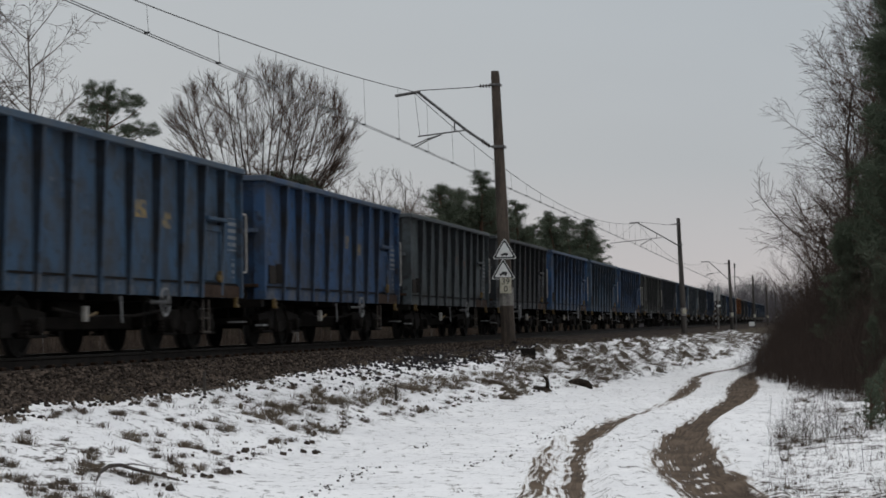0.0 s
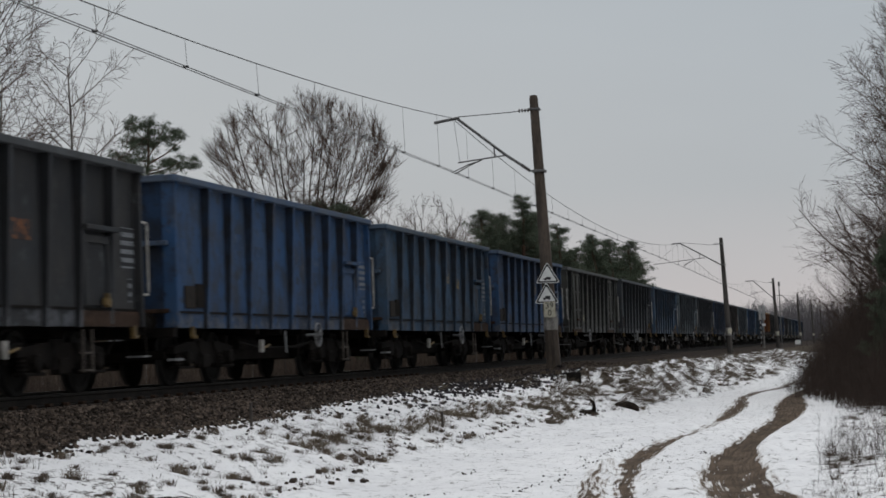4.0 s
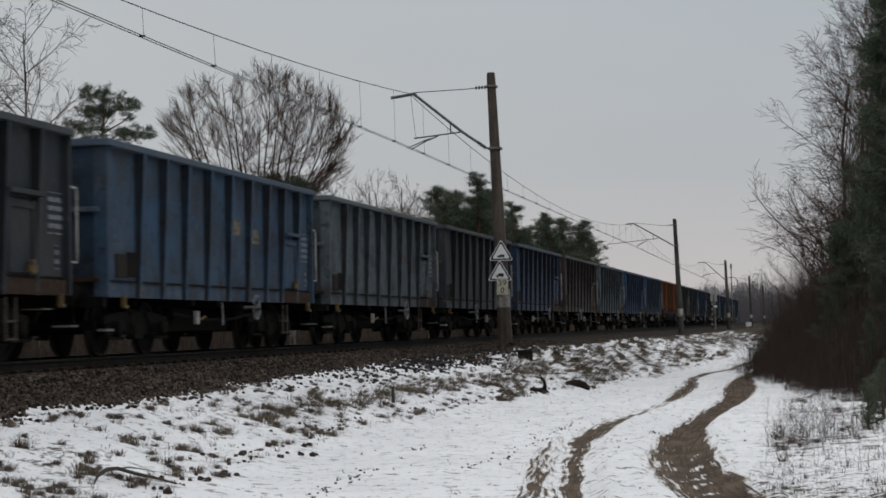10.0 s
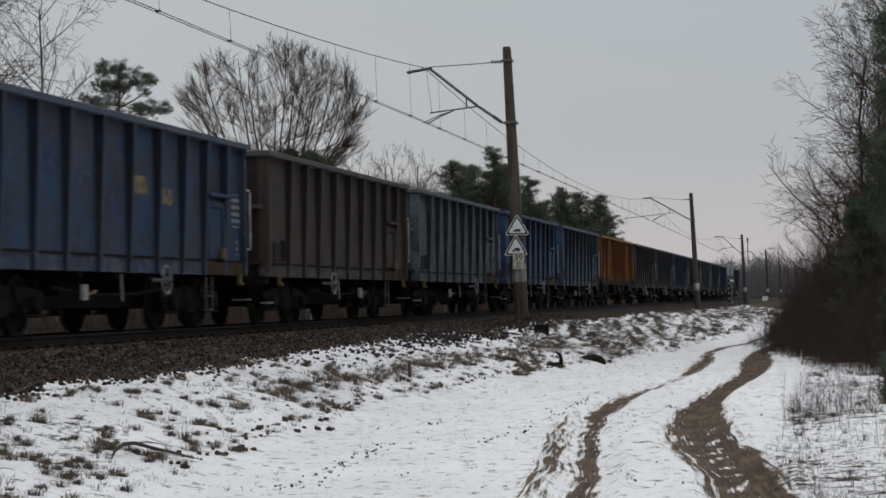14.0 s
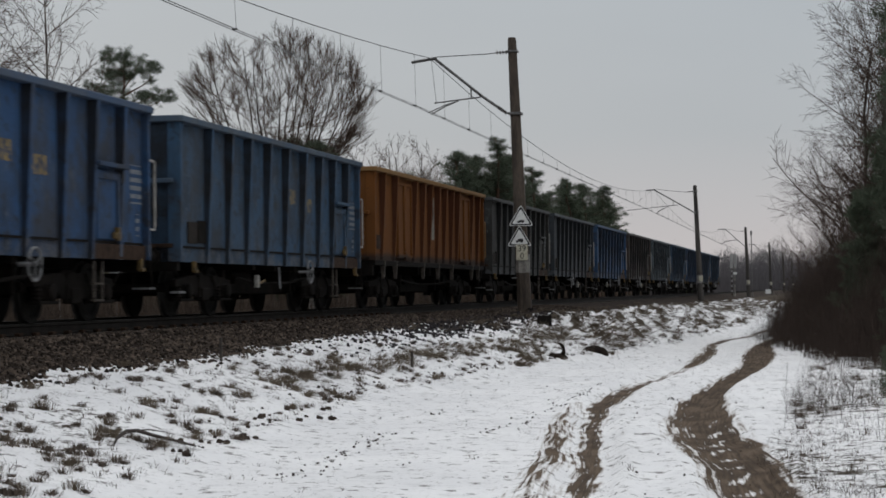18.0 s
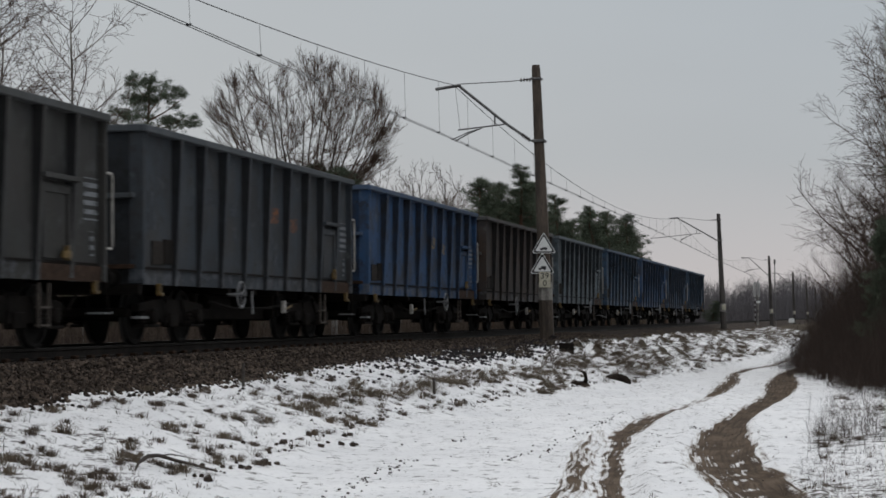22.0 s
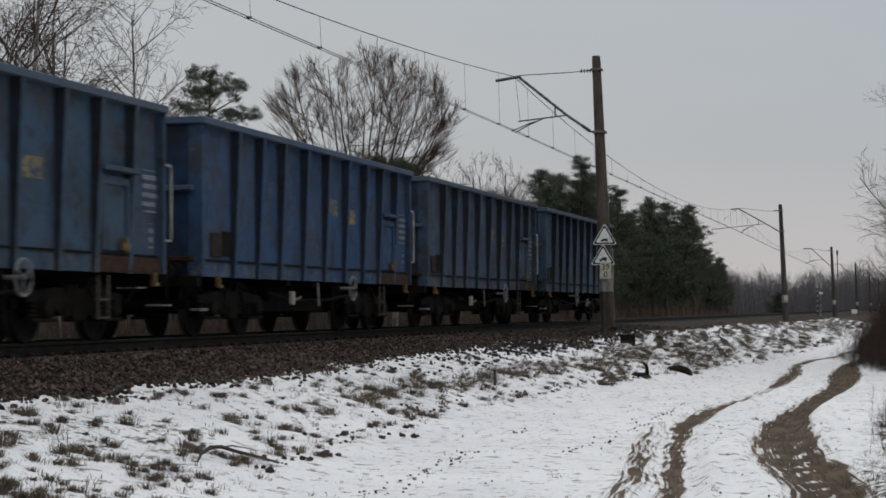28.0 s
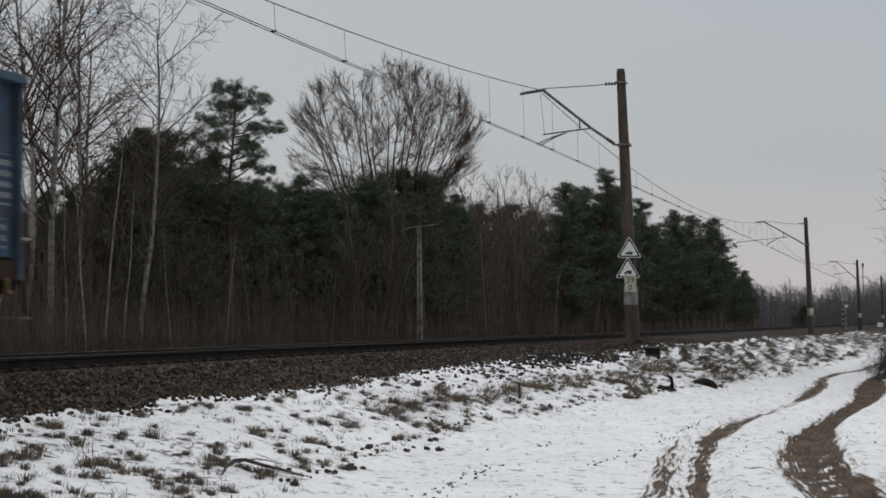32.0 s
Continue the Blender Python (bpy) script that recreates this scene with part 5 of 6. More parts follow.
def yellow_wagon():
    half, xw = 7.44, 1.29
    wagon = thing("coal_wagon", "weathered orange-yellow open wagon with double side doors", "freight wagon", group="wagons of the train")
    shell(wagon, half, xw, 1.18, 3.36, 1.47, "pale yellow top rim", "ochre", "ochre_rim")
    ribs = [-half + a for a in (1.02, 2.39, 4.72, 5.77, 6.74, 7.78, 8.78, 9.81, 10.72, 12.94, 14.05)]
    for sx in (1, -1):
        for y in ribs:
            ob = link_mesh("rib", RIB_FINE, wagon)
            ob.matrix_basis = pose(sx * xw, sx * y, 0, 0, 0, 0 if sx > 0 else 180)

        def X(a, b):
            return tuple(sorted((sx * a, sx * b)))

        def Y(a, b):
            return tuple(sorted((sx * a, sx * b)))
        for c in (3.54, 11.83):
            for d in (-0.43, 0.43):
                y = -half + c + d
                door = part("door", boxes((*X(xw + 0.004, xw + 0.04), *Y(y - 0.41, y + 0.41), 1.28, 3.22), bevel=0.006), M["ochre"], wagon, "tall steel side door leaf")
                bm = boxes((*X(xw + 0.04, xw + 0.085), *Y(y - 0.41, y - 0.33), 1.28, 3.22), (*X(xw + 0.04, xw + 0.085), *Y(y + 0.33, y + 0.41), 1.28, 3.22),
                           (*X(xw + 0.04, xw + 0.08), *Y(y - 0.33, y + 0.33), 3.14, 3.22), (*X(xw + 0.04, xw + 0.08), *Y(y - 0.33, y + 0.33), 1.28, 1.36), bevel=0.006)
                part("door_frame", bm, M["ochre"], door)
            y = -half + c
            part("latch", boxes((*X(xw + 0.09, xw + 0.15), *Y(y - 0.3, y + 0.3), 1.22, 1.30), bevel=0.01), M["rust"], wagon, "rusty door latch")
        for y in ribs[1:-1:2] + [ribs[0], ribs[-1]]:
            bm = bmesh.new()
            prism(bm, [(xw - 0.02, 1.18), (xw + 0.12, 1.18), (xw + 0.09, 0.74), (xw + 0.02, 0.74)], "y", y - 0.035, y + 0.035)
            if sx < 0:
                bmesh.ops.rotate(bm, verts=bm.verts[:], cent=(0, 0, 0), matrix=Matrix.Rotation(math.pi, 3, "Z"))
            part("floor_bracket", bm, M["ladder"], wagon, "worn steel floor bracket")
        part("sill", boxes((*X(xw - 0.12, xw + 0.10), *Y(-half, half), 1.06, 1.18), bevel=0.008), M["under"], wagon, "sooty sill beam")
        part("step_box", boxes((*X(xw + 0.004, xw + 0.10), *Y(-half + 0.2, -half + 0.62), 1.45, 1.80), bevel=0.01), M["rust"], wagon)
        bm = boxes((*X(xw + 0.002, xw + 0.006), *Y(-half + 7.04, -half + 7.58), 1.84, 3.02))
        part("white_panel", bm, M["panel"], wagon, "worn white emblem panel")
        bm = turned(bmesh.new(), [(xw + 0.006, 0.15), (xw + 0.009, 0.15)], "x", 14, (0, 0, 0))
        for v in bm.verts:
            v.co = Vector((v.co.x, v.co.y * 1.25 - half + 7.31, v.co.z * 1.9 + 2.62))
        if sx < 0:
            bmesh.ops.rotate(bm, verts=bm.verts[:], cent=(0, 0, 0), matrix=Matrix.Rotation(math.pi, 3, "Z"))
        part("emblem", bm, M["board"], wagon, "dark worn oval emblem")
        bm = bmesh.new()
        for k in range(4):
            box(bm, *X(xw + 0.002, xw + 0.005), *Y(-half + 0.3, -half + 0.66), 2.35 + 0.11 * k, 2.41 + 0.11 * k)
            box(bm, *X(xw + 0.002, xw + 0.005), *Y(-half + 1.3, -half + 1.6), 2.0 + 0.2 * k, 2.1 + 0.2 * k)
        part("lettering", bm, M["letters_pale"], wagon, "faded stencilled bars")
        handrail(wagon, half, sx, sx, "ochre_rim")
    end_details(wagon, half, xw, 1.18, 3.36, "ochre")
    underframe(wagon, half)
    return painted(wagon, (0.135, 0.050, 0.012, 1))


def green_wagon():
    half, xw = 7.58, 1.28
    wagon = thing("coal_wagon", "grey-green open wagon with panelled doors and round emblem", "freight wagon", group="wagons of the train")
    shell(wagon, half, xw, 0.97, 3.34, RIM_X)
    ribs = [-half + a for a in (1.05, 4.0, 5.24, 6.60, 7.83, 9.12, 10.4, 11.68, 14.09)]
    for sx in (1, -1):
        for y in ribs:
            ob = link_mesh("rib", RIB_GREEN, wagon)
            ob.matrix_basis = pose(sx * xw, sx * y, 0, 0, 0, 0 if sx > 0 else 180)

        def X(a, b):
            return tuple(sorted((sx * a, sx * b)))

        def Y(a, b):
            return tuple(sorted((sx * a, sx * b)))
        for c in (2.68, 12.80):
            for d in (-0.48, 0.48):
                y = -half + c + d
                door = part("door", boxes((*X(xw + 0.004, xw + 0.04), *Y(y - 0.45, y + 0.45), 1.10, 3.24), bevel=0.006), M["paint"], wagon, "tall panelled side door leaf")
                bm = boxes((*X(xw + 0.04, xw + 0.09), *Y(y - 0.45, y - 0.38), 1.10, 3.24), (*X(xw + 0.04, xw + 0.09), *Y(y + 0.38, y + 0.45), 1.10, 3.24),
                           *[(*X(xw + 0.04, xw + 0.085), *Y(y - 0.38, y + 0.38), z, z + 0.07) for z in (1.10, 1.80, 2.50, 3.17)], bevel=0.006)
                part("door_frame", bm, M["paint"], door)
            y = -half + c
            part("latch", boxes((*X(xw + 0.09, xw + 0.15), *Y(y - 0.3, y + 0.3), 1.42, 1.50), bevel=0.01), M["rust"], wagon)
            part("sill_plate", boxes((*X(xw + 0.004, xw + 0.08), *Y(y - 1.1, y + 1.1), 0.98, 1.09), bevel=0.006), M["rust"], wagon, "rusty sill under the door")
        part("emblem", turned(bmesh.new(), [(sx * (xw + 0.002), 0.30), (sx * (xw + 0.006), 0.30)], "x", 20, (0, sx * (-half + 6.02), 2.62)), M["letters_white"], wagon, "pale round emblem")
        part("emblem_core", turned(bmesh.new(), [(sx * (xw + 0.007), 0.19), (sx * (xw + 0.010), 0.19)], "x", 16, (0, sx * (-half + 6.00), 2.66)), M["board"], wagon)
        bm = bmesh.new()
        for k, (a, b) in enumerate(((6.72, 6.90), (6.95, 7.13), (7.18, 7.40), (7.96, 8.24), (8.29, 8.62), (9.24, 9.50), (9.55, 9.86))):
            box(bm, *X(xw + 0.002, xw + 0.006), *Y(-half + a, -half + b), 2.40, 2.66)
        part("lettering", bm, M["letters_white"], wagon, "white stencilled bars")
        bm = bmesh.new()
        for k in range(3):
            box(bm, *X(xw + 0.002, xw + 0.005), *Y(-half + 4.3, -half + 4.8), 2.35 + 0.12 * k, 2.42 + 0.12 * k)
        box(bm, *X(xw + 0.002, xw + 0.005), *Y(-half + 4.65, -half + 5.05), 1.42, 1.66)
        part("lettering", bm, M["letters_white"], wagon)
        part("handwheel", handwheel(sx * (-half + 5.0), sx * (xw + 0.22), 0.84), M["grey_rail"], wagon, "pale spoked brake handwheel")
        part("ladder", step_ladder(sx * (half - 1.0), sx * 1.30), M["ladder"], wagon, "short rusty step ladder")
        part("rope_hook", boxes((*X(xw + 0.01, xw + 0.12), *Y(-half + 2.0, -half + 2.12), 0.84, 1.02), bevel=0.01), M["yellow_paint"], wagon, "yellow rope hook")
        for sgn in (-1, 1):
            handrail(wagon, half, sx, sgn)
    end_details(wagon, half, xw, 0.97, 3.34)
    underframe(wagon, half)
    return painted(wagon, (0.046, 0.046, 0.037, 1))


def lettering_plates(kind):
    """Worn marks on the near side: two emblem words, a block of data lines, faded words."""
    half, xw = BODY / 2, WALL_X
    ribs = [-half + a for a in POSTS]
    rows = [("emblem_lettering", ribs[4] + 0.12, ribs[4] + 0.90, 2.24, 2.54, kind), ("emblem_lettering", ribs[5] + 0.12, ribs[5] + 0.88, 2.12, 2.40, kind),
            ("data_lettering", half - 0.60, half - 0.08, 1.86, 2.48, "data"), ("data_lettering", half - 0.36, half - 0.22, 1.34, 1.70, "data"),
            ("faded_lettering", ribs[1] + 0.5, ribs[1] + 1.14, 2.36, 2.66, "pale"), ("faded_lettering", ribs[2] + 0.5, ribs[2] + 1.0, 2.24, 2.48, "pale"),
            ("faded_lettering", -half + 0.45, -half + 0.80, 1.84, 2.44, "pale"), ("faded_lettering", ribs[4] + 0.62, ribs[4] + 0.95, 1.42, 1.62, "pale")]
    return [(n, shared(n, boxes((xw + 0.002, xw + 0.006, y0, y1, z0, z1)), M["letters_" + m])) for n, y0, y1, z0, z1, m in rows]


FADED = (0.042, 0.077, 0.132, 1)
BLUE, DEEP, PALE = (0.031, 0.071, 0.127, 1), (0.020, 0.062, 0.146, 1), (0.092, 0.116, 0.132, 1)
SLATE, BROWN, DARK = (0.030, 0.037, 0.045, 1), (0.043, 0.026, 0.017, 1), (0.013, 0.014, 0.016, 1)
SOOTY = (0.019, 0.024, 0.031, 1)
NAVY = (0.012, 0.034, 0.082, 1)
OLIVE = (0.031, 0.030, 0.026, 1)
SAGE = (0.064, 0.079, 0.084, 1)
# from the last wagon forwards: colour, word for it, lettering
TRAIN = [(BLUE, "blue", "yellow"), (FADED, "faded grey-blue", "yellow"), (DEEP, "blue", "yellow"), (BLUE, "bright blue", "yellow"),
         (PALE, "pale grey-blue", "pale"), (BROWN, "rusty brown", "none"), (DEEP, "deep blue", "yellow"), (SLATE, "slate grey", "orange"),
         (OLIVE, "olive-grey", "orange"), "yellow", (BLUE, "blue", "yellow"), (DEEP, "deep blue", "yellow"), (PALE, "pale grey-blue", "orange"),
         (BROWN, "dark brown", "none"), (NAVY, "dark navy blue", "yellow"), (SLATE, "slate grey", "orange"), (PALE, "pale grey-blue", "orange"),
         (BLUE, "blue", "yellow"), (SOOTY, "sooty slate grey", "orange"), "green", (DEEP, "bright blue", "yellow"), (BLUE, "blue", "yellow"),
         (DEEP, "blue", "pale"), (DARK, "sooty black-brown", "orange"), (SAGE, "grey-green", "orange"), (DEEP, "deep blue", "yellow"), (BLUE, "faded blue", "yellow")]


def build_train():
    base = standard_wagon()
    other = standard_wagon(4.45, 7.95, 6.0)     # a second make, with its wheel and plate the other way round
    letters = {k: lettering_plates(k) for k in ("yellow", "orange", "pale")}
    wagons, back = [], 0.0
    used = set()
    for spec in TRAIN:
        if spec == "yellow":
            w, length, half = yellow_wagon(), 16.4, 7.44
        elif spec == "green":
            w, length, half = green_wagon(), 16.75, 7.58
        else:
            color, word, kind = spec
            make = other if not wagons or color in (SLATE, SOOTY, BROWN, OLIVE, DARK) else base
            w = copy_thing(make, pose(0, 0, 0)) if make in used else make
            used.add(make)
            tagged(w, f"{word} weathered steel open coal wagon on the track", "freight wagon", "wagons of the train")
            length, half = PITCH, BODY / 2
        if not isinstance(spec, str):
            painted(w, spec[0])
        # s of the wagon's middle, from the trailing end of the last wagon
        if wagons:
            back += length
        wagons.append((w, half - back))
    # lettering, added once the plain wagons have been copied
    for (w, _), spec in zip(wagons, TRAIN):
        if isinstance(spec, str) or spec[2] == "none":
            continue
        for name, me in letters[spec[2]]:
            link_mesh(name, me, w, "worn stencilled marks").color = spec[0]
    return wagons


train = build_train()


# ---- trees and brush ----
def ring_tube(V, F, pts, radii, sides):
    """A tapered tube into plain lists."""
    k = len(V)
    n = len(pts)
    for i, p in enumerate(pts):
        d = (pts[min(i + 1, n - 1)] - pts[max(i - 1, 0)]).normalized()
        x = d.cross(Vector((0.31, 0.95, 0.1)) if abs(d.z) > 0.8 else Vector((0, 0, 1))).normalized()
        y = d.cross(x)
        for j in range(sides):
            a = j * math.tau / sides
            q = p + (x * math.cos(a) + y * math.sin(a)) * radii[i]
            V.append((q.x, q.y, q.z))
    for i in range(n - 1):
        for j in range(sides):
            a, b = k + i * sides + j, k + i * sides + (j + 1) % sides
            F.append((a, b, b + sides, a + sides))


def grow(lists, rng, p, d, length, r, level, spec, thin=0.55, least=0.0105):
    """One branch and its side branches. spec: per level rows of segments, wobble, rise, kids, spread (degrees), ratio."""
    segs, wob, rise, kids, spread, ratio, first = spec[level]
    pts, radii = [p.copy()], [r]
    tip = 0.28 if level + 1 < len(spec) else 0.55
    dirs = [d.copy()]
    for i in range(segs):
        d = (d + Vector((rng.gauss(0, wob), rng.gauss(0, wob), rng.gauss(0, wob) + rise))).normalized()
        p = p + d * (length / segs)
        pts.append(p.copy())
        dirs.append(d.copy())
        radii.append(r * (1 - (1 - tip) * (i + 1) / segs))
    V, F = lists[0 if level < 1 else 1]
    ring_tube(V, F, pts, radii, 6 if level == 0 else (4 if level == 1 else 3))
    if level + 1 >= len(spec):
        return
    count = max(1, int(kids * rng.uniform(0.8, 1.2)))
    for c in range(count):
        f = first + (1 - first) * (c + rng.random()) / count
        i = min(segs - 1, int(f * segs))
        q = pts[i].lerp(pts[i + 1], f * segs - i)
        axis = dirs[i]
        side = Vector((rng.gauss(0, 1), rng.gauss(0, 1), rng.gauss(0, 1)))
        side = (side - axis * side.dot(axis)).normalized()
        a = radians(spread * rng.uniform(0.6, 1.3))
        nd = axis * math.cos(a) + side * math.sin(a)
        taper = 1 - (1 - tip) * f
        grow(lists, rng, q, nd, length * ratio * rng.uniform(0.7, 1.15) * (1.1 - 0.5 * f), max(least, r * taper * thin), level + 1, spec, thin, least)


def fan_willow(label, seed, fork, middle, radii, stems):
    """A willow: a stout trunk and arching limbs whose twigs all end on one rounded crown."""
    rng = random.Random(seed)
    wood, twigs = ([], []), ([], [])
    c, r = Vector((0, 0, middle)), Vector(radii)

    def inside(q):
        return Vector(((q.x - c.x) / r.x, (q.y - c.y) / r.y, (q.z - c.z) / r.z)).length

    def on_crown(q, stray, rise):
        v = Vector(((q.x - c.x) / r.x + rng.gauss(0, stray), (q.y - c.y) / r.y + rng.gauss(0, stray), (q.z - c.z) / r.z + abs(rng.gauss(rise, stray)))).normalized()
        k = rng.uniform(0.86, 1.03)
        return c + Vector((v.x * r.x, v.y * r.y, v.z * r.z)) * k

    def arc(a, b, bulge, n):
        m = a.lerp(b, 0.5) + Vector((b.x - a.x, b.y - a.y, 0)) * bulge
        return [a * (1 - f) ** 2 + m * 2 * f * (1 - f) + b * f * f + Vector((rng.gauss(0, 0.05), rng.gauss(0, 0.05), 0)) * (1 if 0 < f < 1 else 0) for f in (k / n for k in range(n + 1))]
    ring_tube(*wood, [Vector((0.1, 0, -0.2)), Vector((0, 0.05, fork * 0.5)), Vector((0, 0, fork))], [0.42, 0.36, 0.30], 8)
    for k in range(stems):
        a = k * 2.399 + rng.uniform(-0.25, 0.25)
        tilt = math.asin(min(1.0, 0.985 - 0.95 * (k + 0.5) / stems))
        end = c + Vector((r.x * math.cos(a) * math.cos(tilt), r.y * math.sin(a) * math.cos(tilt), r.z * math.sin(tilt))) * rng.uniform(0.9, 1.0)
        stem = arc(Vector((0.2 * math.cos(a), 0.2 * math.sin(a), fork * rng.uniform(0.7, 1.0))), end, 0.22, 9)
        thick = rng.uniform(0.075, 0.12)
        ring_tube(*wood, stem, [thick * (1 - 0.88 * i / 9) + 0.006 for i in range(10)], 5)
        for j in range(19):
            f = 0.24 + 0.72 * (j + rng.random()) / 19
            i = min(8, int(f * 9))
            q = stem[i].lerp(stem[i + 1], f * 9 - i)
            tip = on_crown(q, 0.15, 0.30)
            if (tip - q).length > 5.5:
                tip = q.lerp(tip, 5.5 / (tip - q).length)
            limb = arc(q, tip, 0.10, 5)
            ring_tube(*twigs, limb, [0.019 * (1 - 0.62 * i / 5) for i in range(6)], 4)
            for _ in range(11):
                g = rng.uniform(0.15, 0.98)
                i = min(4, int(g * 5))
                q2 = limb[i].lerp(limb[i + 1], g * 5 - i)
                d = ((limb[i + 1] - limb[i]).normalized() + Vector((rng.gauss(0, 0.38), rng.gauss(0, 0.38), abs(rng.gauss(0.35, 0.3))))).normalized()
                tip2 = q2 + d * rng.uniform(0.6, 1.7)
                if inside(tip2) > 1.04:
                    tip2 = q2.lerp(tip2, 0.45)
                ring_tube(*twigs, [q2, q2.lerp(tip2, 0.5) + Vector((0, 0, -0.04)), tip2], [0.0085, 0.0075, 0.006], 3)
                for _ in range(4):
                    q3 = q2.lerp(tip2, rng.uniform(0.2, 0.95))
                    d3 = (d + Vector((rng.gauss(0, 0.4), rng.gauss(0, 0.4), abs(rng.gauss(0.2, 0.3))))).normalized()
                    ring_tube(*twigs, [q3, q3 + d3 * rng.uniform(0.3, 0.75)], [0.0064, 0.0052], 3)
    tree = thing("willow_tree", label, "willow tree")
    link_mesh("trunk", mesh_from("trunk", *wood, M["willow_bark"], True), tree)
    link_mesh("crown", mesh_from("crown", *twigs, M["willow"]), tree, "fan of fine reddish twigs")
    return tree


def bare_tree(name, label, seed, h, r, spec, stems=1, fan=0.0, trunk=None, twig=None, category="bare tree", thin=0.55, least=0.0105):
    rng = random.Random(seed)
    lists = (([], []), ([], []))
    for k in range(stems):
        a = k * math.tau / max(1, stems) + rng.uniform(-0.4, 0.4)
        lean = fan * math.sqrt((k + 0.5) / stems) * 1.25 if stems > 1 else 0.0
        a = k * 2.399 + rng.uniform(-0.3, 0.3)
        d = Vector((math.cos(a) * lean, math.sin(a) * lean, 1.0)).normalized()
        grow(lists, rng, Vector((math.cos(a), math.sin(a), 0)) * (r if stems > 1 else 0) + Vector((0, 0, -0.1)), d, h * rng.uniform(0.9, 1.05) * (1 - 0.30 * (k + 0.5) / stems if stems > 1 else 1), r * (0.75 if stems > 1 else 1), 0, spec, thin, least)
    tree = thing(name, label, category)
    link_mesh("trunk", mesh_from("trunk", *lists[0], trunk or M["bark"], True), tree)
    link_mesh("crown", mesh_from("crown", *lists[1], twig or M["twig"]), tree, "bare leafless twigs")
    return tree


#            segs wob   rise  kids spread ratio first
BIRCH = ((9, 0.05, 0.03, 26, 46, 0.34, 0.28), (5, 0.10, 0.05, 9, 38, 0.50, 0.2), (3, 0.14, -0.02, 6, 34, 0.55, 0.2), (2, 0.18, -0.06, 0, 0, 0, 0))
SLIM = ((8, 0.03, 0.04, 13, 40, 0.25, 0.45), (4, 0.10, 0.05, 6, 36, 0.55, 0.2), (3, 0.16, 0.0, 0, 0, 0, 0))
BROWN = ((7, 0.06, 0.03, 15, 42, 0.36, 0.22), (4, 0.10, 0.05, 7, 38, 0.50, 0.2), (3, 0.15, 0.02, 4, 34, 0.50, 0.15), (2, 0.18, -0.02, 0, 0, 0, 0))
DROOP = ((9, 0.06, 0.03, 22, 50, 0.44, 0.15), (6, 0.09, 0.02, 13, 36, 0.42, 0.2), (4, 0.13, -0.05, 10, 36, 0.50, 0.12), (2, 0.14, -0.12, 0, 0, 0, 0))
UPRIGHT = ((9, 0.04, 0.03, 26, 30, 0.36, 0.22), (5, 0.06, 0.06, 9, 26, 0.50, 0.2), (3, 0.09, 0.05, 6, 26, 0.55, 0.2), (2, 0.12, 0.02, 0, 0, 0, 0))


def needle_clump(V, F, rng, p, size, blades):
    """A tuft of narrow needle blades."""
    for _ in range(blades * 5):
        d = Vector((rng.gauss(0, 1), rng.gauss(0, 1), rng.gauss(0.45, 0.8))).normalized()
        s = d.cross(Vector((rng.gauss(0, 1), rng.gauss(0, 1), rng.gauss(0, 1)))).normalized() * size * rng.uniform(0.03, 0.055)
        b = p + Vector((rng.gauss(0, 0.30), rng.gauss(0, 0.30), rng.gauss(0, 0.24))) * size
        t = b + d * size * rng.uniform(0.7, 1.2)
        k = len(V)
        for q in (b - s, b + s, t):
            V.append((q.x, q.y, q.z))
        F.append((k, k + 1, k + 2))


def pine(label, seed, h, low, spread, limbs, clumps, size, blades=9):
    """A Scots pine: trunk, whorled limbs, clumps of needles."""
    rng = random.Random(seed)
    VT, FT, VN, FN = [], [], [], []
    pts, radii = [], []
    x = y = 0.0
    for i in range(9):
        f = i / 8
        pts.append(Vector((x, y, h * f - 0.1)))
        radii.append(0.016 * h * (1 - 0.9 * f) + 0.012)
        x, y = x + rng.gauss(0, 0.012 * h), y + rng.gauss(0, 0.012 * h)
    ring_tube(VT, FT, pts, radii, 7)

    def on_trunk(f):
        i = min(7, int(f * 8))
        return pts[i].lerp(pts[i + 1], f * 8 - i)
    for k in range(limbs):
        f = low + (0.985 - low) * (k + rng.random()) / limbs
        g = (f - low) / (1 - low)
        reach = spread * (1.04 - g) ** 0.52 * rng.uniform(0.45, 1.15) * (0.55 + 0.45 * min(1.0, g * 4))
        a = rng.uniform(0, math.tau)
        p0 = on_trunk(f)
        up = rng.uniform(0.05, 0.45)
        d = Vector((math.cos(a), math.sin(a), up))
        limb = [p0, p0 + d * reach * 0.5 + Vector((0, 0, rng.gauss(0, 0.05))), p0 + d * reach + Vector((0, 0, reach * 0.16))]
        ring_tube(VT, FT, limb, [0.012 + reach * 0.014, 0.01 + reach * 0.008, 0.006], 4)
        n = max(2, int(clumps * (0.4 + reach / spread)))
        for c in range(n):
            u = 0.22 + 0.80 * (c + rng.random()) / n
            q = limb[0].lerp(limb[1], min(1, u * 2)) if u < 0.5 else limb[1].lerp(limb[2], min(1.05, u * 2 - 1))
            q = q + Vector((rng.gauss(0, 0.13), rng.gauss(0, 0.13), rng.gauss(0.05, 0.10))) * reach
            needle_clump(VN, FN, rng, q, size * rng.uniform(0.7, 1.25), blades)
    needle_clump(VN, FN, rng, pts[-1], size, 14)
    tree = thing("pine_tree", label, "pine tree")
    link_mesh("trunk", mesh_from("trunk", VT, FT, M["pine_bark"], True), tree)
    link_mesh("crown", mesh_from("crown", VN, FN, M["needle"]), tree, "dark green needle clumps")
    return tree


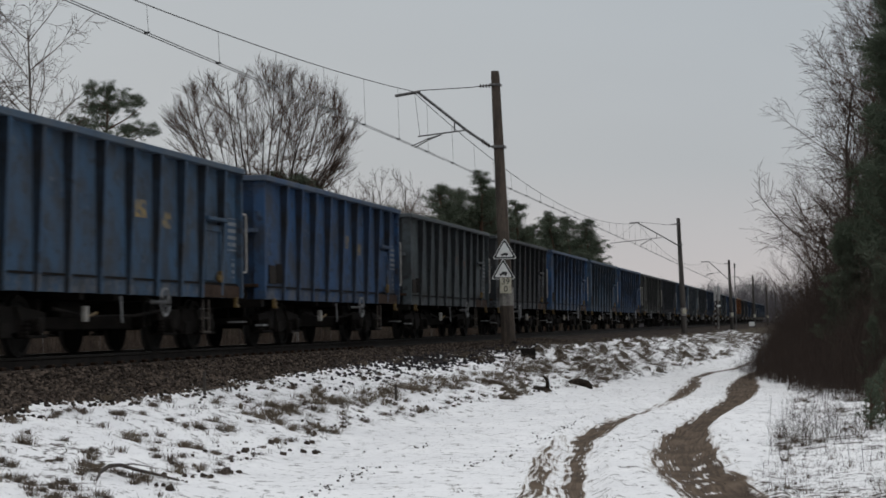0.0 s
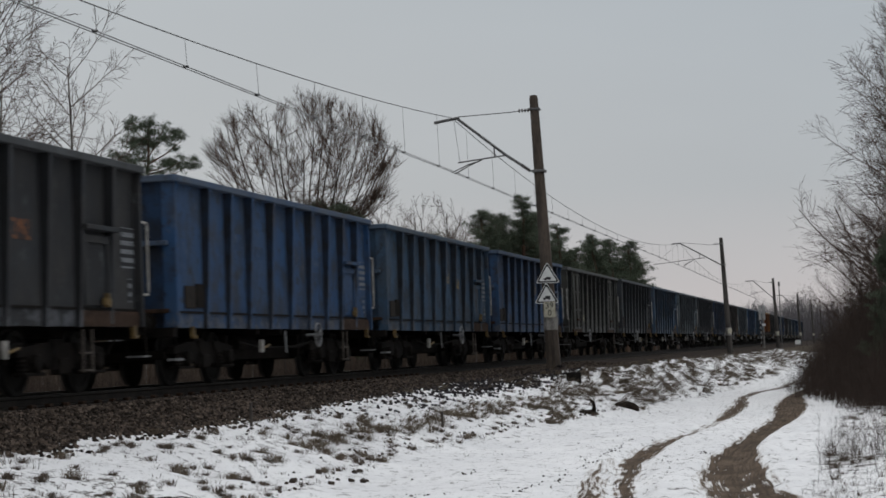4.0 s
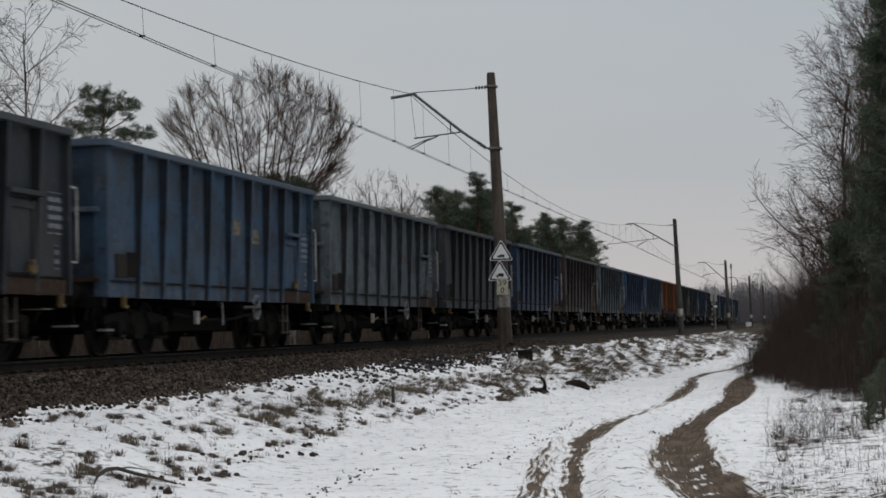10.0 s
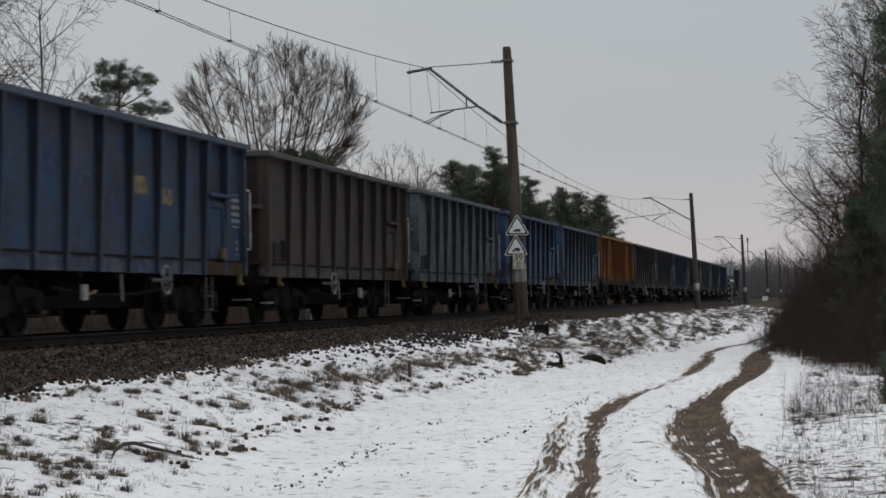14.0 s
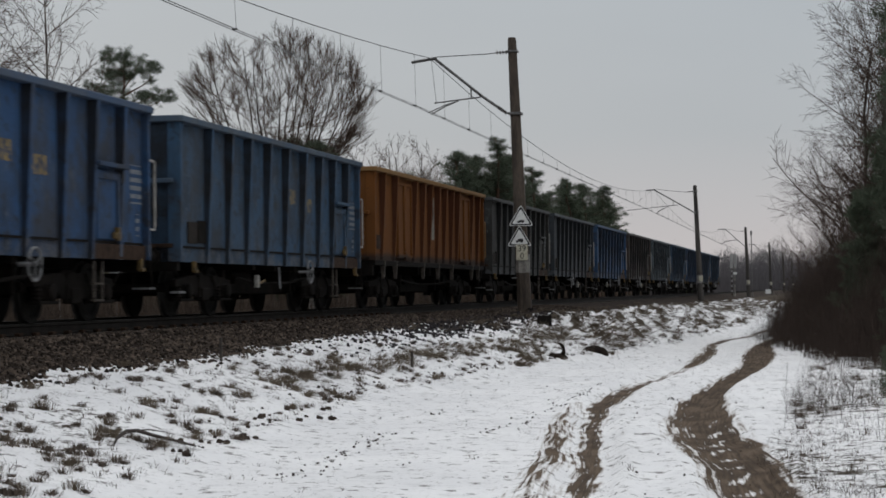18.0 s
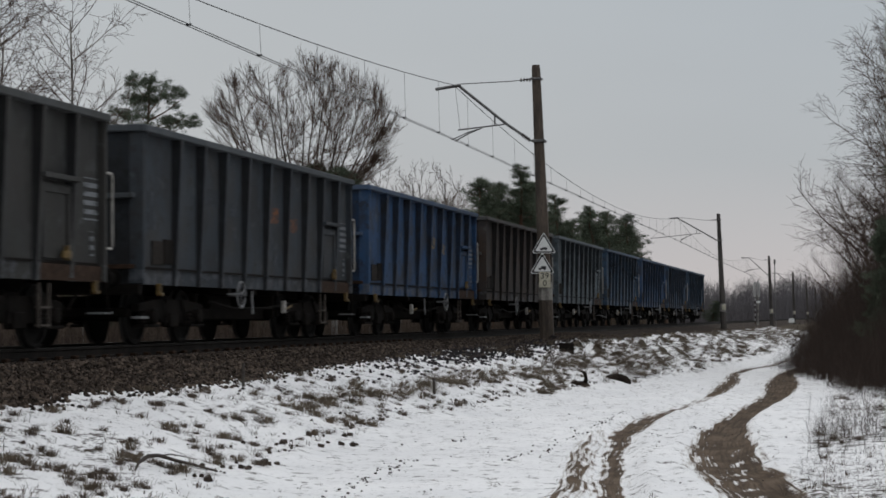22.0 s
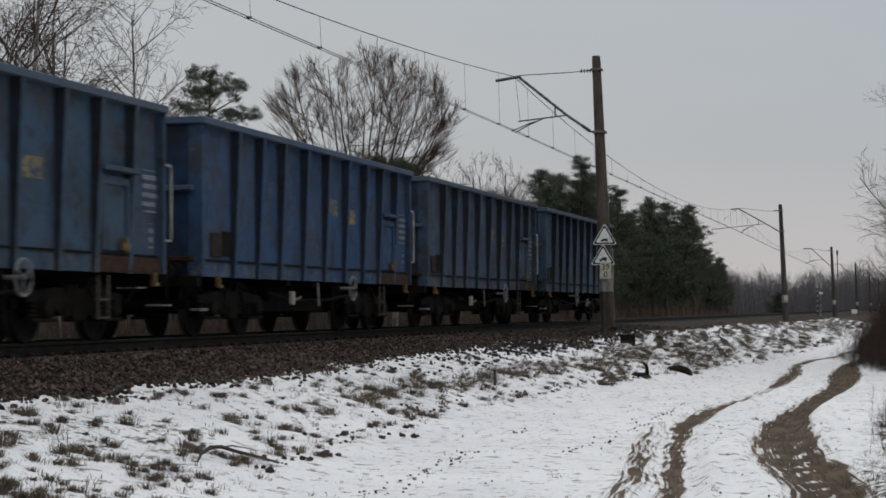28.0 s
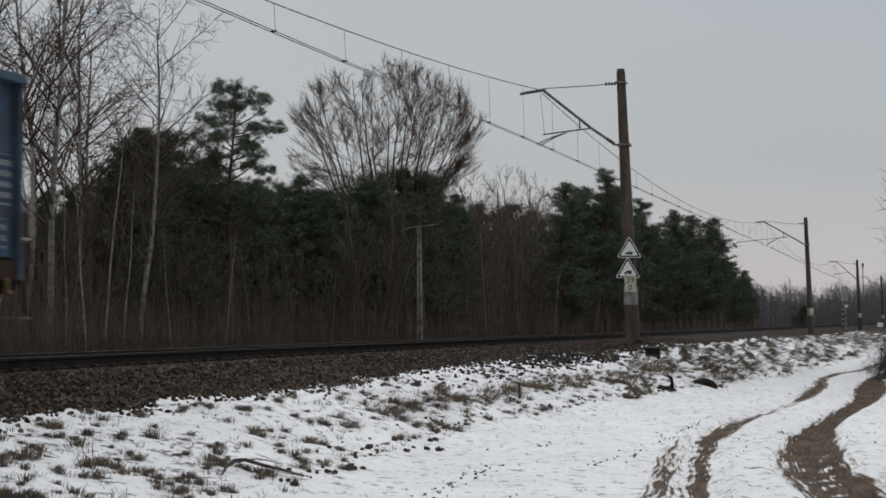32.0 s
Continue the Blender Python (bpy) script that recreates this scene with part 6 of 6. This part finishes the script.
def layered_pine(label, seed, h, low, spread, limbs, pads):
    """An old Scots pine: crooked bare trunk, rising limbs and flat pads of needles at their forks and ends."""
    rng = random.Random(seed)
    VT, FT, VN, FN = [], [], [], []
    pts = [Vector((0.018 * h * math.sin(2.6 * f * math.pi), 0.012 * h * math.cos(3.1 * f), h * f - 0.1)) for f in (k / 10 for k in range(11))]
    ring_tube(VT, FT, pts, [0.013 * h * (1 - 0.88 * k / 10) + 0.012 for k in range(11)], 7)
    for k in range(limbs):
        g = (k + rng.uniform(0.2, 0.8)) / limbs
        f = low + (0.99 - low) * g
        i = min(9, int(f * 10))
        p0 = pts[i].lerp(pts[i + 1], f * 10 - i)
        reach = spread * (0.62 + 0.75 * g - 1.22 * g * g) * rng.uniform(0.65, 1.15)
        a = k * 2.4 + rng.uniform(-0.5, 0.5)
        d = Vector((math.cos(a), math.sin(a), rng.uniform(0.12, 0.6)))
        limb = [p0, p0 + d * reach * 0.5, p0 + d * reach + Vector((0, 0, reach * 0.12))]
        ring_tube(VT, FT, limb, [0.016 + reach * 0.018, 0.012 + reach * 0.010, 0.008], 4)
        for c in range(max(1, round(pads * (0.35 + 0.65 * reach / spread)))):
            u = rng.uniform(0.45, 1.05)
            q = limb[0].lerp(limb[1], u * 2) if u < 0.5 else limb[1].lerp(limb[2], u * 2 - 1)
            q = q + Vector((rng.gauss(0, 0.16), rng.gauss(0, 0.16), 0.04)) * reach
            wide = rng.uniform(0.25, 0.48)
            for _ in range(9):
                b = q + Vector((rng.gauss(0, 0.55) * wide, rng.gauss(0, 0.55) * wide, rng.gauss(0.1, 0.32) * wide))
                needle_clump(VN, FN, rng, b, rng.uniform(0.18, 0.26), 6)
    for _ in range(10):
        needle_clump(VN, FN, rng, pts[-1] + Vector((rng.gauss(0, 0.2), rng.gauss(0, 0.2), rng.gauss(0, 0.15))), 0.2, 4)
    tree = thing("pine_tree", label, "pine tree")
    link_mesh("trunk", mesh_from("trunk", VT, FT, M["pine_bark"], True), tree)
    link_mesh("crown", mesh_from("crown", VN, FN, M["needle"]), tree, "separate flat pads of dark needles")
    return tree


def wood_z(s, w):
    return height(s, w) if -60 < w < 70 else 0.3


def stand(tree, s, w, scale=1.0, turn=0.0, sink=0.05, first=False, wide=1.0):
    p = T(s, w, wood_z(s, w) - sink)
    m = pose(p.x, p.y, p.z, 0, 0, turn) @ Matrix.Diagonal((scale * wide, scale * wide, scale, 1))
    if first:
        tree.matrix_basis = m
        return tree
    return copy_thing(tree, m @ Matrix.Diagonal((1 / tree.scale.x, 1 / tree.scale.y, 1 / tree.scale.z, 1)))


def by_sight(az, w):
    """The place at the lateral distance w that lies az degrees left of the world's y axis as seen from the road."""
    k = w / math.sin(radians(az + PSI))
    return k * math.cos(radians(az + PSI)), w


# height line of the dense wood: az (degrees), elevation of its top
CANOPY = ((-5.5, 1.1), (-4.9, 1.6), (-4.5, 2.3), (-4.1, 2.9), (-3.2, 3.1), (-2.7, 2.8), (-2.1, 3.5), (-1.2, 3.9), (-0.8, 4.2), (-0.4, 3.9), (0.4, 3.8), (0.9, 3.55), (1.6, 3.5), (2.4, 3.4), (3.5, 3.7), (4.0, 4.3), (5.0, 4.5), (5.7, 4.3), (6.3, 3.9), (7.3, 3.8), (8.2, 4.1), (8.7, 4.0), (10.0, 4.5), (10.9, 5.0), (11.6, 5.6), (12.4, 5.6), (13.2, 5.3), (14.0, 4.0), (20.0, 4.0))


def build_wood():
    rng = random.Random(21)
    birches = [bare_tree("birch_tree", "tall bare birch with pale trunk behind the track", 31 + i, 15.0, 0.13, BIRCH, trunk=M["birch"], category="birch tree") for i in range(2)]
    slims = [bare_tree("young_birch", "slender pale-stemmed bare birch at the wood's edge", 41 + i, 9.0, 0.055, SLIM, trunk=M["birch"], category="birch tree") for i in range(3)]
    browns = [bare_tree("bare_tree", "bare brown deciduous tree in the wood", 51 + i, 10.5, 0.10, BROWN, category="bare tree") for i in range(3)]
    willow = fan_willow("large bare willow with a round fan of reddish twigs", 67, 6.2, 13.6, (6.6, 5.6, 4.9), 17)
    pines = [pine("dense dark green pine at the wood's edge", 71 + i, 11.0, 0.10, 2.3, 105, 10, 0.31, 5) for i in range(3)]
    tall = [pine("tall dark green pine with pointed crown", 81 + i, 13.0, 0.18, 2.2, 100, 10, 0.30, 5) for i in range(2)]
    mass = [pine("dark pine standing deep in the wood", 101 + i, 11.0, 0.12, 2.7, 46, 9, 0.55, 6) for i in range(2)]
    umbrella = layered_pine("solitary Scots pine with open layered crown", 94, 14.0, 0.44, 3.8, 42, 7)
    # single trees that stand out: az (degrees), lateral distance, scale
    s, w = by_sight(5.35, 36.0)
    stand(willow, s, w, 1.0, 6, first=True)
    s, w = by_sight(9.85, 34.0)
    stand(umbrella, s, w, 0.93, 70, first=True)
    s, w = by_sight(15.0, 31.0)
    stand(birches[0], s, w, 1.10, 15, first=True)
    s, w = by_sight(12.45, 33.0)
    stand(birches[1], s, w, 0.98, 120, first=True)
    for az, lat, k, tree in ((16.6, 30.0, 1.1, birches[1]), (19.0, 34.0, 1.0, birches[0]), (17.6, 40.0, 1.05, birches[1]), (14.2, 37.0, 1.12, birches[0]), (15.8, 36.0, 1.1, birches[1]), (13.6, 42.0, 1.15, birches[1])):
        s, w = by_sight(az, lat)
        stand(tree, s, w, k, rng.uniform(0, 360))
    s, w = by_sight(2.34, 35.0)
    stand(browns[0], s, w, 1.22, 0, first=True)

    def put(tree, az, lat, k, wide=1.0):
        s, w = by_sight(az, lat)
        f = tree.name in unused
        unused.discard(tree.name)
        stand(tree, s, w, k, rng.uniform(0, 360), first=f, wide=wide)

    def reach_up(tree, own, az, lat, el, wide=1.0):
        """Stands a tree so that its top rises el degrees over the eye."""
        far = lat / math.sin(radians(az + PSI))
        put(tree, az, lat, (1.25 + far * math.tan(radians(el))) / own, wide)
    unused = {t.name for t in slims + browns[1:] + pines + tall + mass}
    # pines at the front of the wood: az, elevation of the top, lateral distance
    for i, (az, el, lat) in enumerate(((0.19, 4.20, 32), (-0.36, 4.15, 33), (-0.74, 4.62, 32), (-1.20, 4.10, 33), (-1.63, 3.95, 32), (-2.10, 3.70, 33), (-2.50, 3.0, 34), (-2.94, 3.25, 33), (-3.28, 3.36, 32), (-3.68, 3.22, 33), (-4.08, 3.10, 32), (-4.42, 2.75, 33), (-4.85, 1.80, 32), (-5.15, 1.55, 32), (-5.42, 1.34, 32),
                                       (13.25, 5.5, 36), (12.85, 5.9, 37), (12.42, 5.85, 36), (12.0, 5.8, 37), (11.6, 5.85, 36), (11.2, 5.4, 37), (10.85, 5.2, 36), (10.35, 4.6, 37), (9.3, 4.2, 37), (8.66, 4.2, 37), (8.16, 4.5, 36), (7.75, 4.0, 37), (7.3, 3.85, 37), (6.8, 3.85, 37), (6.34, 3.95, 36), (5.95, 4.2, 34), (5.55, 4.5, 33), (5.1, 4.6, 33), (4.7, 4.68, 34), (4.3, 4.55, 33), (3.95, 4.45, 34), (3.6, 3.9, 35), (9.0, 4.15, 36), (8.4, 4.3, 39), (7.9, 4.15, 40), (7.55, 4.1, 35), (7.05, 4.0, 35), (6.6, 4.05, 34), (3.4, 3.8, 37), (9.6, 4.35, 38), (10.0, 4.5, 40), (10.6, 4.8, 38), (14.3, 4.2, 38), (15.4, 4.0, 38), (17.0, 4.2, 38), (18.5, 4.4, 38))):
        if i % 3 == 2:
            reach_up(tall[i % 2], 13.3, az, lat, el, 1.45 if az > -4.6 else 2.0)
        else:
            reach_up(pines[(i + i // 3) % 3], 11.3, az, lat, el, 1.5)
    # bare tops between them
    for az, el, lat, k in ((1.63, 4.45, 36, 1), (0.98, 4.75, 35, 2), (1.25, 4.5, 37, 0), (2.0, 4.5, 36, 2), (2.6, 4.6, 36, 1), (3.0, 3.9, 37, 1), (0.72, 3.9, 37, 0), (2.75, 3.75, 35, 2), (1.95, 3.8, 36, 0), (1.3, 3.8, 38, 1), (3.3, 3.7, 36, 0), (2.1, 3.7, 40, 2), (0.45, 3.9, 39, 1), (8.3, 4.6, 46, 0), (14.6, 4.4, 37, 1), (13.8, 4.6, 37, 2), (15.9, 4.5, 39, 0), (16.8, 4.5, 37, 1)):
        reach_up(browns[k], 11.6, az, lat, el, 0.95)
    # second row, lower, behind the gaps
    az = -5.0
    while az < 19.0:
        el = lerp_table(az, CANOPY) * 0.86
        if 0.5 < az < 3.5:
            reach_up(browns[rng.randrange(3)], 11.6, az, rng.uniform(38, 44), el * 1.15, 1.0)
        else:
            reach_up(mass[rng.randrange(2)], 11.6, az, rng.uniform(38, 44), el, 1.35)
        az += 0.40
    # pale young stems at the edge
    for az, lat, k in ((14.0, 28, 0.75), (13.5, 29, 0.95), (12.9, 30, 0.8), (14.6, 30, 0.8), (11.6, 30, 0.6), (10.0, 29, 0.62), (9.3, 33, 0.6), (2.35, 30, 0.95), (3.3, 30, 0.5), (0.35, 31, 0.75), (-0.3, 31, 0.55), (1.4, 32, 0.6),
                       (3.0, 31, 0.55), (6.9, 31, 0.5), (-4.9, 33, 0.75), (8.0, 32, 0.55)):
        put(slims[int(az * 7) % 3], az, lat, k)
    put(mass[0], -6.76, 18, 0.30, 2.3)
    # dark pines close the wood behind its bare stretch; brown trees stand before the willow
    for i in range(8):
        reach_up(mass[i % 2], 11.6, 0.6 + 0.38 * i, 47, 3.15 + 0.25 * (i % 3), 1.3)
    for i, (az, el) in enumerate(((6.4, 3.6), (5.9, 4.3), (5.5, 4.7), (5.05, 4.8), (4.6, 4.6), (4.1, 3.9), (3.6, 3.8))):
        reach_up(browns[i % 3], 11.6, az, 31, el, 1.0)
    for tree in slims + browns[1:] + pines + tall + mass:
        if tree.name in unused:
            put(tree, 9.0, 48, 0.8)
    return mass, tall, browns, slims, umbrella


WOOD = build_wood()


def sticks(name, label, count, place, material, category="brushwood", side=(0.010, 0.03), forks=3, fork_len=0.35, droop=0.0):
    """A thicket of thin stems with side shoots, joined: place(rng) gives s, w, height."""
    rng = random.Random(name)
    V, F = [], []

    def blade(a, b, r):
        d = b - a
        x = d.cross(Vector((rng.gauss(0, 1), rng.gauss(0, 1), 0.2))).normalized() * r
        y = d.cross(x).normalized() * r
        k = len(V)
        for q in (a + x, a - x * 0.5 + y * 0.8, a - x * 0.5 - y * 0.8, b):
            V.append((q.x, q.y, q.z))
        F.extend(((k, k + 1, k + 3), (k + 1, k + 2, k + 3), (k + 2, k, k + 3)))
    for _ in range(count):
        s, w, h = place(rng)
        a = T(s, w, wood_z(s, w) - 0.05)
        r = rng.uniform(*side)
        mid = a + Vector((rng.gauss(0, 0.07) * h, rng.gauss(0, 0.07) * h, h * 0.5))
        tip = mid + Vector((rng.gauss(0, 0.10) * h, rng.gauss(0, 0.10) * h, h * 0.5))
        blade(a, tip, r)
        for _ in range(forks):
            f = rng.uniform(0.25, 0.95)
            q = a.lerp(tip, f)
            ln = h * fork_len * rng.uniform(0.4, 1.1)
            blade(q, q + Vector((rng.gauss(0, 0.42), rng.gauss(0, 0.42), rng.uniform(0.35, 0.95) - droop)) * ln, r * 0.5)
    ob = new(name, mesh_from(name, V, F, material))
    return tagged(ob, label, category, kind="stuff")


def in_wood(rng):
    az = rng.uniform(-5.6, 20.5) if rng.random() < 0.7 else rng.uniform(-1.0, 5.0)
    s, w = by_sight(az, rng.uniform(35, 56))
    far = math.hypot(s, w)
    top = 1.2 + far * math.tan(radians(lerp_table(az, CANOPY)))
    if not 0.4 < az < 3.5 and az < 13.4:
        top *= 0.84
    return s, w, top * rng.uniform(0.5, 1.02) * (1 + 0.10 * noise.noise(Vector((az * 3, 5.0, 0))))


def wood_edge(rng):
    az = rng.uniform(-5.6, 20.5)
    s, w = by_sight(az, rng.uniform(26.5, 33))
    return s, w, rng.uniform(0.5, 2.6)


def deep_wood(rng):
    s, w = by_sight(rng.uniform(-5.4, 21), rng.uniform(60, 75))
    return s, w, rng.uniform(4, 8.5)


sticks("wood_undergrowth", "dense brown leafless undergrowth of the wood", 10000, in_wood, M["wood_brush"], "undergrowth", (0.03, 0.075), 4, 0.24)
sticks("edge_undergrowth", "low brown brushwood along the edge of the wood", 3500, wood_edge, M["brush"], "undergrowth", (0.010, 0.025), 4, 0.4)
def edge_thicket(rng):
    az = rng.uniform(-3.0, 20.5)
    s, w = by_sight(az, rng.uniform(27.5, 33))
    tall = 1 + 0.5 * noise.noise(Vector((az * 1.3, 2.0, 0)))
    return s, w, rng.uniform(1.8, 7.0) * tall


sticks("edge_thicket", "tall thin brown saplings crowding the edge of the wood", 750, edge_thicket, M["brush"], "undergrowth", (0.007, 0.016), 9, 0.34)
sticks("deep_undergrowth", "dark stems deep inside the wood", 4500, deep_wood, M["wood_brush"], "undergrowth", (0.08, 0.20), 3, 0.4)


def far_edge(rng):
    d = rng.uniform(430, 640)
    a = radians(rng.uniform(-13.5, -4.2))
    p = Vector((math.sin(-a) * d, math.cos(a) * d, 0))
    s, w = p.x * SIN + p.y * COS, -p.x * COS + p.y * SIN
    clump = 1 + 0.35 * noise.noise(Vector((a * 60, 3.0, 0))) + 0.2 * noise.noise(Vector((a * 220, 9.0, 0)))
    return s, w, rng.uniform(5.0, 11.0) * clump * (d / 520)


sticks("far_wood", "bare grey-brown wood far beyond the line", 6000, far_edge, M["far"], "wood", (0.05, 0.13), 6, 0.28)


def dry_reeds(rng):
    s, w = by_sight(rng.uniform(-3.5, 19), rng.uniform(18, 27))
    return s, w, rng.uniform(0.3, 1.1)


# dark thicket colour stands in for the shade seen under the train
sticks("dry_weeds", "dark dry weeds and grass beyond the track", 5000, dry_reeds, M["thicket"], "weeds", (0.006, 0.016), 3, 0.4)


def build_utility_pole():
    s, w = by_sight(4.32, 27.5)
    ob = thing("utility_pole", "weathered concrete utility pole with a crossarm before the wood", "utility pole", at_track(s, w, wood_z(s, w)))
    bm = bmesh.new()
    tube(bm, [(-0.10, 0, -0.2), (-0.06, 0, 6.5)], [0.08, 0.06], 6)
    tube(bm, [(0.10, 0, -0.2), (0.06, 0, 6.5)], [0.08, 0.06], 6)
    for z in (0.8, 1.7, 2.6, 3.5, 4.4, 5.3, 6.2):
        box(bm, -0.08, 0.08, -0.06, 0.06, z, z + 0.2)
    part("post", bm, M["old_pole"], ob)
    part("crossarm", tube(bmesh.new(), [(-1.05, 0, 6.2), (-0.5, 0, 6.38), (0.5, 0, 6.46), (1.05, 0, 6.52)], 0.04, 6), M["galv"], ob)
    for x in (-0.95, 0.0, 0.95):
        part("insulator", turned(bmesh.new(), [(0.0, 0.03), (0.05, 0.07), (0.12, 0.06), (0.16, 0.02)], "z", 8, (x, 0, 6.4)), M["insulator"], ob)


build_utility_pole()


# ---- right-hand thicket beside the road ----
def build_right():
    rng = random.Random(5)
    droops = [bare_tree("birch_tree", "bare drooping birch in the roadside thicket", 131 + i, 10.5, 0.10, DROOP, trunk=M["bark"], category="birch tree", thin=0.46, least=0.0055) for i in range(2)]
    slim = bare_tree("young_tree", "slender upright bare tree in the roadside thicket", 141, 11.0, 0.055, UPRIGHT, trunk=M["bark"], category="bare tree", thin=0.46, least=0.0055)
    stand(droops[0], 60.0, -0.7, 0.92, 200, first=True)
    stand(droops[1], 57.0, -2.4, 0.98, 40, first=True)
    stand(slim, 55.0, -2.0, 0.95, 0, first=True)
    for s, w, k, turn, tree in ((58, -1.5, 0.78, 310, droops[0]), (63, -1.1, 0.84, 75, droops[1]), (63, 0.3, 0.48, 90, droops[1]), (66, -1.7, 0.78, 140, droops[1]), (61, -3.0, 1.08, 10, slim), (72, -1.9, 0.85, 60, slim), (59, -3.6, 1.15, 250, slim), (70, -4, 1.1, 300, droops[0]), (62, -2.3, 0.9, 330, slim),
                                (52, -3.4, 0.9, 170, slim), (80, -1.4, 0.62, 33, droops[1]), (90, -0.6, 0.55, 80, droops[0]), (58, -1.7, 0.62, 280, slim), (64, -0.9, 0.58, 20, slim), (57, -2.9, 1.0, 95, slim), (68, -2.6, 1.0, 215, slim)):
        stand(tree, s, w, k, turn)
    pine_r = pine("dark green pine in the roadside thicket", 151, 9.6, 0.05, 1.9, 150, 14, 0.27, 7)
    stand(pine_r, 51.0, -2.35, 1.06, 0, first=True)
    for s, w, k in ((60.0, -3.1, 1.15), (47.0, -3.3, 1.0), (51.0, -0.75, 0.42), (44.0, -1.45, 0.28), (41.5, -1.15, 0.17), (66.0, -4.0, 1.25), (55.0, -2.6, 1.12)):
        stand(pine_r, s, w, k, rng.uniform(0, 360))
    sapling = pine("small green pine sapling in the verge snow", 157, 1.1, 0.10, 0.42, 22, 5, 0.10, 6)
    stand(sapling, 29.0, -0.72, 0.72, 0, first=True)
    for s, w, k in ((30.6, -1.0, 0.9), (33.0, -0.95, 0.6), (36.5, -1.5, 1.0)):
        stand(sapling, s, w, k, rng.uniform(0, 360))
    # unseen trees along the road beside and behind the camera, added to block skylight
    pines, tall, browns, slims, umbrella = WOOD
    for s in range(-44, 44, 22):
        for lat, tree in ((-14.5, pines[(s // 11) % 2]), (-19, browns[(s // 11) % 3])):
            stand(tree, s + rng.uniform(-2, 2), lat + rng.uniform(-1.5, 1.5) - max(0.0, s) * 0.12, rng.uniform(0.8, 1.1), rng.uniform(0, 360))


build_right()


def thicket_edge(s):
    return lerp_table(s, ((36, -2.2), (38, -1.3), (45, -0.1), (50, 0.85), (55, 1.6), (62, 2.0), (80, 1.9), (130, 0.8)))


def in_thicket(rng):
    s = 40 + 75 * rng.random() ** 1.5
    ragged = thicket_edge(s) + 0.7 * noise2(s, 3.0, 2.2, 1.7) + rng.gauss(-0.1, 0.22)
    w = ragged - abs(rng.gauss(0, 1.7))
    low = min(1.0, max(0.0, (thicket_edge(s) - w) / 2.6))
    lump = 1 + 0.75 * noise2(s, w, 1.6, 4.4)
    return s, w, (rng.uniform(0.4, 1.2) + 3.7 * low * rng.random() ** 1.2) * lump


def near_saplings(rng):
    s, w = rng.uniform(19, 42), rng.uniform(-4.5, 0.5)
    if rng.random() < 0.6:
        s, w = rng.gauss(27.5, 2.6), rng.gauss(0.15, 0.38)
    return s, min(w, 0.75 - 0.3 * rng.random()), rng.uniform(0.05, 0.17) + 0.45 * rng.random() ** 5


def low_brush(rng):
    if rng.random() < 0.5:
        s = rng.uniform(30, 52)
        return s, thicket_edge(max(38, s)) - rng.uniform(0.0, 4.0) - max(0, 40 - s) * 0.15, rng.uniform(0.2, 0.7)
    s = 37 + 30 * rng.random() ** 1.4
    return s, thicket_edge(s) + rng.gauss(-0.1, 0.35) + 0.5 * noise2(s, 2.0, 1.6, 5.0), 0.10 + 0.5 * rng.random() ** 2


sticks("roadside_thicket", "dense dark brown leafless thicket beside the road", 10000, in_thicket, M["thicket"], "thicket", (0.003, 0.008), 7, 0.50)
sticks("road_saplings", "thin bare saplings and weeds standing in the snow", 620, near_saplings, M["thicket"], "saplings", (0.0015, 0.0042), 6, 0.85)
sticks("low_brush", "low dry weeds at the thicket's foot", 3800, low_brush, M["thicket"], "weeds", (0.002, 0.005), 8, 0.9, 0.4)


def verge_weeds(rng):
    s = 14.5 + 30 * rng.random() ** 1.3
    w = 0.75 - 3.2 * rng.random() * min(1.0, s / 30)
    return s, w, rng.uniform(0.03, 0.12) * (1 + 0.8 * noise2(s, w, 0.9, 3.3))


sticks("verge_weeds", "short dry weeds scattered over the verge snow", 1900, verge_weeds, M["thicket"], "weeds", (0.0015, 0.004), 5, 1.0, 0.25)


def verge_brush(rng):
    s = rng.uniform(26, 46)
    edge = thicket_edge(max(36, s)) - max(0.0, 36 - s) * 0.02
    w = edge + rng.uniform(-1.2, 0.9) * min(1.0, s / 40)
    return s, min(w, 0.7), rng.uniform(0.06, 0.22) * (1 + 0.9 * noise2(s, w, 1.0, 6.1)) + 0.25 * rng.random() ** 6


sticks("verge_brush", "low brown brush and weeds before the thicket", 3600, verge_brush, M["thicket"], "weeds", (0.0015, 0.004), 7, 0.9, 0.35)


# ---- what moves: the train rolls by and its wheels turn ----
def train_tail(t):
    """Place along the track of the last wagon's trailing end; the train slows a little as it passes."""
    u = (t - 15.0) / 15.0
    return 212.683 + u * (-181.981 + u * (4.747 + u * (-1.106 - 1.261 * u)))


def motions():
    times = [float(t) for t in range(33)]
    for wagon, q in train:
        walk(wagon, [(t, at_track(train_tail(t) + q, TRACK_W, RAIL_Z)) for t in times])
    # wheels roll without slip; alike wheelsets share their keys
    made = {}
    ticks = [k / 30 for k in range(961)]
    for wagon, q in train:
        for ob in wagon.children_recursive:
            if not ob.name.startswith("wheelset"):
                continue
            key = round(ob.matrix_basis.translation.y, 3)
            if key in made:
                ob.rotation_mode = "QUATERNION"
                ob.animation_data_create()
                ob.animation_data.action = made[key].animation_data.action
                ob.animation_data.action_slot = made[key].animation_data.action_slot
            else:
                y = ob.matrix_basis.translation.y
                walk(ob, [(t, pose(0, y, 0.457, math.degrees((train_tail(0.0) - train_tail(t)) / 0.457))) for t in ticks])
                made[key] = ob


motions()
